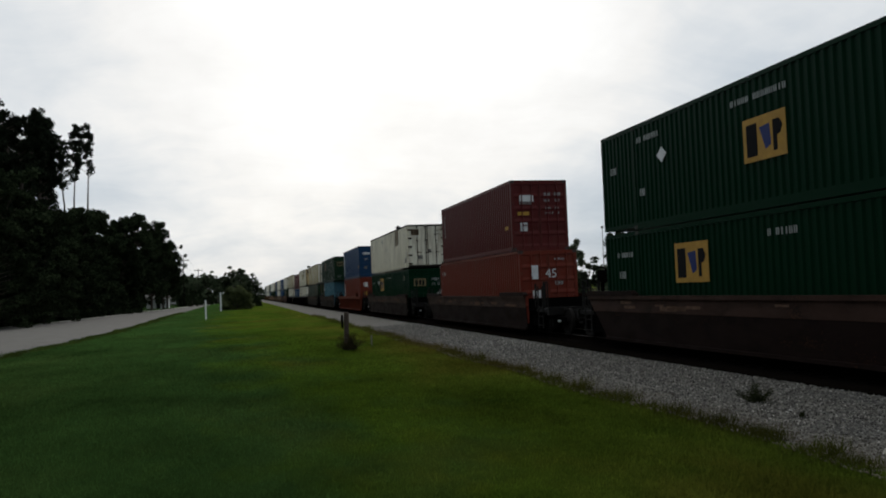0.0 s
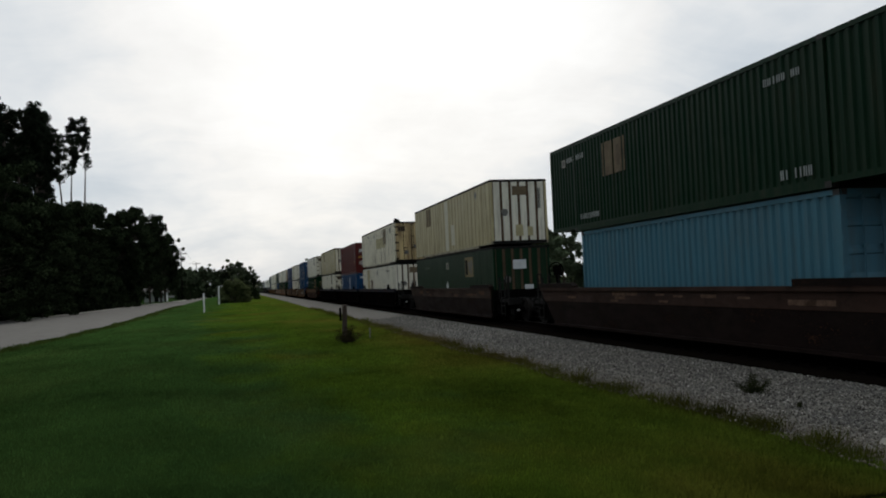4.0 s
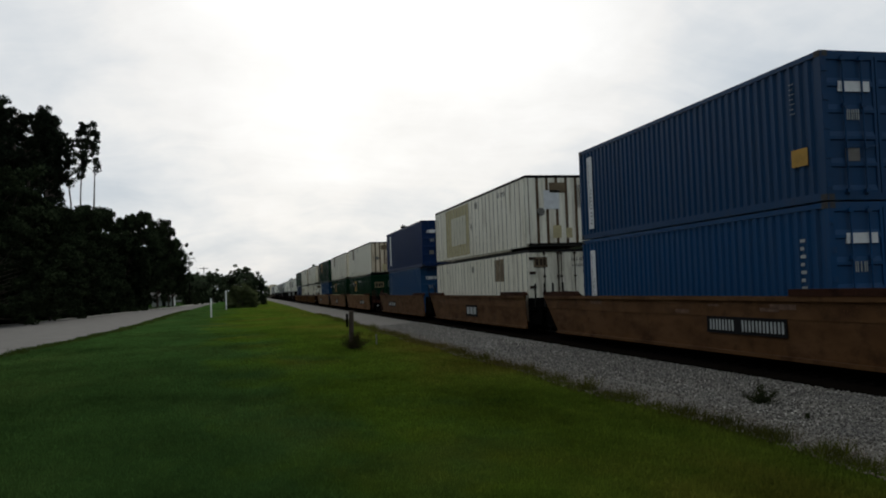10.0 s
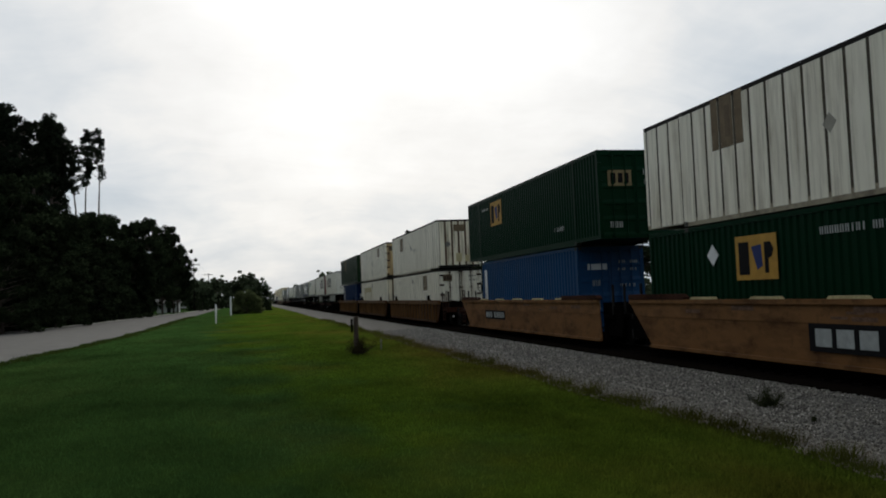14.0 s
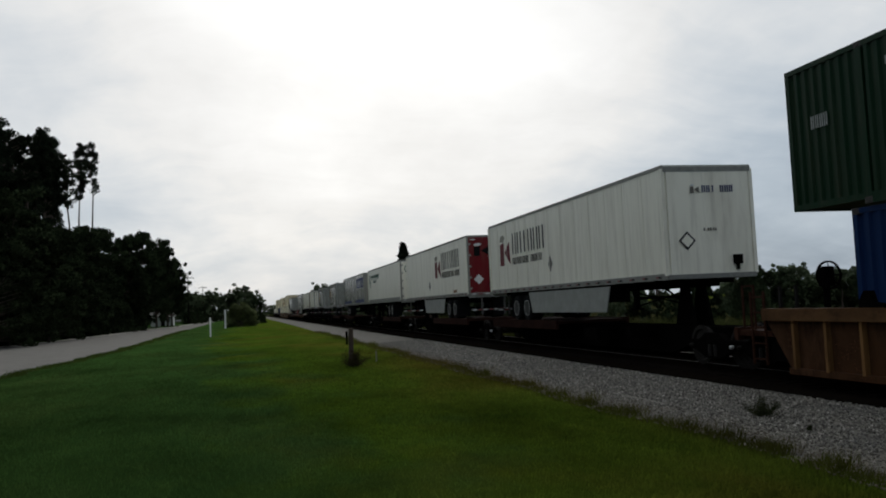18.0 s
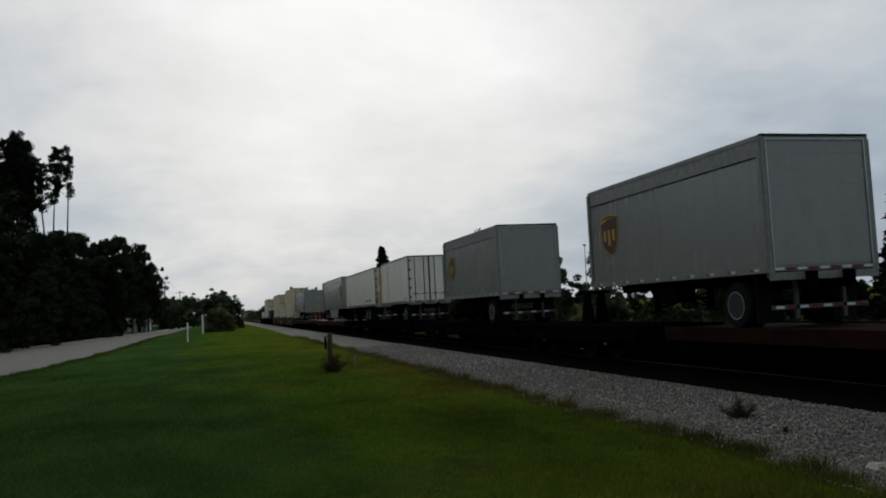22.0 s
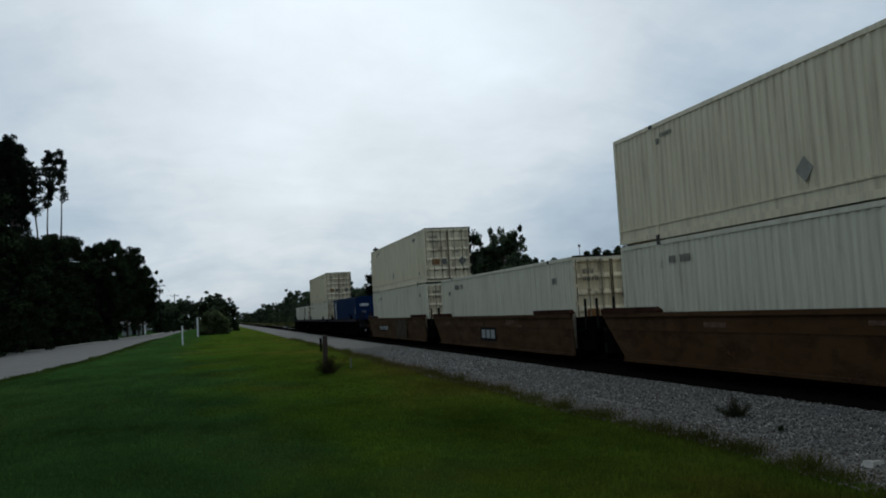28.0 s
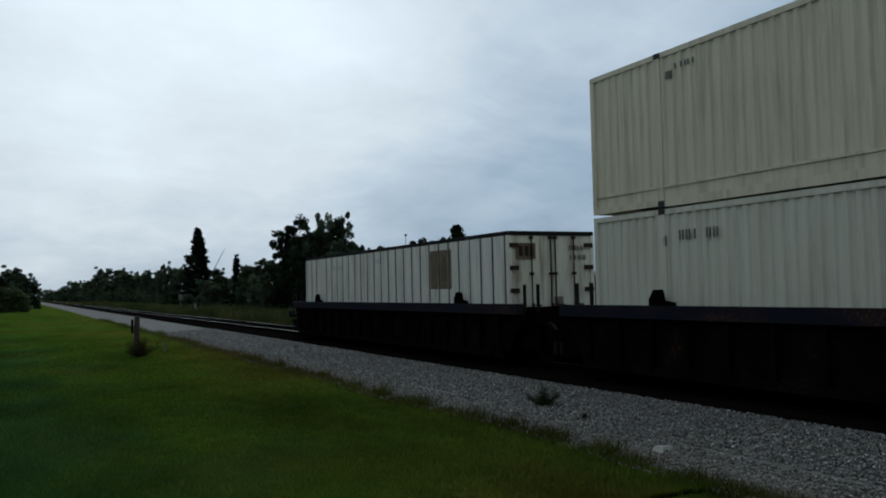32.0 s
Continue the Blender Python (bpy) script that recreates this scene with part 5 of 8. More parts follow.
def doors(c, L, H, W, paint, style, rng, marks):
    y = -L / 2
    hw = W / 2 - 0.07
    for s in (-1, 1):
        x0, x1 = (s * hw, s * 0.012) if s < 0 else (s * 0.012, s * hw)

        def leaf():
            if style == "ribbed":  # flat insulated leaf
                return boxes((x0, x1, y + 0.03, y + 0.07, 0.13, H - 0.11))
            deep = 0.058 if style == "deeprail" else 0.03
            pts = [(y + 0.09, 0.13), (y + 0.09, H - 0.11)]  # pressed fields: ledges between flat stretches
            for k in range(5, -1, -1):
                z = 0.13 + k * (H - 0.30) / 5
                pts += [(y + deep, z + 0.16), (y + 0.002, z + 0.06), (y + 0.002, z)] if k < 5 else [(y + 0.002, H - 0.11), (y + 0.002, z)]
                if k:
                    pts.append((y + deep, z - 0.02))
            return Geo().slab(pts[::-1], x0, x1)
        d = part("door", leaf, paint, c, key=("leaf", s, style, round(H, 2), round(W, 2), round(L, 1)))
        if style != "ribbed":
            for xx in (x0, x1 - 0.06):
                part("door_stile", lambda: boxes((0, 0.06, y + 0.0, y + 0.03, 0.13, H - 0.11)), paint, d, at=(xx, 0, 0), key=("stile", round(H, 2), round(L, 1)))
        if style == "deeprail":
            for xx in (x0 + 0.004, x1 - 0.034):
                part("door_gasket", lambda: boxes((0, 0.03, y - 0.004, y + 0.0, 0.13, H - 0.11)), M_HINGE, d, at=(xx, 0, 0), key=("gasket", round(H, 2), round(L, 1)))
        for k in range(5):
            z = 0.3 + k * (H - 0.65) / 4
            big = style == "ribbed"
            part("hinge", lambda: boxes((-0.13 if big else -0.06, 0.13 if big else 0.06, -0.02, 0.02, -0.055, 0.055)), M_HINGE if big else paint, d,
                 at=(s * (hw - (0.10 if big else 0.0)), y + 0.0, z), key=("hinge", big))
        rod_set(d, H, [s * hw * 0.30, s * hw * 0.66] if style != "ribbed" else [s * 0.07, s * hw * 0.52], M_HINGE if style == "ribbed" else PAINT["rail_dirty"] if style == "deeprail" else paint, y + 0.01, 0.22 if style == "deeprail" else 0.36)
    yy = y - 0.004
    for kind, x0, x1, z0, z1 in marks:
        w, h = x1 - x0, z1 - z0
        if kind == "txt":
            letter_part(strokes(yy, x0, x1, z0, z1, max(3, int(w / 0.13)), rng, False), M_DULLWHITE, c)
        elif kind == "dark_txt":
            letter_part(strokes(yy, x0, x1, z0, z1, max(3, int(w / 0.13)), rng, False), M_GREY, c)
        elif kind == "diamond":
            g = Geo().add([(x0, yy, (z0 + z1) / 2), ((x0 + x1) / 2, yy, z0), (x1, yy, (z0 + z1) / 2), ((x0 + x1) / 2, yy, z1)], [(0, 1, 2, 3)])
            part("placard", g, M_WHITE if style != "deeprail" else M_GREY, c)
        else:
            mat = {"patch": M_PATCH, "square": M_YFADE, "white": M_WHITE, "yellow": M_YELLOW, "orange": M_ORANGE, "grey": M_GREY, "ink": M_INK, "red": M_REDINK, "green": M_GREENINK}[kind]
            p = part("decal", boxes((x0, x1, yy - 0.003, yy + 0.03, z0, z1)), mat, c)
            if kind in ("square", "patch"):
                for k, wd in ((0.1, 0.22), (0.42, 0.2), (0.7, 0.18)):
                    part("stroke", boxes((x0 + k * w, x0 + (k + wd) * w, yy - 0.006, yy - 0.003, z0 + 0.18 * h, z1 - 0.18 * h)), M_INK if kind == "square" else M_HINGE, p)


def nose(c, L, H, W, paint, rng, marks):
    """The blind end of an insulated box: flat panels between dark upright grooves."""
    y = -L / 2
    part("end_wall", boxes((-W / 2 + 0.07, W / 2 - 0.07, y + 0.035, y + 0.06, 0.12, H - 0.08)), PAINT["groove_rust"], c, key=("nosewall", round(H, 2), round(W, 2), round(L, 1)))
    n = 6
    w = (W - 0.16) / n
    for i in range(n):
        part("end_panel", lambda: boxes((0.062, w - 0.062, 0.0, 0.03, 0.14, H - 0.10)), paint, c, at=(-W / 2 + 0.08 + i * w, y + 0.008, 0), key=("nosepanel", round(H, 2), round(W, 2)))
    r = part("round_cover", lambda: Geo().lathe(0, 0, 0, [(-0.03, 0.14), (0.03, 0.17)], 14), M_GREY, c, at=(-W / 2 + 0.62, y - 0.005, H * 0.5), key="roundcover")
    r.rotation_euler = (0, 0, math.pi / 2)
    for kind, x0, x1, z0, z1 in marks:
        if kind in ("txt", "dark_txt"):
            letter_part(strokes(y - 0.004, x0, x1, z0, z1, 4, rng, False), M_GREY, c)
        else:
            part("decal", boxes((x0, x1, y - 0.006, y + 0.03, z0, z1)), {"patch": M_PATCH, "white": M_WHITE, "tan": M_TANPATCH}[kind], c)


def container(q, z, L, H, style, colour, label, marks=(), end="doors", end_marks=(), seed=1, end_paint=None, group="containers on the train"):
    """style: iso (corrugated sea box), square (fine corrugation, 53 foot), cream_marks (fine, deep bottom rail), ribbed (flat panels with grooves)."""
    rng = random.Random(seed)
    paint = PAINT[colour]
    W = 2.59 if L > 14 else 2.44
    hl, hw = L / 2, W / 2
    c = rolling("shipping_container", label, "container", q, z, group)
    lift = (0.03 if style == "deeprail" else 0.08) if L > 14 else 0.0  # long boxes: the ends beyond the lifting posts sit higher
    part("body", boxes((-hw + 0.066, hw - 0.066, -hl + 0.06, hl - 0.06, 0.10 + lift * 0.2, H - 0.05)), paint if style != "ribbed" else PAINT["groove"], c,
         key=("core", round(L, 1), round(H, 2), style))
    # frame
    for s in (-1, 1):
        x0, x1 = (hw - 0.05, hw) if s > 0 else (-hw, -hw + 0.05)
        if style == "ribbed":
            x0, x1 = (x0, x1 - 0.004) if s > 0 else (x0 + 0.004, x1)
        if L > 14:
            pts = [(-hl, lift), (-6.1, lift), (-6.1, 0), (6.1, 0), (6.1, lift), (hl, lift), (hl, lift + 0.12), (-hl, lift + 0.12)]
        else:
            pts = [(-hl, 0), (hl, 0), (hl, 0.16), (-hl, 0.16)]
        part("bottom_rail", lambda: Geo().slab(pts, x0, x1), paint if style != "ribbed" else PAINT["dull_green" if "green" in colour else "rail_dirty"], c, key=("brail", s, style, round(L, 1), round(W, 2)))
        part("top_rail", lambda: boxes((x0, x1, -hl, hl, H - 0.10, H)), M_STEEL if style == "ribbed" else paint, c, key=("trail", s, style == "ribbed", round(L, 1), round(W, 2), round(H, 2)))
    for sx in (-1, 1):
        for sy in (-1, 1):
            part("corner_post", lambda: boxes((-0.05, 0.05, -0.06, 0.06, 0.12 + lift, H - 0.11)), paint, c, at=(sx * (hw - 0.05), sy * (hl - 0.06), 0), key=("post", round(H, 2), round(lift, 2)))
    cy = 6.1 - 0.09 if L > 14 else hl - 0.09
    for sx in (-1, 1):
        for sy in (-1, 1):
            for zz in (0.0, H - 0.118):
                part("corner_casting", lambda: boxes((-0.085, 0.085, -0.09, 0.09, 0, 0.122), (-0.092, -0.084, -0.035, 0.035, 0.025, 0.085)), M_CAST, c,
                     at=(sx * (hw - 0.082), sy * cy, zz), key="casting")
            if L > 14:
                part("lifting_post", lambda: boxes((-0.05, 0.05, -0.08, 0.08, 0.12, H - 0.1)), paint, c, at=(sx * (hw - 0.046), sy * cy, 0), key=("lpost", round(H, 2)))
    # sides
    zb, zt = (0.15, H - 0.09)
    if style == "iso":
        period, depth = 0.278, 0.046
    elif style == "square":
        period, depth = 0.24, 0.042
    elif style == "deeprail":
        period, depth = 0.235, 0.030
    if style == "ribbed":
        n = round(L / 0.615)
        w = (L - 0.3) / n
        groove = PAINT[{"dull_green": "groove_green", "yellowed": "groove_yellow"}.get(colour, "groove")]
        part("side_sheet", lambda: boxes((-hw + 0.008, -hw + 0.05, -hl + 0.12, hl - 0.12, 0.10, H - 0.09)), groove, c, key=("sheet", round(L, 1), round(H, 2)))
        for i in range(n):
            part("side_panel", lambda: boxes((0, 0.011, 0.046, w - 0.046, 0.10, H - 0.11)), paint, c, at=(-hw - 0.001, -hl + 0.15 + i * w, 0), key=("panel", round(w, 3), round(H, 2)))
        part("side_wall", lambda: Geo().wavy(hw - 0.01, -hl + 0.1, hl - 0.1, zb, zt, 0.615, 0.03, -1), paint, c, key=("far", round(L, 1), round(H, 2)))
    else:
        extra = 0.22 if style == "deeprail" else 0.0
        part("side_wall", lambda: Geo().wavy(-hw + 0.012, -hl + 0.11, hl - 0.11, zb + extra, zt, period, depth, 1), paint, c, key=("near", style, round(L, 1), round(H, 2)))
        part("side_wall", lambda: Geo().wavy(hw - 0.012, -hl + 0.11, hl - 0.11, zb + extra, zt, period, depth, -1), paint, c, key=("far", style, round(L, 1), round(H, 2)))
        if extra:
            part("deep_rail", lambda: boxes((-hw + 0.02, -hw + 0.05, -hl + 0.1, hl - 0.1, 0.14, 0.36), (-hw - 0.004, -hw + 0.05, -hl + 0.1, hl - 0.1, 0.36, 0.40)), paint, c, key=("deep", round(L, 1)))
    part("roof", lambda: boxes((-hw + 0.06, hw - 0.06, -hl + 0.06, hl - 0.06, H - 0.05, H - 0.02)), M_ROOF, c, key=("roof", round(L, 1), round(H, 2)))
    # near and far ends
    frame_paint = M_STEEL if style == "ribbed" else paint
    if style == "deeprail":
        part("end_edge", lambda: boxes((-hw, hw, -hl - 0.004, -hl + 0.03, H - 0.02, H + 0.03), (hw - 0.075, hw + 0.002, -hl - 0.006, -hl, lift + 0.13, H - 0.02), (-hw + 0.07, hw - 0.07, -hl - 0.003, -hl + 0.003, lift + 0.10, lift + 0.16)), M_STEEL, c, key=("edge", round(L, 1)))
    part("door_sill", lambda: boxes((-hw + 0.07, hw - 0.07, -hl + 0.005, -hl + 0.09, lift, lift + 0.13)), frame_paint, c, key=("sill", round(lift, 2), round(L, 1), round(W, 2)))
    part("door_header", lambda: boxes((-hw + 0.07, hw - 0.07, -hl + 0.005, -hl + 0.09, H - 0.11, H)), frame_paint, c, key=("header", round(L, 1), round(H, 2), round(W, 2)))
    ep = PAINT[end_paint] if end_paint else paint
    if end == "doors":
        doors(c, L, H, W, ep, style, rng, end_marks)
    else:
        nose(c, L, H, W, ep, rng, end_marks)
    part("end_wall", lambda: boxes((-hw + 0.07, hw - 0.07, hl - 0.07, hl - 0.02, lift, H)), paint, c, key=("endw", round(lift, 2), round(L, 1), round(H, 2), round(W, 2)))
    under = any(m[0] == "tan" for m in marks)
    for m in marks:
        kind, y0, y1, z0, z1 = m
        mark_side(c, -hw - (0.001 if style != "ribbed" else -0.002) - (0.004 if under and kind != "tan" else 0.0), kind, y0, y1, z0, z1, rng)
    return c


# ---- railcars


def truck(parent, y):
    """A two-axle bogie standing on the rails."""
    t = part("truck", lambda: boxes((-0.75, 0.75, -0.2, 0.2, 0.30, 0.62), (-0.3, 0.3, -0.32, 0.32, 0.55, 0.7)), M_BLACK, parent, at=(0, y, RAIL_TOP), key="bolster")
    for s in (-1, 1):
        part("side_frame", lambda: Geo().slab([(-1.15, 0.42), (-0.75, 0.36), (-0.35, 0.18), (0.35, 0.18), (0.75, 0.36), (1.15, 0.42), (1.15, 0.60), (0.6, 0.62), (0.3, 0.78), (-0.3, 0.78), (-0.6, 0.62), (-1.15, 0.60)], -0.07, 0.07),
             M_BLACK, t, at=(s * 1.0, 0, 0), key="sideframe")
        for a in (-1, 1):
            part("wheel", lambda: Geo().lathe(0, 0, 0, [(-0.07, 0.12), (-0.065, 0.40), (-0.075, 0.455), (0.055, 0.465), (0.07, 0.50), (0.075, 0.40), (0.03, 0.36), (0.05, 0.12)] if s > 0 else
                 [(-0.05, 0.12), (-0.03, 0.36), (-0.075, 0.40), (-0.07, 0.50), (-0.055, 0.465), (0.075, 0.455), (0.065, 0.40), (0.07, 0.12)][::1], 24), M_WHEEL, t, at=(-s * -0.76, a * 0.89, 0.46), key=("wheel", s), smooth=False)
            # one outer cap of each truck painted pale as a glint
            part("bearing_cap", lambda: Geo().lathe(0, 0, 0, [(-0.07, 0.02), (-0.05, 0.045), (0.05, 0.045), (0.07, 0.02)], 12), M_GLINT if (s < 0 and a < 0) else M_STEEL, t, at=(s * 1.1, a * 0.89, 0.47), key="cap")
    for a in (-1, 1):
        part("axle", lambda: Geo().tube((-1.05, 0, 0), (1.05, 0, 0), 0.08, 10), M_STEEL, t, at=(0, a * 0.89, 0.46), key="axle")
    for s in (-1, 1):
        part("spring", lambda: Geo().tube((0, -0.12, 0.22), (0, -0.12, 0.5), 0.07, 8).tube((0, 0.12, 0.22), (0, 0.12, 0.5), 0.07, 8), M_STEEL, t, at=(s * 1.04, 0, 0), key="spring")
    return t


def coupler(parent, y, s):
    c = part("coupler", lambda: boxes((-0.12, 0.12, -0.55, 0.35, 0.72, 0.98), (-0.2, 0.2, 0.2, 0.5, 0.68, 1.04)), M_BLACK, parent, at=(0, y, 0.2), key="coupler")
    if s < 0:
        c.rotation_euler = (0, 0, math.pi)
    return c


def end_gear(parent, y, s, colour):
    """Platform, ladder, brake wheel and uprights at a car's outer end. s: which way is out."""
    p = part("end_platform", lambda: boxes((-1.35, 1.35, 0.0, 1.3, 1.10, 1.22), (-0.45, 0.45, 0.0, 2.2, 0.80, 1.14), (-1.4, 1.4, 1.25, 1.38, 1.0, 1.28)), colour, parent, at=(0, y, 0), key=("platform", s))
    if s < 0:
        p.rotation_euler = (0, 0, math.pi)
    part("ladder", lambda: boxes((-0.02, 0.02, -0.26, -0.21, 0.5, 2.05), (-0.02, 0.02, 0.21, 0.26, 0.5, 2.05), *[(-0.015, 0.015, -0.21, 0.21, 0.6 + 0.33 * i, 0.635 + 0.33 * i) for i in range(5)]), colour, parent,
               at=(-1.36, y + s * 0.5, 0), key="ladder")
    part("handrail", lambda: boxes((-0.02, 0.02, -0.02, 0.02, 1.2, 2.2), (-0.02, 0.02, 0.4, 0.44, 1.2, 2.2), (-0.02, 0.02, -0.02, 0.44, 2.16, 2.2)), colour, parent, at=(-1.2, y + s * 0.85, 0), key="handrail")
    bw = part("brake_wheel", lambda: Geo().lathe(0, 0, 0, [(-0.02, 0.29), (-0.02, 0.33), (0.02, 0.33), (0.02, 0.29), (-0.02, 0.29)], 18, False), M_BLACK, parent, at=(0.85, y + s * 1.0, 2.35), key="brakewheel")
    bw.rotation_euler = (0, 0, math.pi / 2)
    part("spoke", lambda: Geo().tube((0, 0, -0.27), (0, 0, 0.27), 0.012, 5).tube((0, -0.27, 0), (0, 0.27, 0), 0.012, 5).tube((0, -0.19, -0.19), (0, 0.19, 0.19), 0.012, 5).tube((0, -0.19, 0.19), (0, 0.19, -0.19), 0.012, 5), M_BLACK, bw, key="spokes")
    part("brake_post", lambda: boxes((-0.05, 0.05, -0.05, 0.05, 1.2, 2.4), (-0.15, 0.15, -0.12, 0.05, 2.1, 2.55)), M_BLACK, parent, at=(0.85, y + s * 1.12, 0), key="brakepost")


def well_unit(car, y, style, colour, near_open, far_open, seed):
    """One well of a double-stack car, its middle at y. near_open / far_open: an outer end, with gear, not a shared truck."""
    rng = random.Random(seed)
    paint = PAINT[colour]
    top, bot = 1.69, 0.44
    X = 1.52
    if style == "smooth":
        def plate(s):
            """The side sheet: its foot 10 cm further in than its head."""
            v = [(-s * 0.05, -8.2, bot), (-s * 0.05, 7.85, bot), (0, 8.62, 1.26), (0, -8.24, 1.26)]
            v += [(x - s * 0.03, y, z) for x, y, z in v]
            g = Geo().add(v, [(0, 1, 2, 3), (7, 6, 5, 4), (0, 4, 5, 1), (1, 5, 6, 2), (2, 6, 7, 3), (3, 7, 4, 0)])
            return g.box(min(-s * 0.08, s * 0.02), max(-s * 0.08, s * 0.02), -8.2, 7.85, bot - 0.03, bot + 0.05)

        def chord(s):
            g = Geo().slab([(-8.24, 1.24), (8.6, 1.24), (8.95, top - 0.1), (8.95, top), (-8.24, top)], -0.012, 0.012)
            return g.box(-0.075 if s < 0 else -0.035, 0.035 if s < 0 else 0.075, -8.24, 8.9, top - 0.09, top + 0.012)
        for s in (-1, 1):
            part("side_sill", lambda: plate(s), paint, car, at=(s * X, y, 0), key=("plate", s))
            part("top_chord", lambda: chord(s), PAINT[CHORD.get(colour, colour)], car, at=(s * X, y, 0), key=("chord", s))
            for e in (-1, 1):
                part("end_sill_cap", lambda: Geo().slab([(-1.55, 0), (1.55, 0), (1.55, 0.14), (-1.35, 0.14), (-1.55, 0.05)], -0.09, 0.09), PAINT["car_brown" if colour == "car_brown" else "car_rust"], car, at=(s * X, y + (-6.75 if e < 0 else 7.35), top + 0.012), key="cap_sill") if s < 0 else None
        # pale valve and hook in the open corner at the far end
        part("valve_box", lambda: boxes((-0.05, 0.05, -0.10, 0.10, 0, 0.10), (-0.07, -0.05, -0.05, 0.05, 0.02, 0.08)), M_ROD, car, at=(-X + 0.12, y + 8.98, 1.58), key="valve")
        part("hook_plate", lambda: Geo().slab([(-0.06, 0), (0.06, 0), (0.06, 0.22), (0.0, 0.26), (-0.06, 0.2)], -0.02, 0.02), M_ROD, car, at=(-X + 0.16, y + 8.32, 0.92), key="hookplate")
        for k in range(5 if colour == "car_tan" else 0):
            yy = y - 5.0 + k * 2.5
            part("guide_tab", lambda: Geo().slab([(-0.55, 0), (0.55, 0), (0.48, 0.06), (-0.48, 0.06)], -0.05, 0.05), PAINT["yellowed"], car, at=(-X, yy, top + 0.012), key="tab")
        for k in range(14 if colour == "car_brown" else 6):
            yy = y - 7.0 + rng.random() * 14
            part("scuff", lambda: boxes((-0.004, 0.0, -0.2 - 0.2 * (k % 3), 0.25, 0, 0.05 + 0.03 * (k % 3))), M_SCUFF, car, at=(-X - 0.013, yy, 1.28 + rng.random() * 0.2), key=("scuff", k % 3)) if rng.random() < 0.8 else None
    else:
        def web(s):
            g = Geo().slab([(-8.2, bot), (8.2, bot), (8.95, top - 0.3), (8.95, top), (-8.95, top), (-8.95, top - 0.3)], -0.02, 0.02)
            o = -1 if s < 0 else 1
            g.box(min(0, o * 0.12), max(0, o * 0.12), -8.2, 8.2, bot - 0.04, bot + 0.08)
            return g
        for s in (-1, 1):
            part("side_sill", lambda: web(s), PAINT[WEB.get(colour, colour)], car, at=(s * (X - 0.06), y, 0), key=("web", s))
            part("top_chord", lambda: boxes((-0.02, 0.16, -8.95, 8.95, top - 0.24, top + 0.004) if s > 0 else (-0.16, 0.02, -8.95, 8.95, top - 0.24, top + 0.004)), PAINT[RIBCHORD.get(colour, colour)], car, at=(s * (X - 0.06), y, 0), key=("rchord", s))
        n = 18
        for i in range(n):
            yy = -8.0 + 16.0 * i / (n - 1)
            # rusty ribs take the paler colour that carries their lit edges
            part("rib", lambda: boxes((-0.12, 0.0, -0.035, 0.035, bot + 0.06, top - 0.22)), PAINT["rib_rust"] if colour == "car_rust" else paint, car, at=(-X + 0.05, y + yy, 0), key="rib")
        for e in (-5.9, 5.9):
            part("container_guide", lambda: Geo().slab([(-0.35, 0), (0.25, 0), (0.25, 0.12), (0.12, 0.3), (-0.02, 0.3), (-0.08, 0.1), (-0.35, 0.06)], -0.06, 0.06), M_BLACK, car, at=(-X + 0.02, y + e, top), key="cguide")
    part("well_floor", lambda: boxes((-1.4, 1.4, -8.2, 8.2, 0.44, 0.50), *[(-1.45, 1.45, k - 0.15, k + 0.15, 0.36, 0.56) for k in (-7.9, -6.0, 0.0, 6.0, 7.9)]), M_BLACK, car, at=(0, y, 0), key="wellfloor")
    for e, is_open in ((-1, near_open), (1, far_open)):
        # black bulkhead fills the gap: its darkness is shade put into the colour
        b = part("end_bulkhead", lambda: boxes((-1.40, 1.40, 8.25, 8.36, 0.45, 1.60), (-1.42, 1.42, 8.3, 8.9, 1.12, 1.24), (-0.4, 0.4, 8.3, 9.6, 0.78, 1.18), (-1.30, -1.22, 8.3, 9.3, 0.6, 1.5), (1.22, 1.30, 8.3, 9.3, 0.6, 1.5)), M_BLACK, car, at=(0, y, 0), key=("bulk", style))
        if e < 0:
            b.rotation_euler = (0, 0, math.pi)
        for sx in (-1.28, -0.9):
            part("upright", lambda: boxes((-0.03, 0.03, -0.03, 0.03, 1.2, 2.15)), M_STEEL, car, at=(sx, y + e * 8.75, 0), key="upright")
        if is_open:
            end_gear(car, y + e * 8.95, e, PAINT["car_rust"] if colour in ("car_tan", "car_rust", "car_amber", "car_worn") else M_STEEL)
            truck(car, y + e * 9.75)
            coupler(car, y + e * 11.2, e)


def well_car(units, style, colour, label, seed):
    """units: middles of its wells along the train. One car, its wells joined over shared trucks."""
    mid = sum(units) / len(units)
    car = rolling("well_car", label, "railcar", mid, 0.0, "double-stack railcars")
    for i, u in enumerate(units):
        well_unit(car, u - mid, style, colour, i == 0, i == len(units) - 1, seed + i)
        if i:
            truck(car, (u + units[i - 1]) / 2 - mid)
            part("joint", lambda: boxes((-0.35, 0.35, -0.9, 0.9, 0.75, 1.15)), M_BLACK, car, at=(0, (u + units[i - 1]) / 2 - mid, 0), key="joint")
    return car


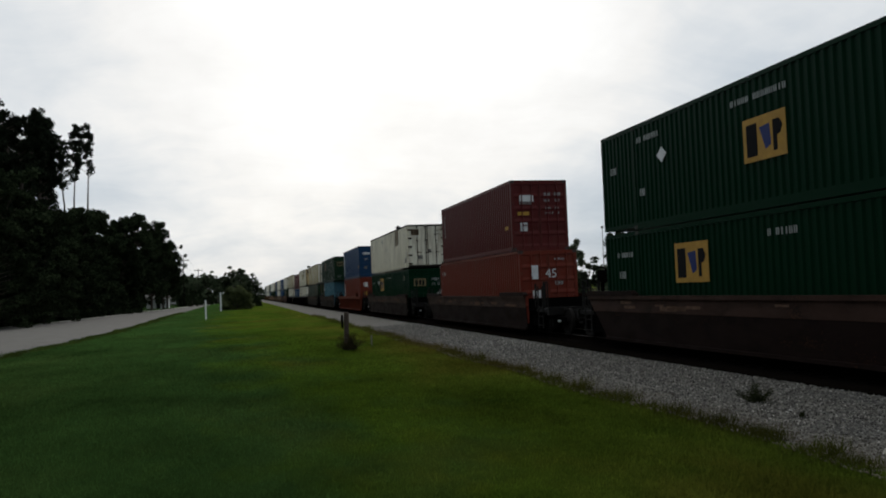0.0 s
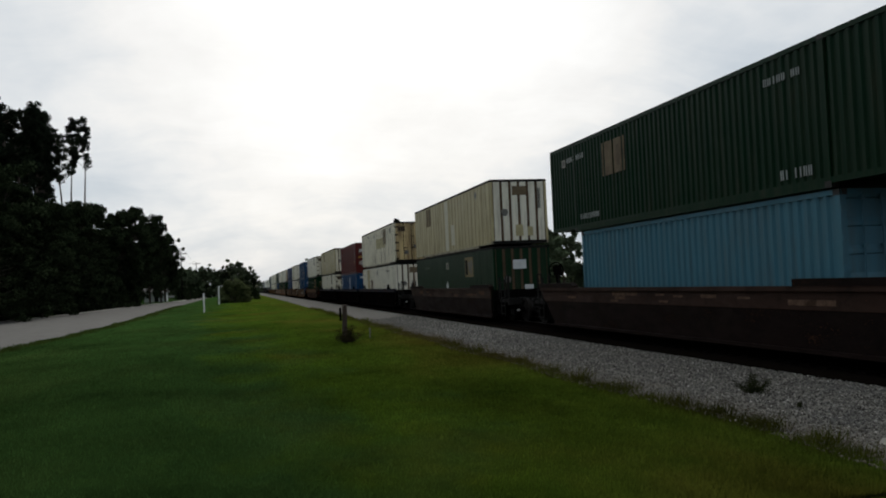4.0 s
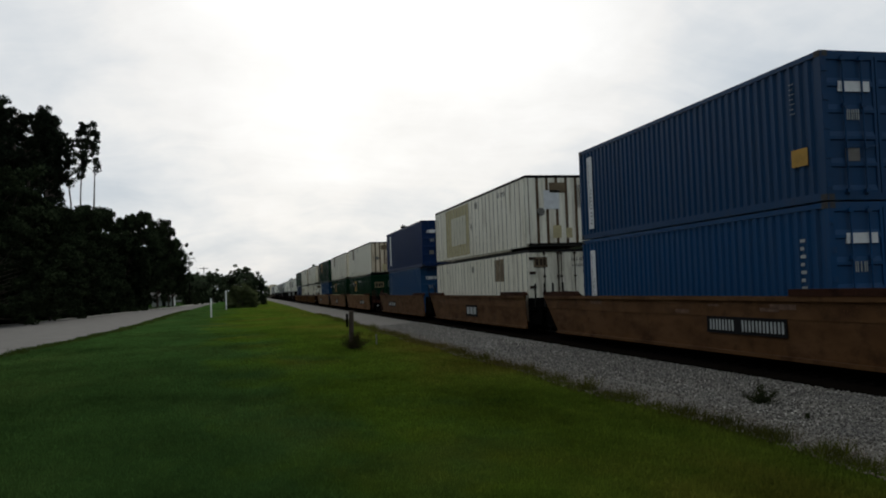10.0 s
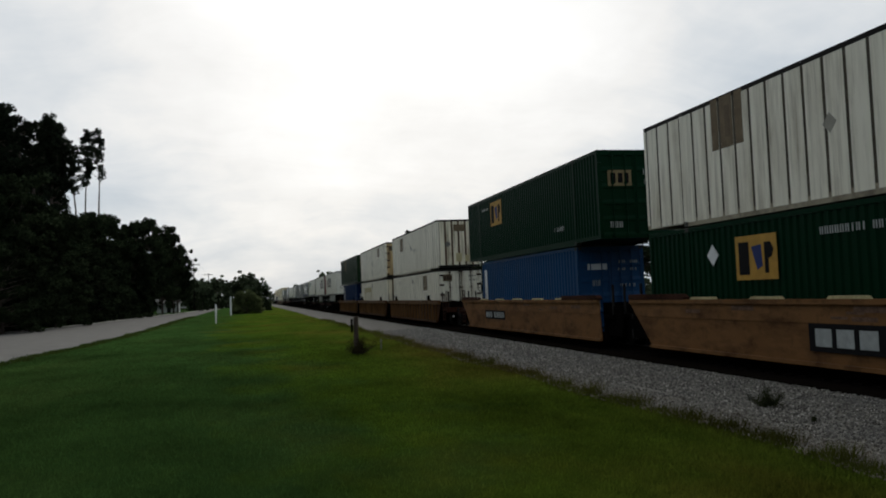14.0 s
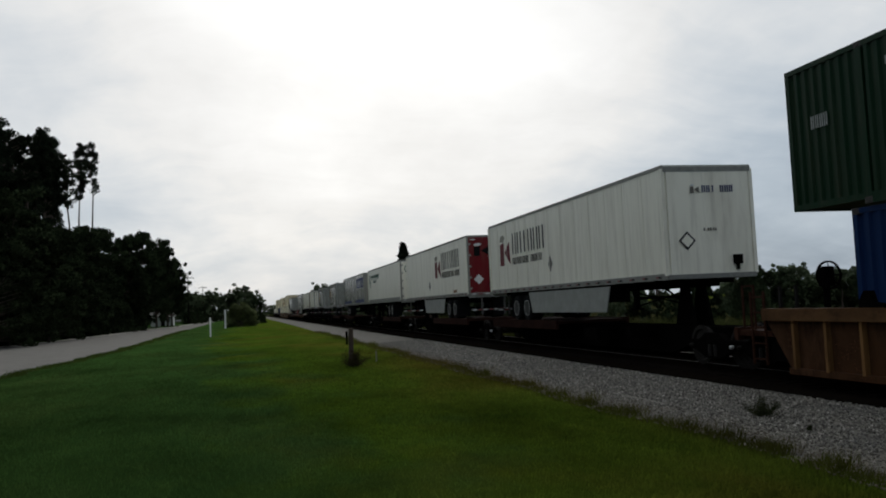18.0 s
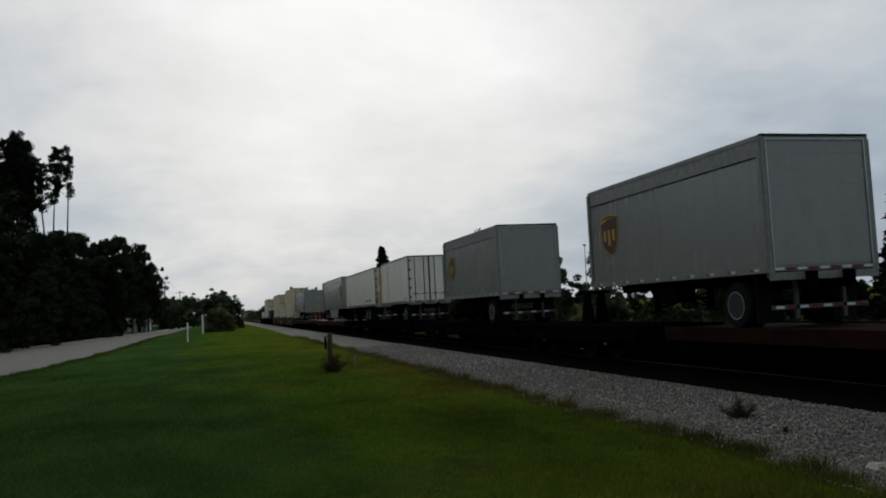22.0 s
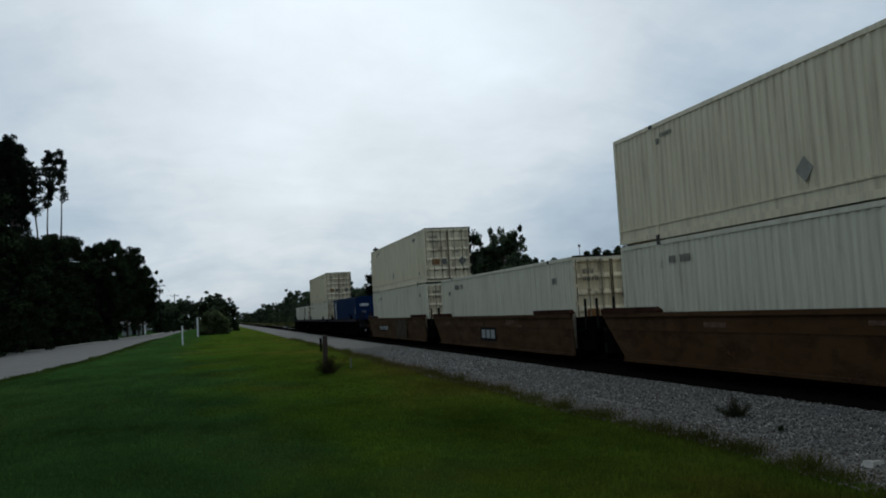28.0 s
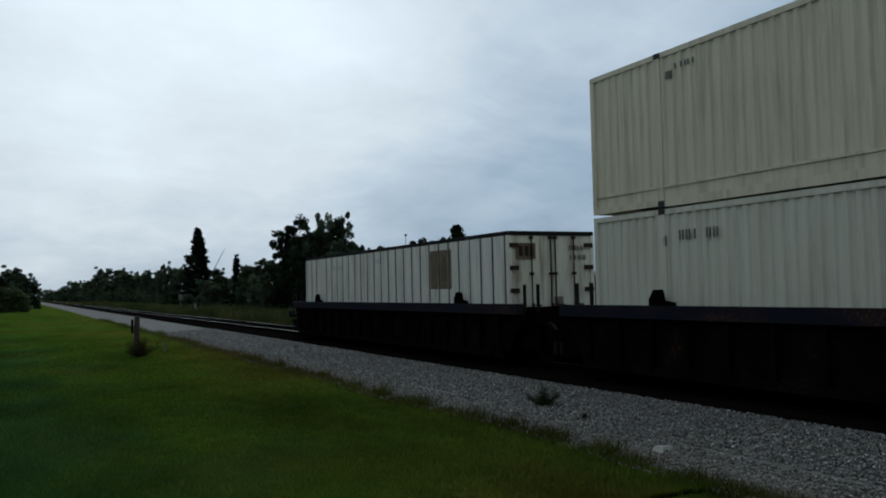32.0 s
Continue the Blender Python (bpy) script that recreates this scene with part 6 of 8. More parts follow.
def car_logo(car, y, kind):
    """A dark panel on bolts, standing just off the side sheet, with pale plain bars."""
    x = -1.52 - 0.006
    if kind == "panel":
        p = part("emblem", flat_side(x, y - 1.02, y + 1.02, 0.70, 1.24), M_INK, car, "dark panel with pale block strokes")
        for k in (-0.60, 0.0, 0.60):
            part("stroke", boxes((x - 0.009, x - 0.005, y + k - 0.23, y + k + 0.23, 0.80, 1.14)), M_DULLWHITE, p)
    else:
        p = part("number_panel", flat_side(x, y - 1.5, y + 1.5, 0.86, 1.24), M_INK, car)
        g = Geo()
        for i in range(11):
            if i != 6:
                a = y - 1.40 + i * 0.257
                g.box(x - 0.009, x - 0.005, a, a + 0.07, 0.93, 1.17)
                g.box(x - 0.009, x - 0.005, a + 0.125, a + 0.195, 0.93, 1.17)
        letter_part(g, M_DULLWHITE, p)


def flat_car(q, label, colour, hitches=()):
    """A long flat with a plank deck over a steel side sill."""
    paint = PAINT[colour]
    car = rolling("flat_car", label, "railcar", q, 0.0, "trailer flatcars")
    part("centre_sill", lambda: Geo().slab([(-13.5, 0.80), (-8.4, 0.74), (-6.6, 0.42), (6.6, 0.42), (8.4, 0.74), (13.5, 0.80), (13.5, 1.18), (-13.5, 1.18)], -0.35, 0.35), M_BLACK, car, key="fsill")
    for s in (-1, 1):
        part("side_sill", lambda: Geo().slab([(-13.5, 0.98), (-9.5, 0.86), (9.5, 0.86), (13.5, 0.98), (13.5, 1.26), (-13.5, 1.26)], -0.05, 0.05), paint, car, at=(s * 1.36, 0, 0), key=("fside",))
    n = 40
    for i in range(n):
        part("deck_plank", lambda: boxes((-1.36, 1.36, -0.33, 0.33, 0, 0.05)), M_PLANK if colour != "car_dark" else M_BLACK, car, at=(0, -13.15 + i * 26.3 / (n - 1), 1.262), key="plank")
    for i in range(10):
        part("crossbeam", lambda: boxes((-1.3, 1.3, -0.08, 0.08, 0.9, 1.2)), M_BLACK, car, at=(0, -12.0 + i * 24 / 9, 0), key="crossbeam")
    for s in (-1, 1):
        truck(car, s * 10.2)
        coupler(car, s * 13.9, s)
    for i in range(19):
        part("stake_pocket", lambda: boxes((-0.05, 0.0, -0.09, 0.09, 0.98, 1.25)), paint if i % 3 else M_BLACK, car, at=(-1.41, -12.6 + i * 1.4, 0), key="pocket")
    part("rub_rail", lambda: boxes((-1.475, -1.455, -13.4, 13.4, 1.22, 1.275)), M_SCUFF if colour != "car_dark" else M_BLACK, car, key="rubrail")
    for y, up in hitches:
        h = part("hitch", lambda: Geo().slab([(-0.5, 0), (0.5, 0), (0.15, 0.95), (-0.15, 0.95)], -0.35, -0.25).slab([(-0.5, 0), (0.5, 0), (0.15, 0.95), (-0.15, 0.95)], 0.25, 0.35).box(-0.45, 0.45, -0.3, 0.3, 0.93, 1.03), M_RED if up == "red" else M_BLACK, car, at=(0, y, 1.31), key=("hitch",))
        if up == "down":
            h.rotation_euler, h.location = (math.radians(-62), 0, 0), (0, y, 1.36)
    return car


def spine_car(units, label):
    """units: (middle, which end the trailer's wheels stand at: -1 near, 1 far)."""
    mid = (units[0][0] + units[-1][0]) / 2
    car = rolling("spine_car", label, "railcar", mid, 0.0, "trailer flatcars")
    for i, (u, e) in enumerate(units):
        y = u - mid
        part("spine_beam", lambda: Geo().slab([(-9.3, 0.80), (-7.6, 0.76), (-6.4, 0.45), (6.4, 0.45), (7.6, 0.76), (9.3, 0.80), (9.3, 1.2), (-9.3, 1.2)], -0.4, 0.4), M_BLACK, car, at=(0, y, 0), key="spine")
        part("wheel_platform", lambda: boxes((-1.35, 1.35, -3.9, 3.9, 1.2, 1.3), (-1.4, -1.3, -3.9, 3.9, 1.02, 1.34), (1.3, 1.4, -3.9, 3.9, 1.02, 1.34)), PAINT["platform"], car, at=(0, y + e * 3.9, 0), key="wplat")
        part("cross_arm", lambda: boxes((-1.3, 1.3, -0.15, 0.15, 0.9, 1.2)), M_BLACK, car, at=(0, y - e * 5.5, 0), key="arm")
        part("hitch", lambda: Geo().slab([(-0.5, 0), (0.5, 0), (0.15, 1.12), (-0.15, 1.12)], -0.3, -0.2).slab([(-0.5, 0), (0.5, 0), (0.15, 1.12), (-0.15, 1.12)], 0.2, 0.3).box(-0.45, 0.45, -0.3, 0.3, 1.1, 1.2), M_BLACK, car, at=(0, y - e * 7.0, 1.2), key="shitch")
        part("side_box", lambda: boxes((-1.2, -0.4, -0.5, 0.5, 0.75, 1.1)), M_BLACK, car, at=(0, y - e * 2.5, 0), key="sidebox")
        nxt = units[i + 1][0] - mid if i + 1 < len(units) else y + 19.6
        truck(car, (y + nxt) / 2)
        if i == 0:
            truck(car, y - 9.6)
            coupler(car, y - 11.0, -1)
    return car


# ---- trailers


def road_wheel(parent, x, y, z):
    t = part("tyre", lambda: Geo().lathe(0, 0, 0, [(-0.27, 0.30), (-0.27, 0.46), (-0.22, 0.50), (-0.02, 0.50), (0.0, 0.42), (0.02, 0.50), (0.22, 0.50), (0.27, 0.46), (0.27, 0.30)], 24), M_TYRE, parent, at=(x, y, z), key="tyre")
    part("rim", lambda: Geo().lathe(0, 0, 0, [(-0.275, 0.29), (-0.25, 0.30), (-0.16, 0.24), (-0.14, 0.12), (-0.24, 0.10), (-0.25, 0.04), (0.0, 0.03)], 20), M_RIM, t, key="rim")
    # pale ring drawn for the crescent of light along the rim
    part("rim_lip", lambda: Geo().lathe(0, 0, 0, [(-0.270, 0.282), (-0.279, 0.284), (-0.281, 0.300), (-0.270, 0.302)], 20, False), M_LIP, t, key="rimlip") if x < 0 else None


def trailer(q, L, colour, label, near="nose", style="smooth", skirt=None, marks=(), end_marks=(), wheels_near=None, top=5.38, floor=2.46, seams=12, seed=3, roll_door=False, door_paint=None, band=0.0):
    """A road trailer riding on its wheels and the car's hitch. near: which end faces back down the line, nose or doors."""
    rng = random.Random(seed)
    paint = PAINT[colour]
    hl, hw = L / 2, 1.3
    deck = 1.30
    t = rolling("road_trailer", label, "trailer", q, 0.0, "trailers on the flatcars")
    e = 1 if near == "nose" else -1  # where the wheels are: far for a near nose
    part("body", boxes((-hw + 0.012, hw - 0.012, -hl + 0.02, hl - 0.02, floor + 0.1, top - 0.06)), paint, t)
    part("bottom_rail", boxes((-hw - 0.012, -hw + 0.03, -hl, hl, floor, floor + 0.16 + band), (hw - 0.03, hw + 0.012, -hl, hl, floor, floor + 0.16 + band), (-hw + 0.03, hw - 0.03, -hl, hl, floor + 0.02, floor + 0.12)), M_ROD, t)
    part("top_rail", boxes((-hw - 0.01, -hw + 0.04, -hl, hl, top - 0.09, top - 0.01), (hw - 0.04, hw + 0.01, -hl, hl, top - 0.09, top - 0.01)), M_ROD, t)
    part("roof", Geo().slab([(-hl, top - 0.07), (hl, top - 0.07), (hl, top), (hl - 0.1, top + 0.012), (-hl + 0.1, top + 0.012), (-hl, top)], -hw + 0.02, hw - 0.02), M_ROOF, t)
    for s in (-1, 1):
        for y in (-hl + 0.04, hl - 0.04):
            part("corner_post", boxes((s * hw - 0.05, s * hw + 0.05, y - 0.05, y + 0.05, floor + 0.1, top - 0.1)), M_ROD if colour == "trailer_grey" else paint, t)
    if seams:
        for i in range(1, seams):
            y = -hl + L * i / seams
            part("side_seam", lambda: boxes((-0.008, 0.004, -0.02, 0.02, floor + 0.16, top - 0.09)), paint, t, at=(-hw + 0.006, y, 0), key=("seam", floor, top))
    n = int(L / 0.8)
    for i in range(n):
        y = -hl + 0.5 + i * (L - 1.0) / (n - 1)
        part("reflector", lambda: boxes((-0.004, 0.0, -0.17, 0.0, 0.045, 0.095)), M_INK if colour != "trailer_grey" or L > 12 else M_WHITE, t, at=(-hw - 0.013, y, floor + band * 1.25), key="reflA")
        part("reflector", lambda: boxes((-0.004, 0.0, 0.0, 0.15, 0.05, 0.09)), M_REDREF if band == 0.0 else M_WHITE, t, at=(-hw - 0.013, y, floor + band * 1.25), key="reflB")
    # running gear
    b = part("bogie", boxes((-0.5, -0.4, -1.6, 1.6, floor - 0.35, floor), (0.4, 0.5, -1.6, 1.6, floor - 0.35, floor), (-0.9, 0.9, -0.72, -0.58, deck + 0.42, deck + 0.58), (-0.9, 0.9, 0.58, 0.72, deck + 0.42, deck + 0.58)), M_BLACK, t)
    wy = (hl - 3.6 if L > 12 else hl - 1.3) if wheels_near is None else wheels_near
    b.location = (0, e * wy, 0)
    for a in ((-0.65, 0.65) if L > 12 else (0.0,)):
        for s in (-1, 1):
            w = part("wheel", lambda: Geo().tube((-0.1, 0, 0), (0.1, 0, 0), 0.12, 10), M_STEEL, t, at=(s * 0.97, e * wy + a, deck + 0.512), key="hub")
            road_wheel(w, -0.02, 0, 0) if s < 0 else road_wheel(w, 0.02, 0, 0)
    for s in (-1, 1):
        part("landing_leg", boxes((s * 0.8 - 0.07, s * 0.8 + 0.07, -0.07, 0.07, floor - 0.75, floor), (s * 0.8 - 0.14, s * 0.8 + 0.14, -0.14, 0.14, floor - 0.8, floor - 0.75)), M_BLACK, t).location = (0, -e * (hl - 2.9), 0)
    part("leg_brace", boxes((-0.8, 0.8, -0.03, 0.03, floor - 0.5, floor - 0.42)), M_BLACK, t).location = (0, -e * (hl - 2.9), 0)
    part("fifth_wheel_plate", boxes((-0.5, 0.5, -0.5, 0.5, floor - 0.1, floor + 0.02), (-0.45, 0.45, -0.3, 0.3, floor - 0.2, floor - 0.1)), M_BLACK, t).location = (0, -e * (hl - 1.1), 0)
    part("underframe", boxes((-0.55, -0.42, -hl + 0.6, hl - 0.4, floor - 0.22, floor), (0.42, 0.55, -hl + 0.6, hl - 0.4, floor - 0.22, floor), *[(-1.2, 1.2, k - 0.05, k + 0.05, floor - 0.12, floor) for k in [-hl + 1.0 + j * 1.2 for j in range(int((L - 1.6) / 1.2))]]), M_BLACK, t)
    for s in (-1, 1):
        part("mud_flap", boxes((-0.31, 0.31, -0.015, 0.015, deck + 0.12, floor - 0.12), (-0.33, 0.33, -0.03, 0.03, floor - 0.14, floor)), M_TYRE, t).location = (s * 0.93, e * (wy + (1.35 if L > 12 else 0.7)), 0)
    part("tool_box", boxes((-1.15, -0.6, -0.45, 0.45, floor - 0.55, floor - 0.02)), M_BLACK, t).location = (0, -e * (hl - 4.2), 0) if L > 12 else (0, -e * (hl - 4.0), 0)
    # hind guard
    gd = part("rear_guard", boxes((-1.15, 1.15, -0.04, 0.04, deck + 0.40, deck + 0.49), (-0.62, -0.54, -0.04, 0.04, deck + 0.2, floor), (0.54, 0.62, -0.04, 0.04, deck + 0.2, floor)), M_GUARD, t)
    gd.location = (0, e * (hl - 0.2), 0)
    for k in range(8):
        part("reflector", lambda: boxes((-0.10, 0.10, -0.048, -0.04, -0.025, 0.025)), M_REDREF if k % 2 else M_WHITE, gd, at=(-1.0 + k * 0.286, 0, deck + 0.445), key=("gref", k % 2))
    part("rear_sill", boxes((-hw + 0.02, hw - 0.02, -0.06, 0.06, floor - 0.10, floor + 0.0)), M_SKIRT if colour == "trailer_white" else M_GUARD, t).location = (0, e * (hl - 0.08), 0)
    for s in (-1, 1):
        part("leg_strut", Geo().tube((s * 0.8, 0, floor - 0.7), (s * 0.5, 0.9, floor - 0.1), 0.03, 6).tube((s * 0.8, 0, floor - 0.3), (-s * 0.8, 0, floor - 0.7), 0.025, 6), M_BLACK, t).location = (0, -e * (hl - 2.9), 0)
    if skirt:
        y0, y1, z0, z1 = skirt
        part("side_skirt", Geo().slab([(y0 + 0.35, z0), (y1 - 0.35, z0), (y1, z1), (y0, z1)], -hw + 0.02, -hw + 0.05), M_SKIRT, t, "pale flat side skirt")
    # near end
    y = -hl
    if near == "nose":
        part("nose_panel", boxes((-hw + 0.1, hw - 0.1, y - 0.012, y + 0.03, floor + 0.12, top - 0.18)), paint, t)
        for z0, z1 in ((top - 0.18, top - 0.05), (floor, floor + 0.12)):
            part("nose_trim", boxes((-hw + 0.02, hw - 0.02, y - 0.02, y + 0.03, z0, z1)), M_ROD, t)
        part("air_connector", boxes((0.62, 0.86, y - 0.1, y - 0.01, floor + 0.35, floor + 0.6), (0.7, 0.78, y - 0.06, y - 0.01, floor + 0.2, floor + 0.4)), M_BLACK, t)
    elif roll_door:
        d = part("rolling_door", boxes((-hw + 0.12, hw - 0.12, y + 0.01, y + 0.03, floor + 0.15, floor + 0.15 + 8 * 0.33)), paint, t, "pale rolling door of wide slats")
        for i in range(8):
            part("slat", lambda: boxes((-hw + 0.12, hw - 0.12, -0.004, 0.009, 0.0, 0.3275)), paint, d, at=(0, y, floor + 0.15 + i * 0.33), key="slat")
        part("door_frame", boxes((-hw - 0.01, -hw + 0.12, y - 0.02, y + 0.03, floor, top - 0.02), (hw - 0.12, hw + 0.01, y - 0.02, y + 0.03, floor, top - 0.02), (-hw + 0.12, hw - 0.12, y - 0.02, y + 0.03, floor + 0.15 + 8 * 0.33, top - 0.03)), M_ROD, t)
        part("frame_edge", boxes((-hw + 0.085, -hw + 0.12, y - 0.034, y - 0.018, floor + 0.1, top - 0.06), (hw - 0.12, hw - 0.085, y - 0.034, y - 0.018, floor + 0.1, top - 0.06), (-hw + 0.12, hw - 0.12, y - 0.034, y - 0.018, top - 0.11, top - 0.075)), M_ALU, t)
        part("sill_plate", boxes((-hw, hw, y - 0.04, y + 0.03, floor - 0.16, floor)), M_ROD, t)
        part("header_strip", boxes((-hw, hw, y - 0.03, y + 0.05, top - 0.03, top + 0.015)), M_BLACK, t)
        for i in range(9):
            part("reflector", lambda: boxes((-0.11, 0.11, -0.006, 0.0, -0.025, 0.025)), M_REDREF if i % 2 else M_WHITE, t, at=(-1.08 + i * 0.27, y - 0.02, floor + 0.07), key=("rref", i % 2))
    else:
        dp = PAINT[door_paint] if door_paint else paint
        for s in (-1, 1):
            x0, x1 = (-hw + 0.09, -0.012) if s < 0 else (0.012, hw - 0.09)
            d = part("door", boxes((x0, x1, y - 0.02, y + 0.03, floor + 0.14, top - 0.1)), dp, t)
            for xx in ((x0 + x1) / 2 - 0.28, (x0 + x1) / 2 + 0.28) if style == "ribs" else ((x0 if s > 0 else x1) + s * 0.12,):
                r = part("lock_rod", lambda: Geo().tube((0, 0, floor + 0.1), (0, 0, top - 0.12), 0.024, 6), M_ROD if door_paint == "red" else M_HINGE, d, at=(xx, y - 0.05, 0), key=("trod", floor, top))
                part("door_handle", lambda: boxes((-0.2, 0.2, -0.03, 0.0, -0.02, 0.02)), M_STEEL, r, at=(0, 0, floor + 0.55), key="thandle")
            for i in range(5):
                part("hinge", lambda: boxes((-0.09, 0.09, -0.02, 0.02, -0.05, 0.05)), M_HINGE if style == "ribs" else M_ROD, d, at=(s * (hw - 0.1), y - 0.03, floor + 0.35 + i * 0.55), key="thinge")
        if not door_paint:
            part("door_gasket", boxes((-0.05, 0.05, y - 0.026, y - 0.02, floor + 0.14, top - 0.1)), M_HINGE, t)
        part("door_frame", boxes((-hw - 0.01, -hw + 0.09, y - 0.03, y + 0.03, floor, top - 0.02), (hw - 0.09, hw + 0.01, y - 0.03, y + 0.03, floor, top - 0.02), (-hw + 0.09, hw - 0.09, y - 0.03, y + 0.03, top - 0.1, top), (-hw + 0.09, hw - 0.09, y - 0.03, y + 0.03, floor, floor + 0.14)), M_ROD, t)
        for i in range(7):
            part("reflector", lambda: boxes((-0.11, 0.11, -0.006, 0.0, -0.025, 0.025)), M_REDREF if i % 2 else M_WHITE, t, at=(-1.05 + i * 0.35, y - 0.03, floor + 0.07), key=("rref", i % 2))
    for kind, x0, x1, z0, z1 in end_marks:
        z0, z1 = z0 + floor, z1 + floor
        yy = y - 0.03
        w, h = x1 - x0, z1 - z0
        if kind in ("txt", "dark_txt", "navy_txt"):
            letter_part(strokes(yy, x0, x1, z0, z1, max(3, int(w / 0.12)), rng, False), {"txt": M_WHITE, "dark_txt": M_GREY, "navy_txt": M_NAVYINK}[kind], t)
        elif kind == "diamond":
            part("placard", Geo().add([(x0, yy, (z0 + z1) / 2), ((x0 + x1) / 2, yy, z0), (x1, yy, (z0 + z1) / 2), ((x0 + x1) / 2, yy, z1)], [(0, 1, 2, 3)]), M_WHITE if near != "nose" else M_SOFTINK, t)
            if near == "nose":
                xm, zm, k = (x0 + x1) / 2, (z0 + z1) / 2, 0.36
                part("placard_field", Geo().add([(xm - k * w, yy - 0.004, zm), (xm, yy - 0.004, zm - k * h), (xm + k * w, yy - 0.004, zm), (xm, yy - 0.004, zm + k * h)], [(0, 1, 2, 3)]), paint, t)
        elif kind == "ring":
            g = Geo().lathe(0, 0, 0, [(-0.004, h * 0.40), (-0.004, h * 0.5), (0.004, h * 0.5), (0.004, h * 0.40)], 24)
            r = part("ring_emblem", g, M_GREENINK, t)
            part("ring_field", Geo().lathe(0, 0, 0, [(-0.007, 0.01), (-0.007, h * 0.41), (0.0, h * 0.41), (0.0, 0.01)], 24), PAINT[colour], r)
            r.location, r.rotation_euler = ((x0 + x1) / 2, yy, (z0 + z1) / 2), (0, 0, math.pi / 2)
            part("stroke", boxes(*[(-0.011, -0.007, k - 0.022, k + 0.022, -h * 0.28, h * 0.28) for k in (-0.15, 0.0, 0.15)]), M_GREENINK, r)
        elif kind == "emblem":
            emblem_mark(t, x0, x1, z0, z1, yy, False)
        else:
            part("decal", boxes((x0, x1, yy - 0.004, yy + 0.004, z0, z1)), {"white": M_WHITE, "ink": M_INK, "yellow": M_YELLOW, "green": M_GREENINK, "navy": M_NAVYINK, "red": M_REDINK, "grey": M_GREY}[kind], t)
    x = -hw + 0.004
    for kind, y0, y1, z0, z1 in marks:
        z0, z1 = z0 + floor, z1 + floor
        w, h = y1 - y0, z1 - z0
        if kind == "emblem":
            emblem_mark(t, y0, y1, z0, z1, x, True)
        elif kind == "diamond":
            ym, zm = (y0 + y1) / 2, (z0 + z1) / 2
            part("placard", Geo().slab([(y0, zm), (ym, z0), (y1, zm), (ym, z1)], x - 0.005, x), M_GREY, t)
        elif kind == "word":  # a large company word as tall plain bars, two a sign
            n = 6
            s = w / n
            for i in range(n):
                a = y0 + i * s + 0.1 * s
                if i == 3:
                    part("stroke", boxes((x - 0.006, x, a + 0.28 * s, a + 0.50 * s, z0, z1)), M_SOFTINK, t)
                    continue
                part("stroke", boxes((x - 0.006, x, a, a + 0.20 * s, z0, z1)), M_SOFTINK, t)
                part("stroke", boxes((x - 0.006, x, a + 0.58 * s, a + 0.76 * s, z0, z1)), M_SOFTINK, t)
        elif kind in ("small", "small_green"):
            letter_part(strokes(x - 0.004, y0, y1, z0, z1, max(6, int(w / 0.17)), rng), M_GREY if kind == "small" else M_GREENINK, t)
        elif kind == "rule":
            part("rule", flat_side(x, y0, y1, z0, z1), M_GREENINK, t)
        elif kind == "ring":
            ym, zm = (y0 + y1) / 2, (z0 + z1) / 2
            r = part("ring_emblem", Geo().lathe(0, 0, 0, [(-0.006, h * 0.42), (-0.006, h * 0.5), (0.002, h * 0.5), (0.002, h * 0.42)], 28), M_GREENINK, t, at=(x, ym, zm))
            part("ring_field", Geo().lathe(0, 0, 0, [(-0.010, 0.01), (-0.010, h * 0.43), (0.0, h * 0.43), (0.0, 0.01)], 28), PAINT[colour], r)
            part("stroke", boxes(*[(-0.014, -0.010, k - 0.04, k + 0.04, -h * 0.3, h * 0.3) for k in (-0.25, 0.0, 0.25)]), M_GREENINK, r)
        elif kind == "band":
            p = part("band", Geo().slab([(y0, z0), (y1 - 0.15, z0), (y1, z1), (y0, z1)], x - 0.006, x), M_NAVYINK, t, "navy band with white block strokes")
            for i in range(7):
                a = y1 - 0.45 - i * 0.40
                part("stroke", Geo().slab([(a - 0.26, z0 + 0.12 * h), (a - 0.10, z0 + 0.12 * h), (a + 0.04, z1 - 0.2 * h), (a - 0.12, z1 - 0.2 * h)], x - 0.010, x - 0.006), M_WHITE, p)
            for i in range(7):
                a = y1 - 3.4 - i * 0.33
                if a > y0 + 0.3:
                    for k in (-0.22, -0.06):
                        part("stroke", Geo().slab([(a + k - 0.07, z0 + 0.15 * h), (a + k - 0.025, z0 + 0.15 * h), (a + k + 0.07, z1 - 0.2 * h), (a + k + 0.025, z1 - 0.2 * h)], x - 0.010, x - 0.006), M_DULLWHITE, p)
        elif kind == "stripe":
            part("stripe", flat_side(x, y0, y1, z0, z1), M_NAVYINK, t)
        elif kind == "shield":
            ym = (y0 + y1) / 2
            pts = [(ym, z0), (y1 - 0.10 * w, z0 + 0.2 * h), (y1, z0 + 0.45 * h), (y1, z1 - 0.06 * h), (ym, z1), (y0, z1 - 0.06 * h), (y0, z0 + 0.45 * h), (y0 + 0.10 * w, z0 + 0.2 * h)]
            gold = part("shield_rim", Geo().slab(pts, x - 0.006, x), M_GOLD, t, "gold-rimmed brown shield emblem")
            inner = [(ym + (a - ym) * 0.93, z0 + 0.035 * h + (b - z0) * 0.93) for a, b in pts]
            part("shield_field", Geo().slab(inner, x - 0.010, x - 0.006), M_BROWNINK, gold)
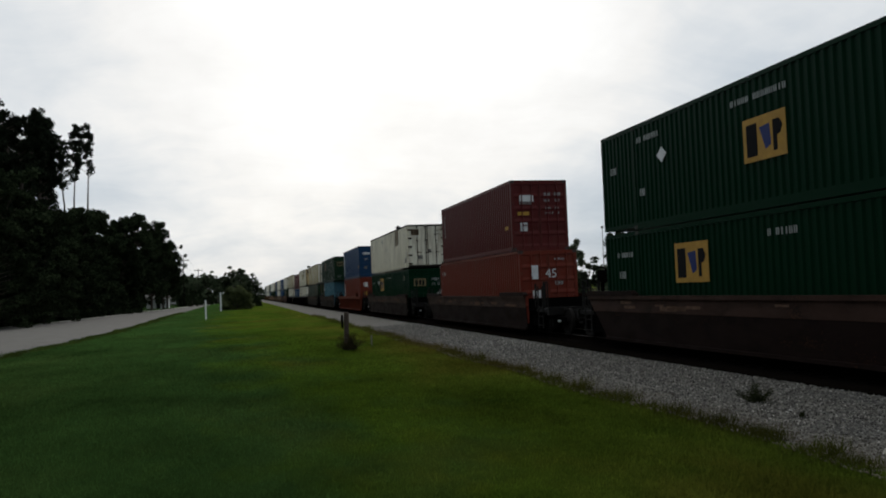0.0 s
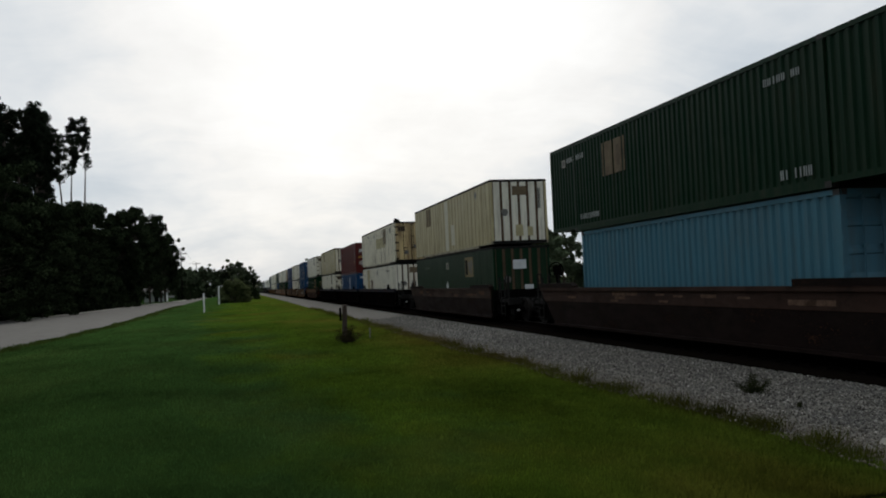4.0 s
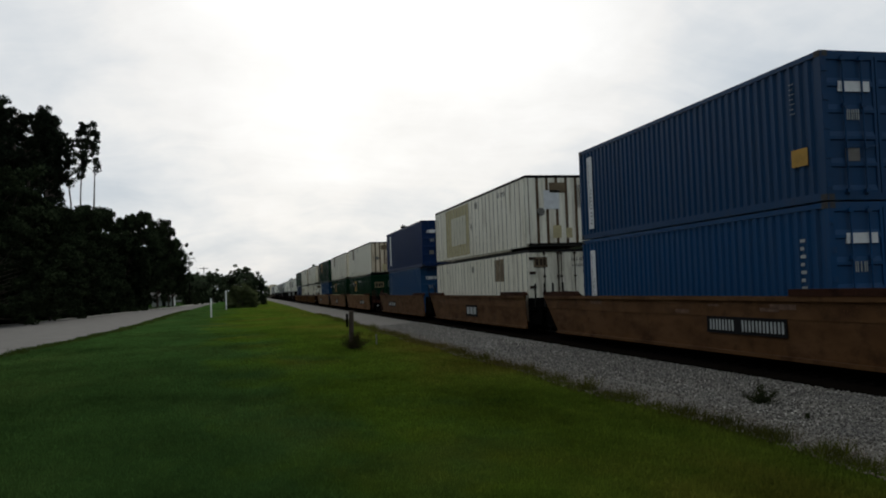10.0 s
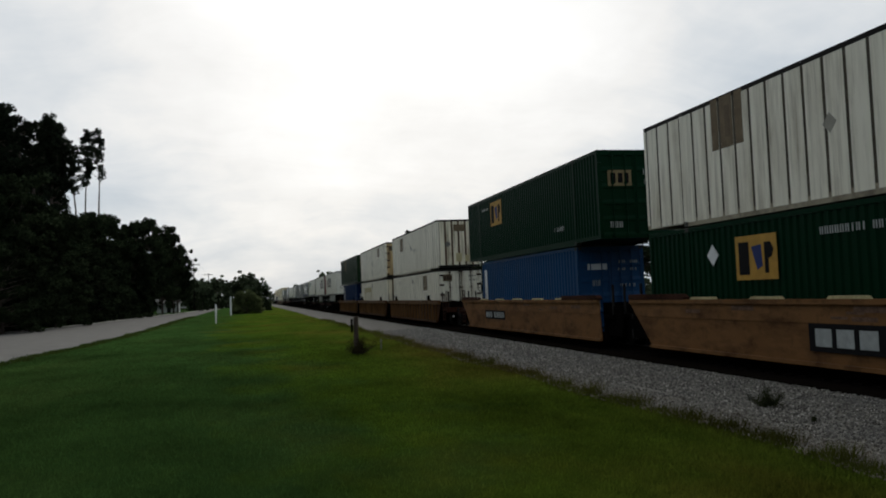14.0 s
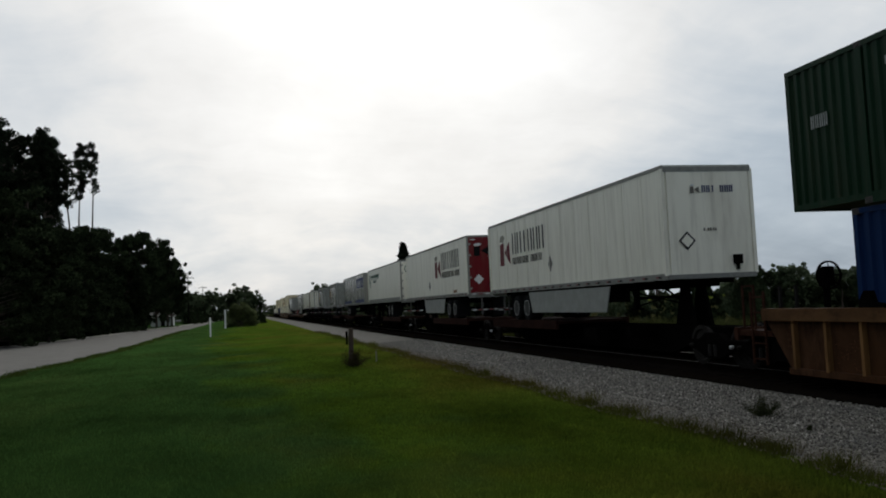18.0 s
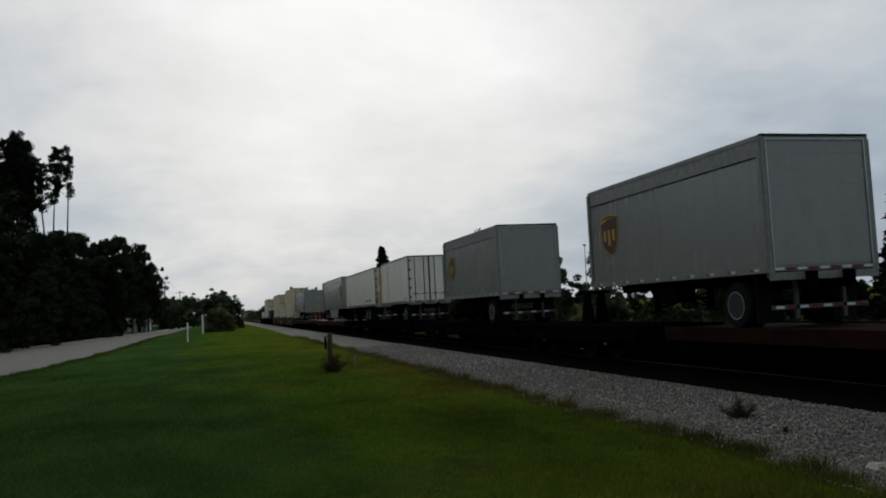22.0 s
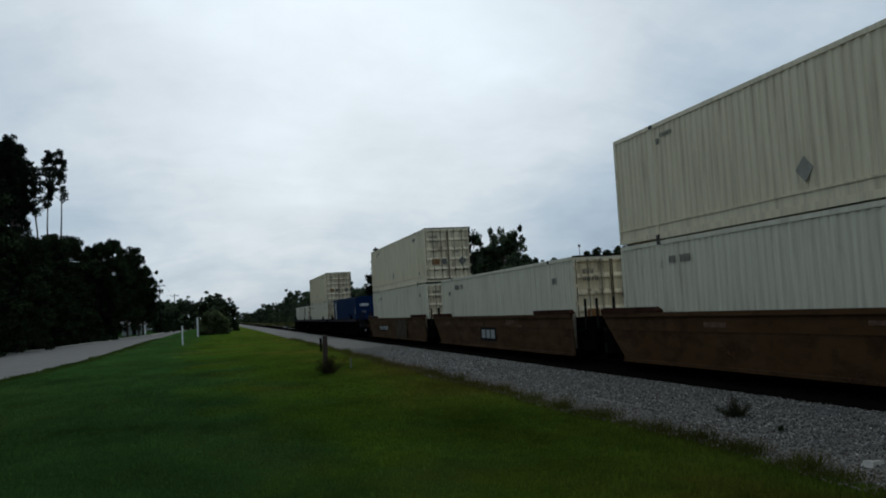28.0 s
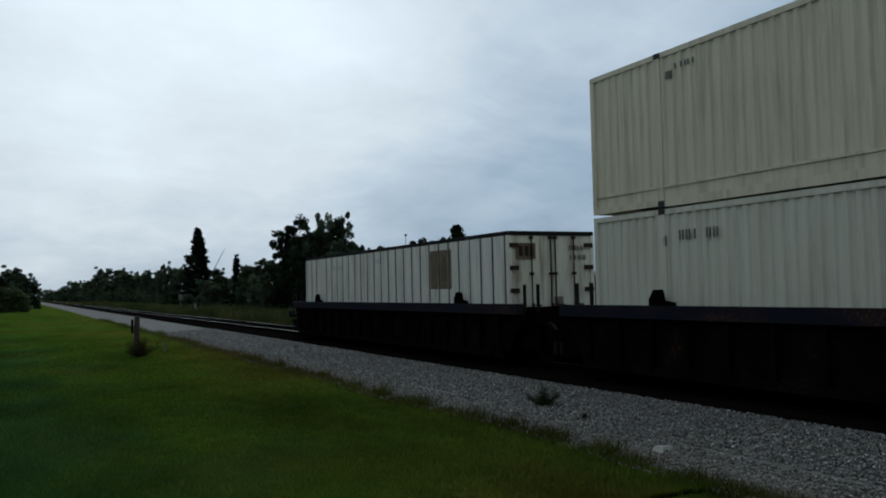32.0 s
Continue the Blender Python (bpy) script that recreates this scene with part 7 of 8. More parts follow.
            part("shield_sweep", Geo().slab([(ym + 0.42 * w, z1 - 0.12 * h), (ym + 0.44 * w, z1 - 0.22 * h), (ym + 0.1 * w, z1 - 0.13 * h), (ym - 0.4 * w, z1 - 0.10 * h)][::-1], x - 0.013, x - 0.010), M_GOLD, gold)
            for k in (0.25, 0.0, -0.25):
                part("stroke", boxes((x - 0.014, x - 0.010, ym + (k - 0.065) * w, ym + (k + 0.065) * w, z0 + (0.24 if k == 0.0 else 0.36) * h, z0 + 0.62 * h)), M_GOLD, gold)
        elif kind == "lines":
            part("trim_line", flat_side(x, y0, y1, z0, z0 + 0.04), M_WHITE, t)
            part("trim_line", flat_side(x, y0, y1, z1 - 0.04, z1), M_WHITE, t)
        elif kind == "topband":
            part("top_band", flat_side(x, y0, y1, z0 + 0.03, z1, 0.004), M_ROD, t, "bare metal band under the roof")
            part("trim_line", flat_side(x, y0, y1, z0, z0 + 0.03), M_INK, t)
        elif kind == "tag":
            p = part("plate", flat_side(x, y0, y1, z0, z1), M_SOFTINK, t)
            part("stroke", boxes((x - 0.009, x - 0.005, y0 + 0.12 * w, y1 - 0.12 * w, z0 + 0.15 * h, z1 - 0.45 * h)), M_GREENINK, p)
        else:
            part("decal", flat_side(x, y0, y1, z0, z1), {"grey": M_GREY, "ink": M_INK, "white": M_WHITE, "orange": M_ORANGE}[kind], t)
    return t


def emblem_mark(t, a0, a1, z0, z1, p, on_side):
    """A red plain block emblem, drawn as plain shapes."""
    w, h = a1 - a0, z1 - z0

    def place(pts):
        if on_side:
            return Geo().slab([(a1 - u * w, z0 + v * h) for u, v in pts][::-1], p - 0.006, p)
        return Geo().add([(a0 + u * w, p - 0.006, z0 + v * h) for u, v in pts], [tuple(range(len(pts)))])
    red = M_REDINK if on_side else (M_INK if t["label"].find("red rear") > 0 else M_GREY)
    part("emblem", place([(0.04, 0.0), (0.40, 0.0), (0.42, 0.74), (0.06, 0.70)]), red, t)
    part("emblem", place([(0.46, 0.40), (0.98, 0.0), (0.90, 0.74)]), red, t)
    part("emblem", place([(0.06, 0.78), (0.34, 0.76), (0.52, 0.90), (0.36, 1.0), (0.10, 0.94)]), M_FAINT if on_side else M_WHITE, t)
# ---- the consist, from the cars already abreast of the eye to the last one
LOW, UP, HC = 0.585, 3.52, 2.896
GREEN_END = [("square", -0.95, -0.15, 1.75, 2.25), ("txt", 0.25, 0.95, 2.1, 2.28), ("txt", 0.25, 1.05, 1.78, 1.96), ("diamond", 0.6, 1.1, 1.0, 1.5), ("txt", -0.95, -0.5, 0.42, 0.62)]
WHITE_END = [("patch", -1.05, -0.5, 2.2, 2.6), ("dark_txt", 0.5, 1.0, 2.42, 2.54), ("dark_txt", 0.5, 1.05, 2.18, 2.3), ("grey", -0.6, -0.3, 0.6, 0.85), ("grey", 0.06, 0.3, 1.05, 1.25)]
WHITE_NOSE = [("patch", -0.3, 0.35, 2.2, 2.6), ("dark_txt", 0.85, 1.0, 1.6, 2.5), ("tan", -0.2, 0.15, 0.4, 0.9), ("tan", 0.35, 0.6, 0.4, 0.8)]
ISO_END = [("txt", 0.2, 0.95, 2.25, 2.38), ("txt", 0.2, 0.95, 2.0, 2.1), ("txt", 0.25, 0.9, 1.7, 1.78), ("txt", 0.25, 0.9, 1.5, 1.58), ("white", -0.85, -0.55, 0.8, 1.15), ("txt", -0.9, -0.35, 1.9, 2.0)]
BLUE_END = [("white", -0.85, -0.15, 2.1, 2.3), ("txt", 0.25, 1.0, 2.3, 2.4), ("txt", 0.25, 1.0, 2.05, 2.14), ("txt", 0.3, 0.9, 1.5, 1.6), ("txt", -0.7, -0.4, 1.55, 1.75), ("grey", -0.75, -0.45, 0.75, 1.0)]
CREAM_END = [("dark_txt", -1.0, -0.6, 2.35, 2.5), ("dark_txt", -1.0, -0.45, 2.12, 2.26), ("orange", -0.9, -0.5, 0.95, 1.25), ("grey", -0.35, -0.1, 0.95, 1.25), ("diamond", 0.55, 1.0, 0.85, 1.35), ("dark_txt", 0.3, 0.6, 1.55, 1.66)]
GREEN = "dark green corrugated container with yellow square decal"
WHITE = "weathered white ribbed container with brown patch"


def stack_1_to_9():
    container(15.3, LOW, 16.15, HC, "square", "deep_green", GREEN + " in a well", [("square", 2.4, 3.96, 1.43, 2.42), ("txt", 6.3, 7.3, 2.2, 2.34), ("txt", 6.8, 7.2, 1.6, 1.8), ("txt", -0.9, 0.1, 2.35, 2.5), ("diamond", -5.0, -4.4, 1.8, 2.3)], "doors", GREEN_END, 1)
    container(15.3, UP, 16.15, HC, "square", "deep_green", GREEN + " on top of another", [("square", -0.73, 0.74, 1.02, 1.96), ("diamond", 4.13, 4.64, 1.64, 2.05), ("txt", 4.5, 5.77, 2.37, 2.52), ("txt", -0.8, 1.2, 2.35, 2.48), ("txt", 7.1, 7.5, 1.7, 1.9), ("txt", 5.4, 5.7, 0.9, 1.1)], "doors", GREEN_END, 2)
    o = container(38.58, LOW, 13.72, HC, "iso", "orange_red", "orange-red corrugated 45-foot container carried in a well car", [("txt", 5.6, 6.4, 2.2, 2.4), ("upright", 6.1, 6.5, 1.2, 1.9)], "doors", [("white", -0.75, -0.45, 1.75, 2.3), ("white", -0.7, -0.35, 0.95, 1.3), ("txt", 0.25, 0.6, 1.5, 1.65), ("txt", 0.25, 1.0, 2.5, 2.58), ("white", -0.2, 0.0, 0.45, 0.7)], 3)
    letters("45", 0.5, M_WHITE, o, end_pose(0.1, -6.86 - 0.012, 1.95))
    container(38.56, UP, 12.19, HC, "iso", "maroon", "maroon corrugated 40-foot container stacked over an orange-red one", [("upright", 5.2, 5.6, 1.29, 2.49), ("yellow", -5.6, -5.2, 0.9, 1.05)], "doors", ISO_END + [("yellow", -0.95, -0.45, 1.45, 1.6), ("white", -0.85, -0.25, 2.02, 2.28)], 4)
    container(62.3, LOW, 16.15, HC, "square", "deep_green", GREEN + " under a white one", [("square", 2.03, 3.59, 1.53, 2.48), ("diamond", 4.08, 4.57, 1.95, 2.41), ("txt", -1.4, 0.2, 2.4, 2.5), ("tab", -6.6, -6.3, 2.2, 2.5), ("txt", 6.4, 7.4, 2.1, 2.22)], "doors", GREEN_END, 5)
    container(62.3, UP, 16.15, HC, "ribbed", "white", WHITE, [("patch", -4.96, -3.45, 1.73, 2.78), ("dark_txt", 4.8, 5.7, 2.5, 2.62), ("greydiamond", 0.1, 0.5, 1.5, 1.9), ("tab", 1.9, 2.3, 2.2, 2.5), ("grey", -7.5, -7.0, 0.4, 0.7)], "doors", WHITE_END, 6, "door_soft")
    container(84.58, LOW, 12.0, HC, "iso", "orange_red", "red corrugated 40-foot container carried in a flat well car", [("strip", 5.3, 5.7, 0.69, 2.42), ("upright", -5.6, -5.2, 1.6, 2.5)], "doors", [("white", -0.85, -0.45, 2.0, 2.4), ("white", 0.05, 0.2, 2.1, 2.35), ("yellow", -0.8, -0.45, 1.2, 1.6), ("txt", 0.3, 1.0, 2.3, 2.42)], 7)
    container(84.58, UP, 12.0, HC, "iso", "blue", "blue corrugated 40-foot container stacked over a red one", [("strip", 5.1, 5.6, 0.3, 2.5), ("yellow", -5.7, -5.4, 0.8, 1.1), ("upright", -5.6, -5.2, 1.7, 2.5)], "doors", BLUE_END + [("yellow", 0.6, 0.95, 0.7, 1.1)], 8)
    container(107.4, LOW, 12.0, HC, "iso", "teal", "faded teal 40-foot container under a longer green one", [("txt", 1.0, 2.0, 0.6, 0.8)], "doors", [("txt", 0.2, 0.9, 2.2, 2.3)], 9)
    container(107.6, UP, 16.15, HC, "square", "dull_green", "dull green 53-foot container overhanging a shorter teal one", [("patch", 2.3, 3.8, 1.5, 2.5), ("txt", -5.4, -4.2, 2.3, 2.45), ("txt", -5.6, -4.6, 0.3, 0.5), ("tab", 6.7, 7.0, 2.2, 2.45), ("txt", 5.2, 6.6, 2.3, 2.46), ("txt", 4.2, 5.8, 0.35, 0.52)], "doors", GREEN_END, 10)
    container(131.05, LOW, 16.15, HC, "ribbed", "dull_green", "dark green ribbed 53-foot container with faded yellow decal", [("squarefade", -4.81, -3.33, 1.64, 2.59), ("diamond", 0.08, 0.58, 0.98, 1.48), ("tab", -0.1, 0.5, 2.1, 2.45), ("txt", 4.4, 5.8, 2.2, 2.35)], "nose", [("white", -0.4, 0.2, 1.9, 2.3), ("white", 0.1, 0.5, 0.8, 1.2)], 11)
    container(131.05, UP, 16.15, HC, "ribbed", "yellowed", "yellowed white ribbed 53-foot container with pale strip", [("patch", 3.68, 4.91, 1.73, 2.72), ("pale", -0.33, 0.32, 0.15, 2.74), ("pale", -1.59, -0.92, 0.38, 1.42), ("dark_txt", -3.4, -2.4, 2.3, 2.5), ("tab", -5.9, -5.5, 2.3, 2.6)], "nose", WHITE_NOSE, 12, "white2")
    container(154.55, LOW, 16.15, HC, "ribbed", "white2", WHITE + " in a dark well", [("patch", 2.39, 3.78, 1.09, 1.82), ("tan", 4.0, 5.6, 0.9, 2.7), ("dark_txt", -5.4, -4.2, 2.35, 2.5), ("tab", 0.0, 0.4, 2.2, 2.55)], "nose", WHITE_NOSE, 13)
    container(154.55, UP, 16.15, HC, "ribbed", "white", WHITE + " on top", [("patch", -4.61, -3.28, 1.52, 2.66), ("tan", -4.3, 0.2, 1.3, 2.1), ("dark_txt", 3.6, 4.6, 2.4, 2.55), ("tab", -6.6, -6.1, 2.2, 2.6), ("tab", 0.9, 1.3, 2.2, 2.5)], "doors", WHITE_END, 14, "door_white")
    for k, (dy, s) in enumerate(((-3.06, 15), (3.06, 16))):
        container(173.7 + dy, LOW, 6.06, 2.591, "iso", "mid_blue", "bright blue 20-foot container, one of two in a well", [("strip", 1.75 if k == 0 else 2.0, 2.3 if k == 0 else 2.5, 1.0, 2.3), ("upright", -2.7, -2.2, 1.2, 2.2)], "doors", BLUE_END[:3], s)
    container(173.8, LOW + 2.615, 12.05, HC, "iso", "maroon", "maroon corrugated 40-foot container across two blue ones", [("upright", 5.2, 5.6, 1.3, 2.5), ("upright", -5.4, -5.1, 1.0, 2.5), ("yellow", -5.3, -4.9, 0.95, 1.15)], "doors", ISO_END + [("yellow", -0.95, -0.45, 1.45, 1.6), ("white", -0.85, -0.25, 2.02, 2.28)], 17)
    container(193.4, LOW, 16.15, HC, "ribbed", "white2", WHITE + " under a yellowed one", [("patch", -4.72, -3.5, 1.7, 2.74), ("dark_txt", 5.2, 6.2, 2.2, 2.4), ("tab", 0.5, 0.9, 2.2, 2.6)], "doors", WHITE_END, 18, "white")
    container(193.4, UP, 16.15, HC, "ribbed", "yellowed", "yellow-stained white ribbed 53-foot container with brown patch", [("patch", 3.45, 4.69, 1.69, 2.68), ("pale", 0.4, 1.0, 0.2, 1.6), ("dark_txt", -4.6, -2.6, 2.3, 2.55), ("tab", 0.4, 0.8, 2.3, 2.6)], "nose", WHITE_NOSE, 19, "white")


def stack_10_to_19():
    container(217.2, LOW, 16.15, HC, "square", "deep_green", GREEN + " under a white one", [("square", -4.91, -3.41, 1.39, 2.47), ("diamond", -0.56, -0.09, 1.81, 2.2), ("txt", 4.6, 5.7, 2.2, 2.34), ("txt", 6.3, 6.7, 2.1, 2.3)], "doors", GREEN_END, 20)
    container(217.2, UP, 16.15, HC, "ribbed", "white2", WHITE, [("patch", -5.03, -3.7, 1.7, 2.81), ("greydiamond", -0.1, 0.3, 1.3, 1.7), ("tab", 0.0, 0.5, 2.3, 2.6), ("dark_txt", 5.0, 5.9, 2.4, 2.55)], "doors", WHITE_END, 21, "door_soft")
    container(240.26, LOW, 12.0, HC, "iso", "mid_blue", "bright blue 40-foot container carried low in a tan well", [("strip", 4.99, 5.35, 0.6, 2.55), ("upright", -5.4, -5.0, 1.2, 2.3)], "doors", BLUE_END, 22)
    container(240.26, UP, 12.0, HC, "iso", "blue", "blue corrugated 40-foot container stacked over another blue one", [("strip", 4.98, 5.36, 0.31, 2.61), ("yellow", -5.5, -5.0, 0.75, 1.1), ("upright", -5.3, -4.9, 1.8, 2.5)], "doors", BLUE_END, 23)
    container(259.65, LOW, 16.15, HC, "ribbed", "white2", WHITE + " in a tan well", [("patch", -4.92, -3.5, 1.7, 2.66), ("dark_txt", 4.8, 5.8, 2.3, 2.45), ("tab", 0.0, 0.4, 2.2, 2.5)], "doors", WHITE_END, 24, "door_soft")
    container(259.65, UP, 16.15, HC, "ribbed", "white2", "white ribbed 53-foot container with large yellowed patch", [("tan", 0.52, 5.55, 0.2, 2.72), ("pale", 1.2, 4.28, 0.77, 2.21), ("tab", -1.0, -0.5, 2.3, 2.6), ("dark_txt", -5.4, -4.2, 2.4, 2.6), ("greydiamond", 0.0, 0.4, 1.3, 1.7)], "nose", WHITE_NOSE + [("white", -0.55, 0.1, 1.55, 2.3)], 25)
    container(278.92, LOW, 12.0, HC, "iso", "mid_blue", "bright blue 40-foot container under a longer navy one", [("upright", 4.83, 5.26, 1.18, 2.4)], "doors", BLUE_END, 26)
    container(278.95, UP, 13.5, HC, "iso", "navy", "navy blue 45-foot container overhanging a shorter blue one", [("strip", 4.72, 5.32, 0.39, 2.63), ("upright", -5.3, -4.8, 1.7, 2.3)], "doors", BLUE_END, 27)
    container(302.6, LOW, 16.15, HC, "square", "deep_green", GREEN + " under a white one", [("square", 2.02, 3.5, 1.52, 2.47), ("diamond", 4.11, 4.54, 1.97, 2.43), ("txt", -1.6, 0.2, 2.35, 2.5), ("txt", 6.4, 7.4, 2.1, 2.2), ("tab", 5.2, 5.5, 2.2, 2.5)], "doors", GREEN_END, 28)
    container(302.6, UP, 16.15, HC, "ribbed", "white2", WHITE, [("patch", 3.24, 4.56, 1.76, 2.81), ("greydiamond", 0.2, 0.6, 1.3, 1.8), ("tab", 0.0, 0.5, 2.4, 2.7), ("grey", 4.8, 5.2, 0.3, 0.5)], "nose", WHITE_NOSE, 29, "door_rust")
    container(321.8, LOW, 16.15, HC, "square", "deep_green", GREEN + " under a white one", [("square", 2.35, 3.88, 1.53, 2.51), ("diamond", 4.6, 5.1, 1.9, 2.4), ("txt", -1.0, 1.0, 2.35, 2.5), ("tab", -5.2, -4.9, 2.3, 2.6)], "doors", GREEN_END, 30)
    container(321.8, UP, 16.15, HC, "ribbed", "white2", WHITE, [("patch", 3.31, 4.6, 1.66, 2.86), ("greydiamond", 0.3, 0.7, 1.3, 1.7), ("dark_txt", -5.0, -3.6, 2.4, 2.55), ("grey", -5.3, -4.3, 0.2, 0.35)], "nose", WHITE_NOSE, 31, "white")
    container(341.35, LOW, 12.0, HC, "iso", "mid_blue", "bright blue 40-foot container under a longer green one", [("strip", 5.2, 5.6, 0.6, 2.5)], "doors", BLUE_END, 32)
    container(341.2, UP, 16.15, HC, "square", "deep_green", GREEN + " overhanging a blue one", [("square", 2.41, 4.1, 1.51, 2.58), ("txt", 4.5, 5.5, 2.3, 2.42), ("txt", -5.0, -4.0, 0.6, 0.75)], "doors", GREEN_END, 33)
    container(364.7, LOW, 16.15, HC, "ribbed", "white2", WHITE + " in a rusty ribbed well", [("patch", -4.64, -3.31, 1.73, 2.65), ("tab", 0.0, 0.4, 2.2, 2.5), ("dark_txt", 4.6, 5.8, 2.3, 2.45)], "doors", WHITE_END, 34, "door_soft")
    container(364.7, UP, 16.15, HC, "ribbed", "white2", WHITE, [("patch", 3.4, 4.6, 1.69, 2.65), ("dark_txt", -5.4, -4.4, 2.4, 2.56), ("greydiamond", -1.0, -0.6, 1.3, 1.7), ("grey", 0.2, 0.6, 1.6, 1.9)], "nose", WHITE_NOSE, 35, "white")
    container(384.2, LOW, 16.15, HC, "ribbed", "white2", "white ribbed 53-foot container with yellowed patch low down", [("tan", 0.9, 6.0, 0.15, 2.3), ("pale", 1.4, 5.35, 0.2, 1.85), ("tab", 0.2, 0.7, 2.2, 2.6)], "nose", WHITE_NOSE, 36, "white")
    container(384.2, UP, 16.15, HC, "ribbed", "white2", WHITE, [("patch", -4.57, -3.43, 1.91, 2.69), ("greydiamond", -0.6, -0.1, 1.2, 1.7), ("greydiamond", -0.2, 0.3, 0.5, 1.0), ("dark_txt", 4.6, 5.6, 2.4, 2.55)], "doors", WHITE_END, 37, "door_white")
    b = container(403.3, LOW, 13.3, HC, "iso", "navy", "navy blue 45-foot container in a rusty ribbed well", [("strip", 4.98, 5.54, 0.6, 2.59), ("upright", -5.6, -5.2, 1.3, 2.4)], "doors", [("white", -0.9, -0.75, 1.3, 1.8)], 38)
    letters("45", 0.62, M_WHITE, b, end_pose(-0.05, -6.65 - 0.01, 1.95))
    container(403.4, UP, 16.15, HC, "square", "dull_green", GREEN + " overhanging a navy one", [("squarefade", 2.36, 3.68, 1.61, 2.61), ("txt", 4.4, 5.4, 2.3, 2.45), ("txt", -5.4, -4.6, 0.5, 0.66), ("tab", -6.3, -6.0, 0.9, 1.2), ("txt", 6.9, 7.4, 1.6, 1.85), ("txt", -7.4, -6.9, 1.5, 1.8)], "doors", GREEN_END, 39)


def trailers_20_to_29():
    red_emblem = [("emblem", 5.1, 6.6, 1.15, 2.45), ("word", 1.02, 4.9, 1.55, 2.4), ("small", 1.3, 4.95, 1.12, 1.40)]
    trailer(424.83, 16.15, "trailer_white", "white road trailer with red emblem, nose towards the line's end", "nose", "smooth", (-4.4, 3.1, 1.62, 2.40), red_emblem + [("diamond", 0.3, 0.75, 0.62, 1.22)], [("emblem", -0.55, -0.25, 2.25, 2.5), ("navy_txt", -0.2, 0.75, 2.28, 2.46), ("dark_txt", -0.25, 0.2, 1.25, 1.33), ("diamond", -0.95, -0.45, 0.75, 1.25)], 4.1, seams=13, top=5.47)
    trailer(444.9, 16.0, "trailer_white", "white road trailer with red rear doors and red emblem", "doors", "smooth", (-2.78, 2.72, 1.62, 2.40), [("emblem", -2.1, -0.6, 1.15, 2.42), ("word", -6.3, -2.25, 1.55, 2.5), ("small", -6.3, -2.3, 1.1, 1.42), ("diamond", 0.7, 1.15, 0.45, 1.05), ("orange", -5.6, -4.9, 0.22, 0.36)], [("emblem", -1.0, -0.1, 1.95, 2.6), ("txt", 0.2, 0.95, 2.2, 2.36), ("txt", 0.3, 1.05, 1.25, 1.35), ("diamond", -1.0, -0.5, 0.55, 1.05), ("white", 0.6, 0.95, 0.55, 0.85), ("txt", 0.7, 1.05, 0.4, 0.48), ("white", -1.12, -0.85, 2.75, 2.8), ("white", 0.75, 1.02, 2.75, 2.8)], 4.2, seams=0, door_paint="red", top=5.45)
    trailer(463.5, 16.0, "trailer_white", "white road trailer with round green emblem beside its name", "doors", "smooth", None, [("ring", 6.5, 7.6, 1.37, 2.5), ("small_green", 2.0, 6.1, 2.16, 2.42), ("rule", 2.0, 6.1, 2.05, 2.1), ("small_green", 3.4, 5.2, 1.75, 1.95)], [("ring", -0.98, -0.38, 1.95, 2.6), ("ring", 0.38, 0.98, 1.95, 2.6), ("dark_txt", -0.9, -0.45, 1.5, 1.62), ("ink", -0.85, -0.22, 0.95, 1.32), ("txt", -0.78, -0.3, 1.18, 1.24), ("ink", 0.72, 1.1, 0.85, 1.95), ("yellow", 0.72, 1.1, 0.55, 0.78), ("dark_txt", -0.8, -0.25, 0.72, 0.78)], 3.1, seams=0, band=0.16)
    trailer(482.65, 16.3, "trailer_grey", "silver-grey road trailer with navy band and stripe", "nose", "smooth", None, [("band", -8.0, -2.54, 1.62, 2.5), ("stripe", 1.57, 8.1, 0.22, 0.42), ("stripe", -8.0, -1.58, 0.22, 0.46), ("grey", 1.2, 1.5, 0.5, 0.8)], [("navy", -0.8, 0.9, 1.9, 2.4), ("txt", -0.7, 0.2, 2.02, 2.28)], 4.4, seams=0)
    for q, s in ((504.0, 51), (521.2, 52)):
        trailer(q, 8.4, "trailer_grey", "short silver-grey parcel trailer with brown shield emblem", "doors", "smooth", None, [("shield", 2.38, 3.45, 0.86, 2.05), ("topband", -4.1, 4.1, 2.38, 2.74)], [], None, top=5.30, roll_door=True, seams=0, seed=s)
    trailer(538.3, 8.45, "trailer_white", "short plain white trailer with ribbed rear doors", "doors", "ribs", None, [("grey", -3.4, -3.0, 0.25, 0.35), ("ink", 2.2, 2.24, 0.2, 2.6)], [("white", 0.6, 0.9, 0.4, 0.6)], None, top=5.30, seams=0, seed=53)
    r = trailer(552.8, 14.4, "trailer_white", "white road trailer with rust-stained rear doors", "doors", "ribs", None, [("grey", 5.6, 6.0, 0.3, 0.42), ("small", -5.2, -2.5, 0.35, 0.5)], [("white", -1.05, -0.6, 1.15, 1.5)], None, top=5.28, seams=14, seed=54, door_paint="door_rust")
    letters("110", 0.26, M_INK, r, end_pose(-0.82, -7.2 - 0.045, 2.46 + 1.32))
    trailer(570.95, 16.0, "trailer_grey", "long silver-grey parcel trailer with brown shield, nose first", "nose", "smooth", (-4.11, 2.09, 1.62, 2.42), [("shield", -7.15, -6.08, 1.01, 2.26), ("lines", -7.3, 7.6, 2.42, 2.58), ("tag", -7.75, -7.55, 0.72, 0.96)], [], 4.3, top=5.46, seams=0, seed=55)
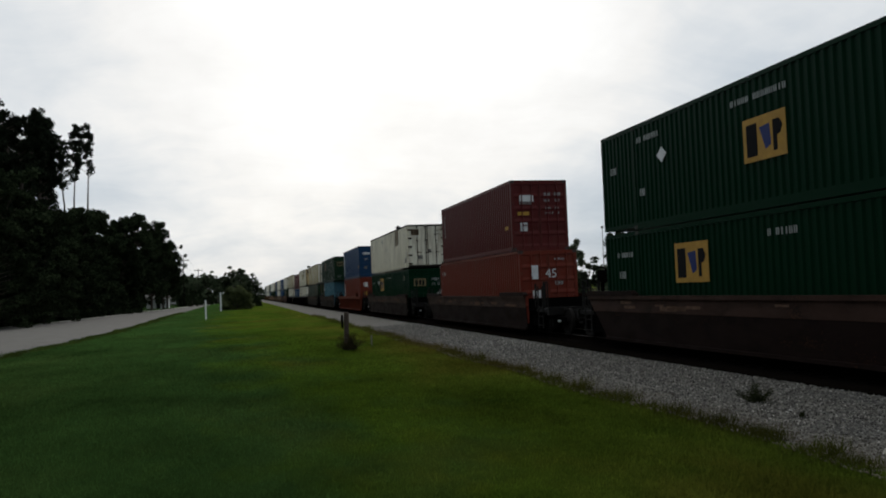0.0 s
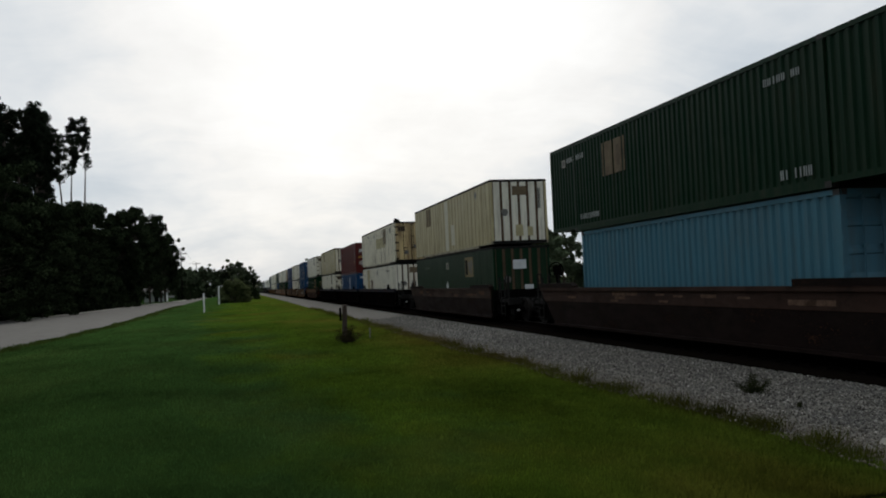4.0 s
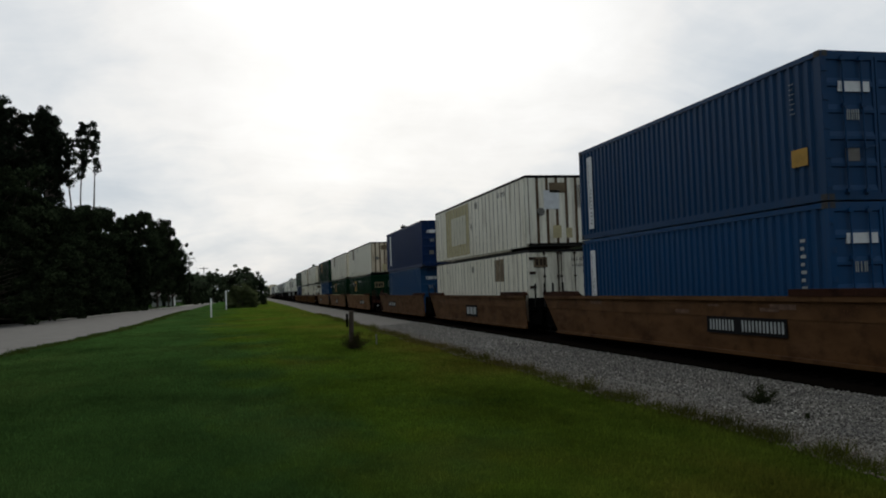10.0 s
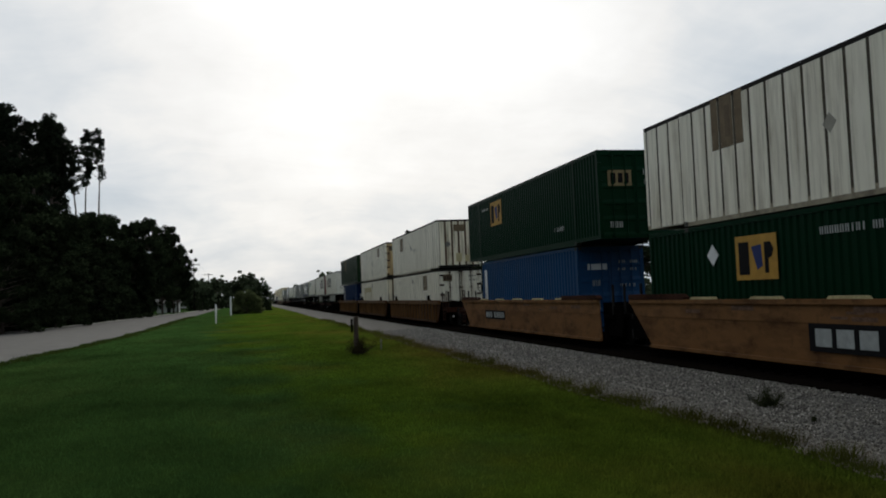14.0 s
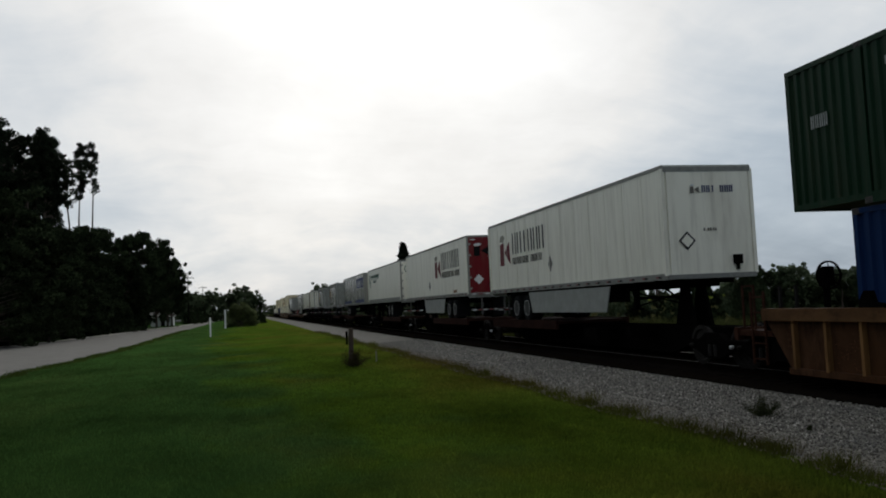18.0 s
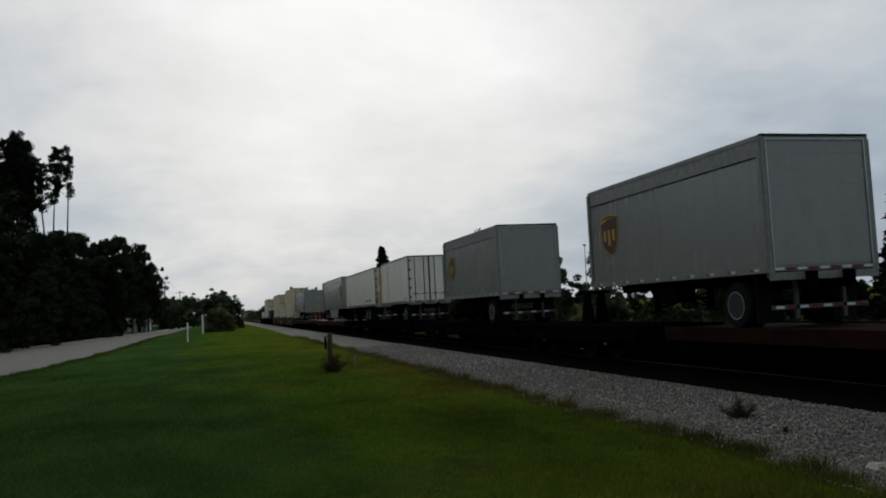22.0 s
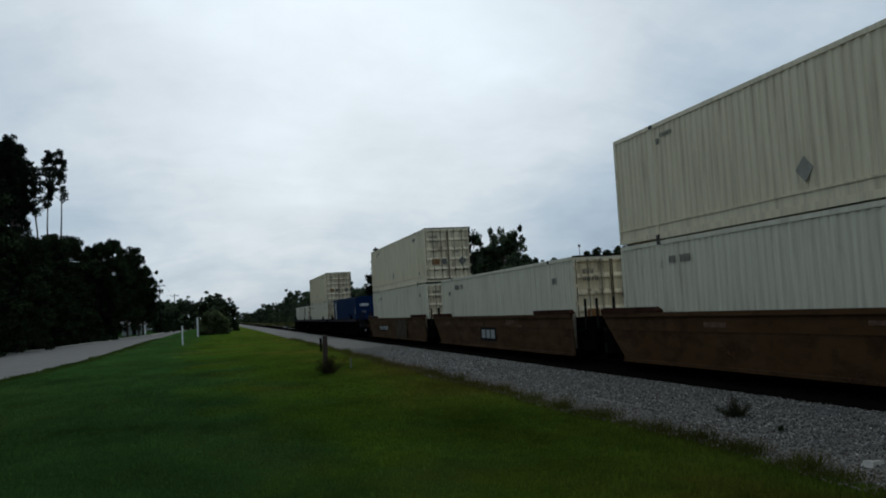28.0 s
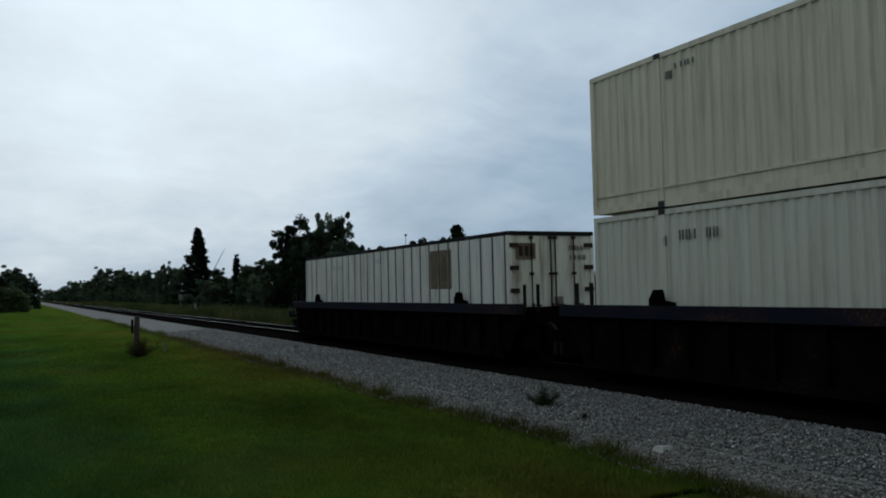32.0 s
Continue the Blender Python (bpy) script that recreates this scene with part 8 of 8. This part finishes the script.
    trailer(609.1, 16.0, "trailer_grey", "silver-grey parcel trailer with pale rolling rear door", "doors", "smooth", (1.0, 6.0, 1.65, 2.42), [("lines", -7.6, 7.6, 2.42, 2.58)], [("yellow", 0.35, 0.95, 0.6, 0.85)], 5.0, top=5.36, roll_door=True, seams=0, seed=56)


def stack_30_to_35():
    U = "cream corrugated 53-foot container"
    cream_marks = [("dark_txt", -6.0, -5.0, 2.4, 2.58), ("greydiamond", 0.2, 0.7, 0.55, 1.05), ("dark_txt", 5.6, 5.8, 2.35, 2.5), ("dark_txt", 5.0, 5.6, 2.5, 2.6), ("dark_txt", -6.7, -6.5, 0.5, 0.65)]
    for q in (630.2, 668.75, 711.6):
        container(q, LOW, 16.15, HC, "deeprail", "pale", "pale grey corrugated 53-foot container under a cream one", [("dark_txt", 4.6, 5.6, 2.3, 2.48), ("tab", -6.6, -6.3, 2.2, 2.4), ("dark_txt", 5.9, 6.0, 2.2, 2.4)], "doors", CREAM_END, int(q), "door_cream")
        container(q, UP, 16.15, HC, "deeprail", "cream", U + " stacked over a paler one", cream_marks, "doors", CREAM_END, int(q) + 1, "door_cream")
    container(649.6, LOW, 16.15, HC, "deeprail", "pale", "pale grey corrugated 53-foot container alone in a well", [("dark_txt", 4.2, 5.6, 2.35, 2.55), ("tab", 6.4, 6.7, 2.1, 2.3), ("tab", -6.6, -6.3, 2.1, 2.3)], "doors", CREAM_END, 649, "door_cream")
    n = container(692.23, LOW, 13.45, HC, "iso", "navy", "deep blue 45-foot container alone in a dark well", [("strip", 4.94, 5.6, 0.4, 2.6), ("upright", -5.4, -4.9, 1.4, 2.1)], "doors", BLUE_END, 692)
    letters("45", 0.7, M_WHITE, n, side_pose(-1.224, -6.42, 1.72) @ Matrix.Diagonal((0.5, 1, 1, 1)))
    for e in (-1, 1):
        part("lifting_post", boxes((-1.226, -1.16, e * 6.0 - 0.09, e * 6.0 + 0.09, 0.16, 2.80)), PAINT["navy"], n)
        part("corner_casting", boxes((-1.232, -1.06, e * 6.0 - 0.09, e * 6.0 + 0.09, 2.79, 2.91)), M_CAST, n)
    container(731.2, LOW, 16.15, HC, "ribbed", "white2", "white ribbed 53-foot container alone in the last well", [("patch", -5.05, -3.72, 1.5, 2.6), ("dark_txt", 3.6, 4.8, 2.3, 2.45), ("dark_txt", 0.0, 0.5, 2.4, 2.55)], "doors", WHITE_END, 731, "door_soft")


def railcars():
    brown = "grimy brown smooth-sided well car carrying stacked containers"
    for i, q in enumerate((15.3, 38.56, 62.3)):
        well_car([q], "smooth", "car_brown", brown, 100 + i)
    well_car([84.58], "ribbed", "car_orange", "faded orange-red ribbed well car carrying stacked containers", 110)
    for i, q in enumerate((107.6, 131.05)):
        well_car([q], "smooth", "car_brown", brown, 120 + i)
    well_car([154.55, 173.8, 193.4], "ribbed", "car_dark", "black-blue ribbed three-unit well car carrying stacked containers", 130)
    well_car([217.2], "smooth", "car_rust", "rust-brown smooth-sided well car carrying stacked containers", 140)
    tan = "tan smooth-sided three-unit well car with white panels"
    a = well_car([240.26, 259.65, 278.95], "smooth", "car_amber", "rust-tan smooth-sided three-unit well car with dark panels", 150)
    b = well_car([302.6, 321.8, 341.2], "smooth", "car_tan", tan, 160)
    well_car([364.7, 384.2, 403.4], "ribbed", "car_rust", "rusty brown ribbed three-unit well car carrying stacked containers", 170)
    c = well_car([630.2, 649.6, 668.75], "smooth", "car_worn", "rust-brown smooth-sided three-unit well car with dark panels", 180)
    well_car([692.2, 711.6, 731.2], "ribbed", "car_dark", "black-blue ribbed three-unit well car at the train's tail", 190)
    ma, mb, mc = (240.26 + 259.65 + 278.95) / 3, (302.6 + 321.8 + 341.2) / 3, (630.2 + 649.6 + 668.75) / 3
    for car, y, k in ((a, 259.5 - ma, "panel"), (a, 240.26 - 3.5 - ma, "num"), (a, 278.95 + 3.3 - ma, "num"), (b, 321.95 - mb, "panel"), (b, 302.6 - 3.5 - mb, "num"), (b, 341.2 + 3.3 - mb, "num"),
                      (c, 649.8 - mc, "panel"), (c, 630.2 - 3.4 - mc, "num"), (c, 668.75 + 3.4 - mc, "num")):
        car_logo(car, y, k)
    part("pale_patch", flat_side(-1.562, 668.75 - 3.78 - mc, 668.75 - 0.9 - mc, 0.5, 1.58), M_PRIMER, c, "pale primer patch")
    spine_car([(424.83, 1), (444.9, -1), (463.5, -1), (482.65, 1), (504.0, -1)], "dark five-unit spine car carrying road trailers")
    flat_car(519.1, "dark flat car carrying one short trailer", "car_dark", [(5.0, "up")])
    flat_car(547.5, "dark flat car carrying two trailers", "car_dark", [(-6.0, "up"), (11.4, "up")])
    flat_car(575.9, "worn brown plank-decked flat car, half empty", "car_flat", [(-11.8, "up"), (10.0, "down")])
    flat_car(604.3, "worn brown plank-decked flat car carrying one trailer", "car_flat", [(-6.5, "red"), (11.8, "up")])


stack_1_to_9()
stack_10_to_19()
trailers_20_to_29()
stack_30_to_35()
railcars()
track()


def motions():
    """The whole train rolls towards the eye at one steady speed; the rest stands still."""
    for ob, q, z in MOVING:
        walk(ob, [(0.0, pose(TX, q, z)), (16.0, pose(TX, q - SPEED * 16.0, z)), (SECONDS, pose(TX, q - SPEED * SECONDS, z))])


motions()
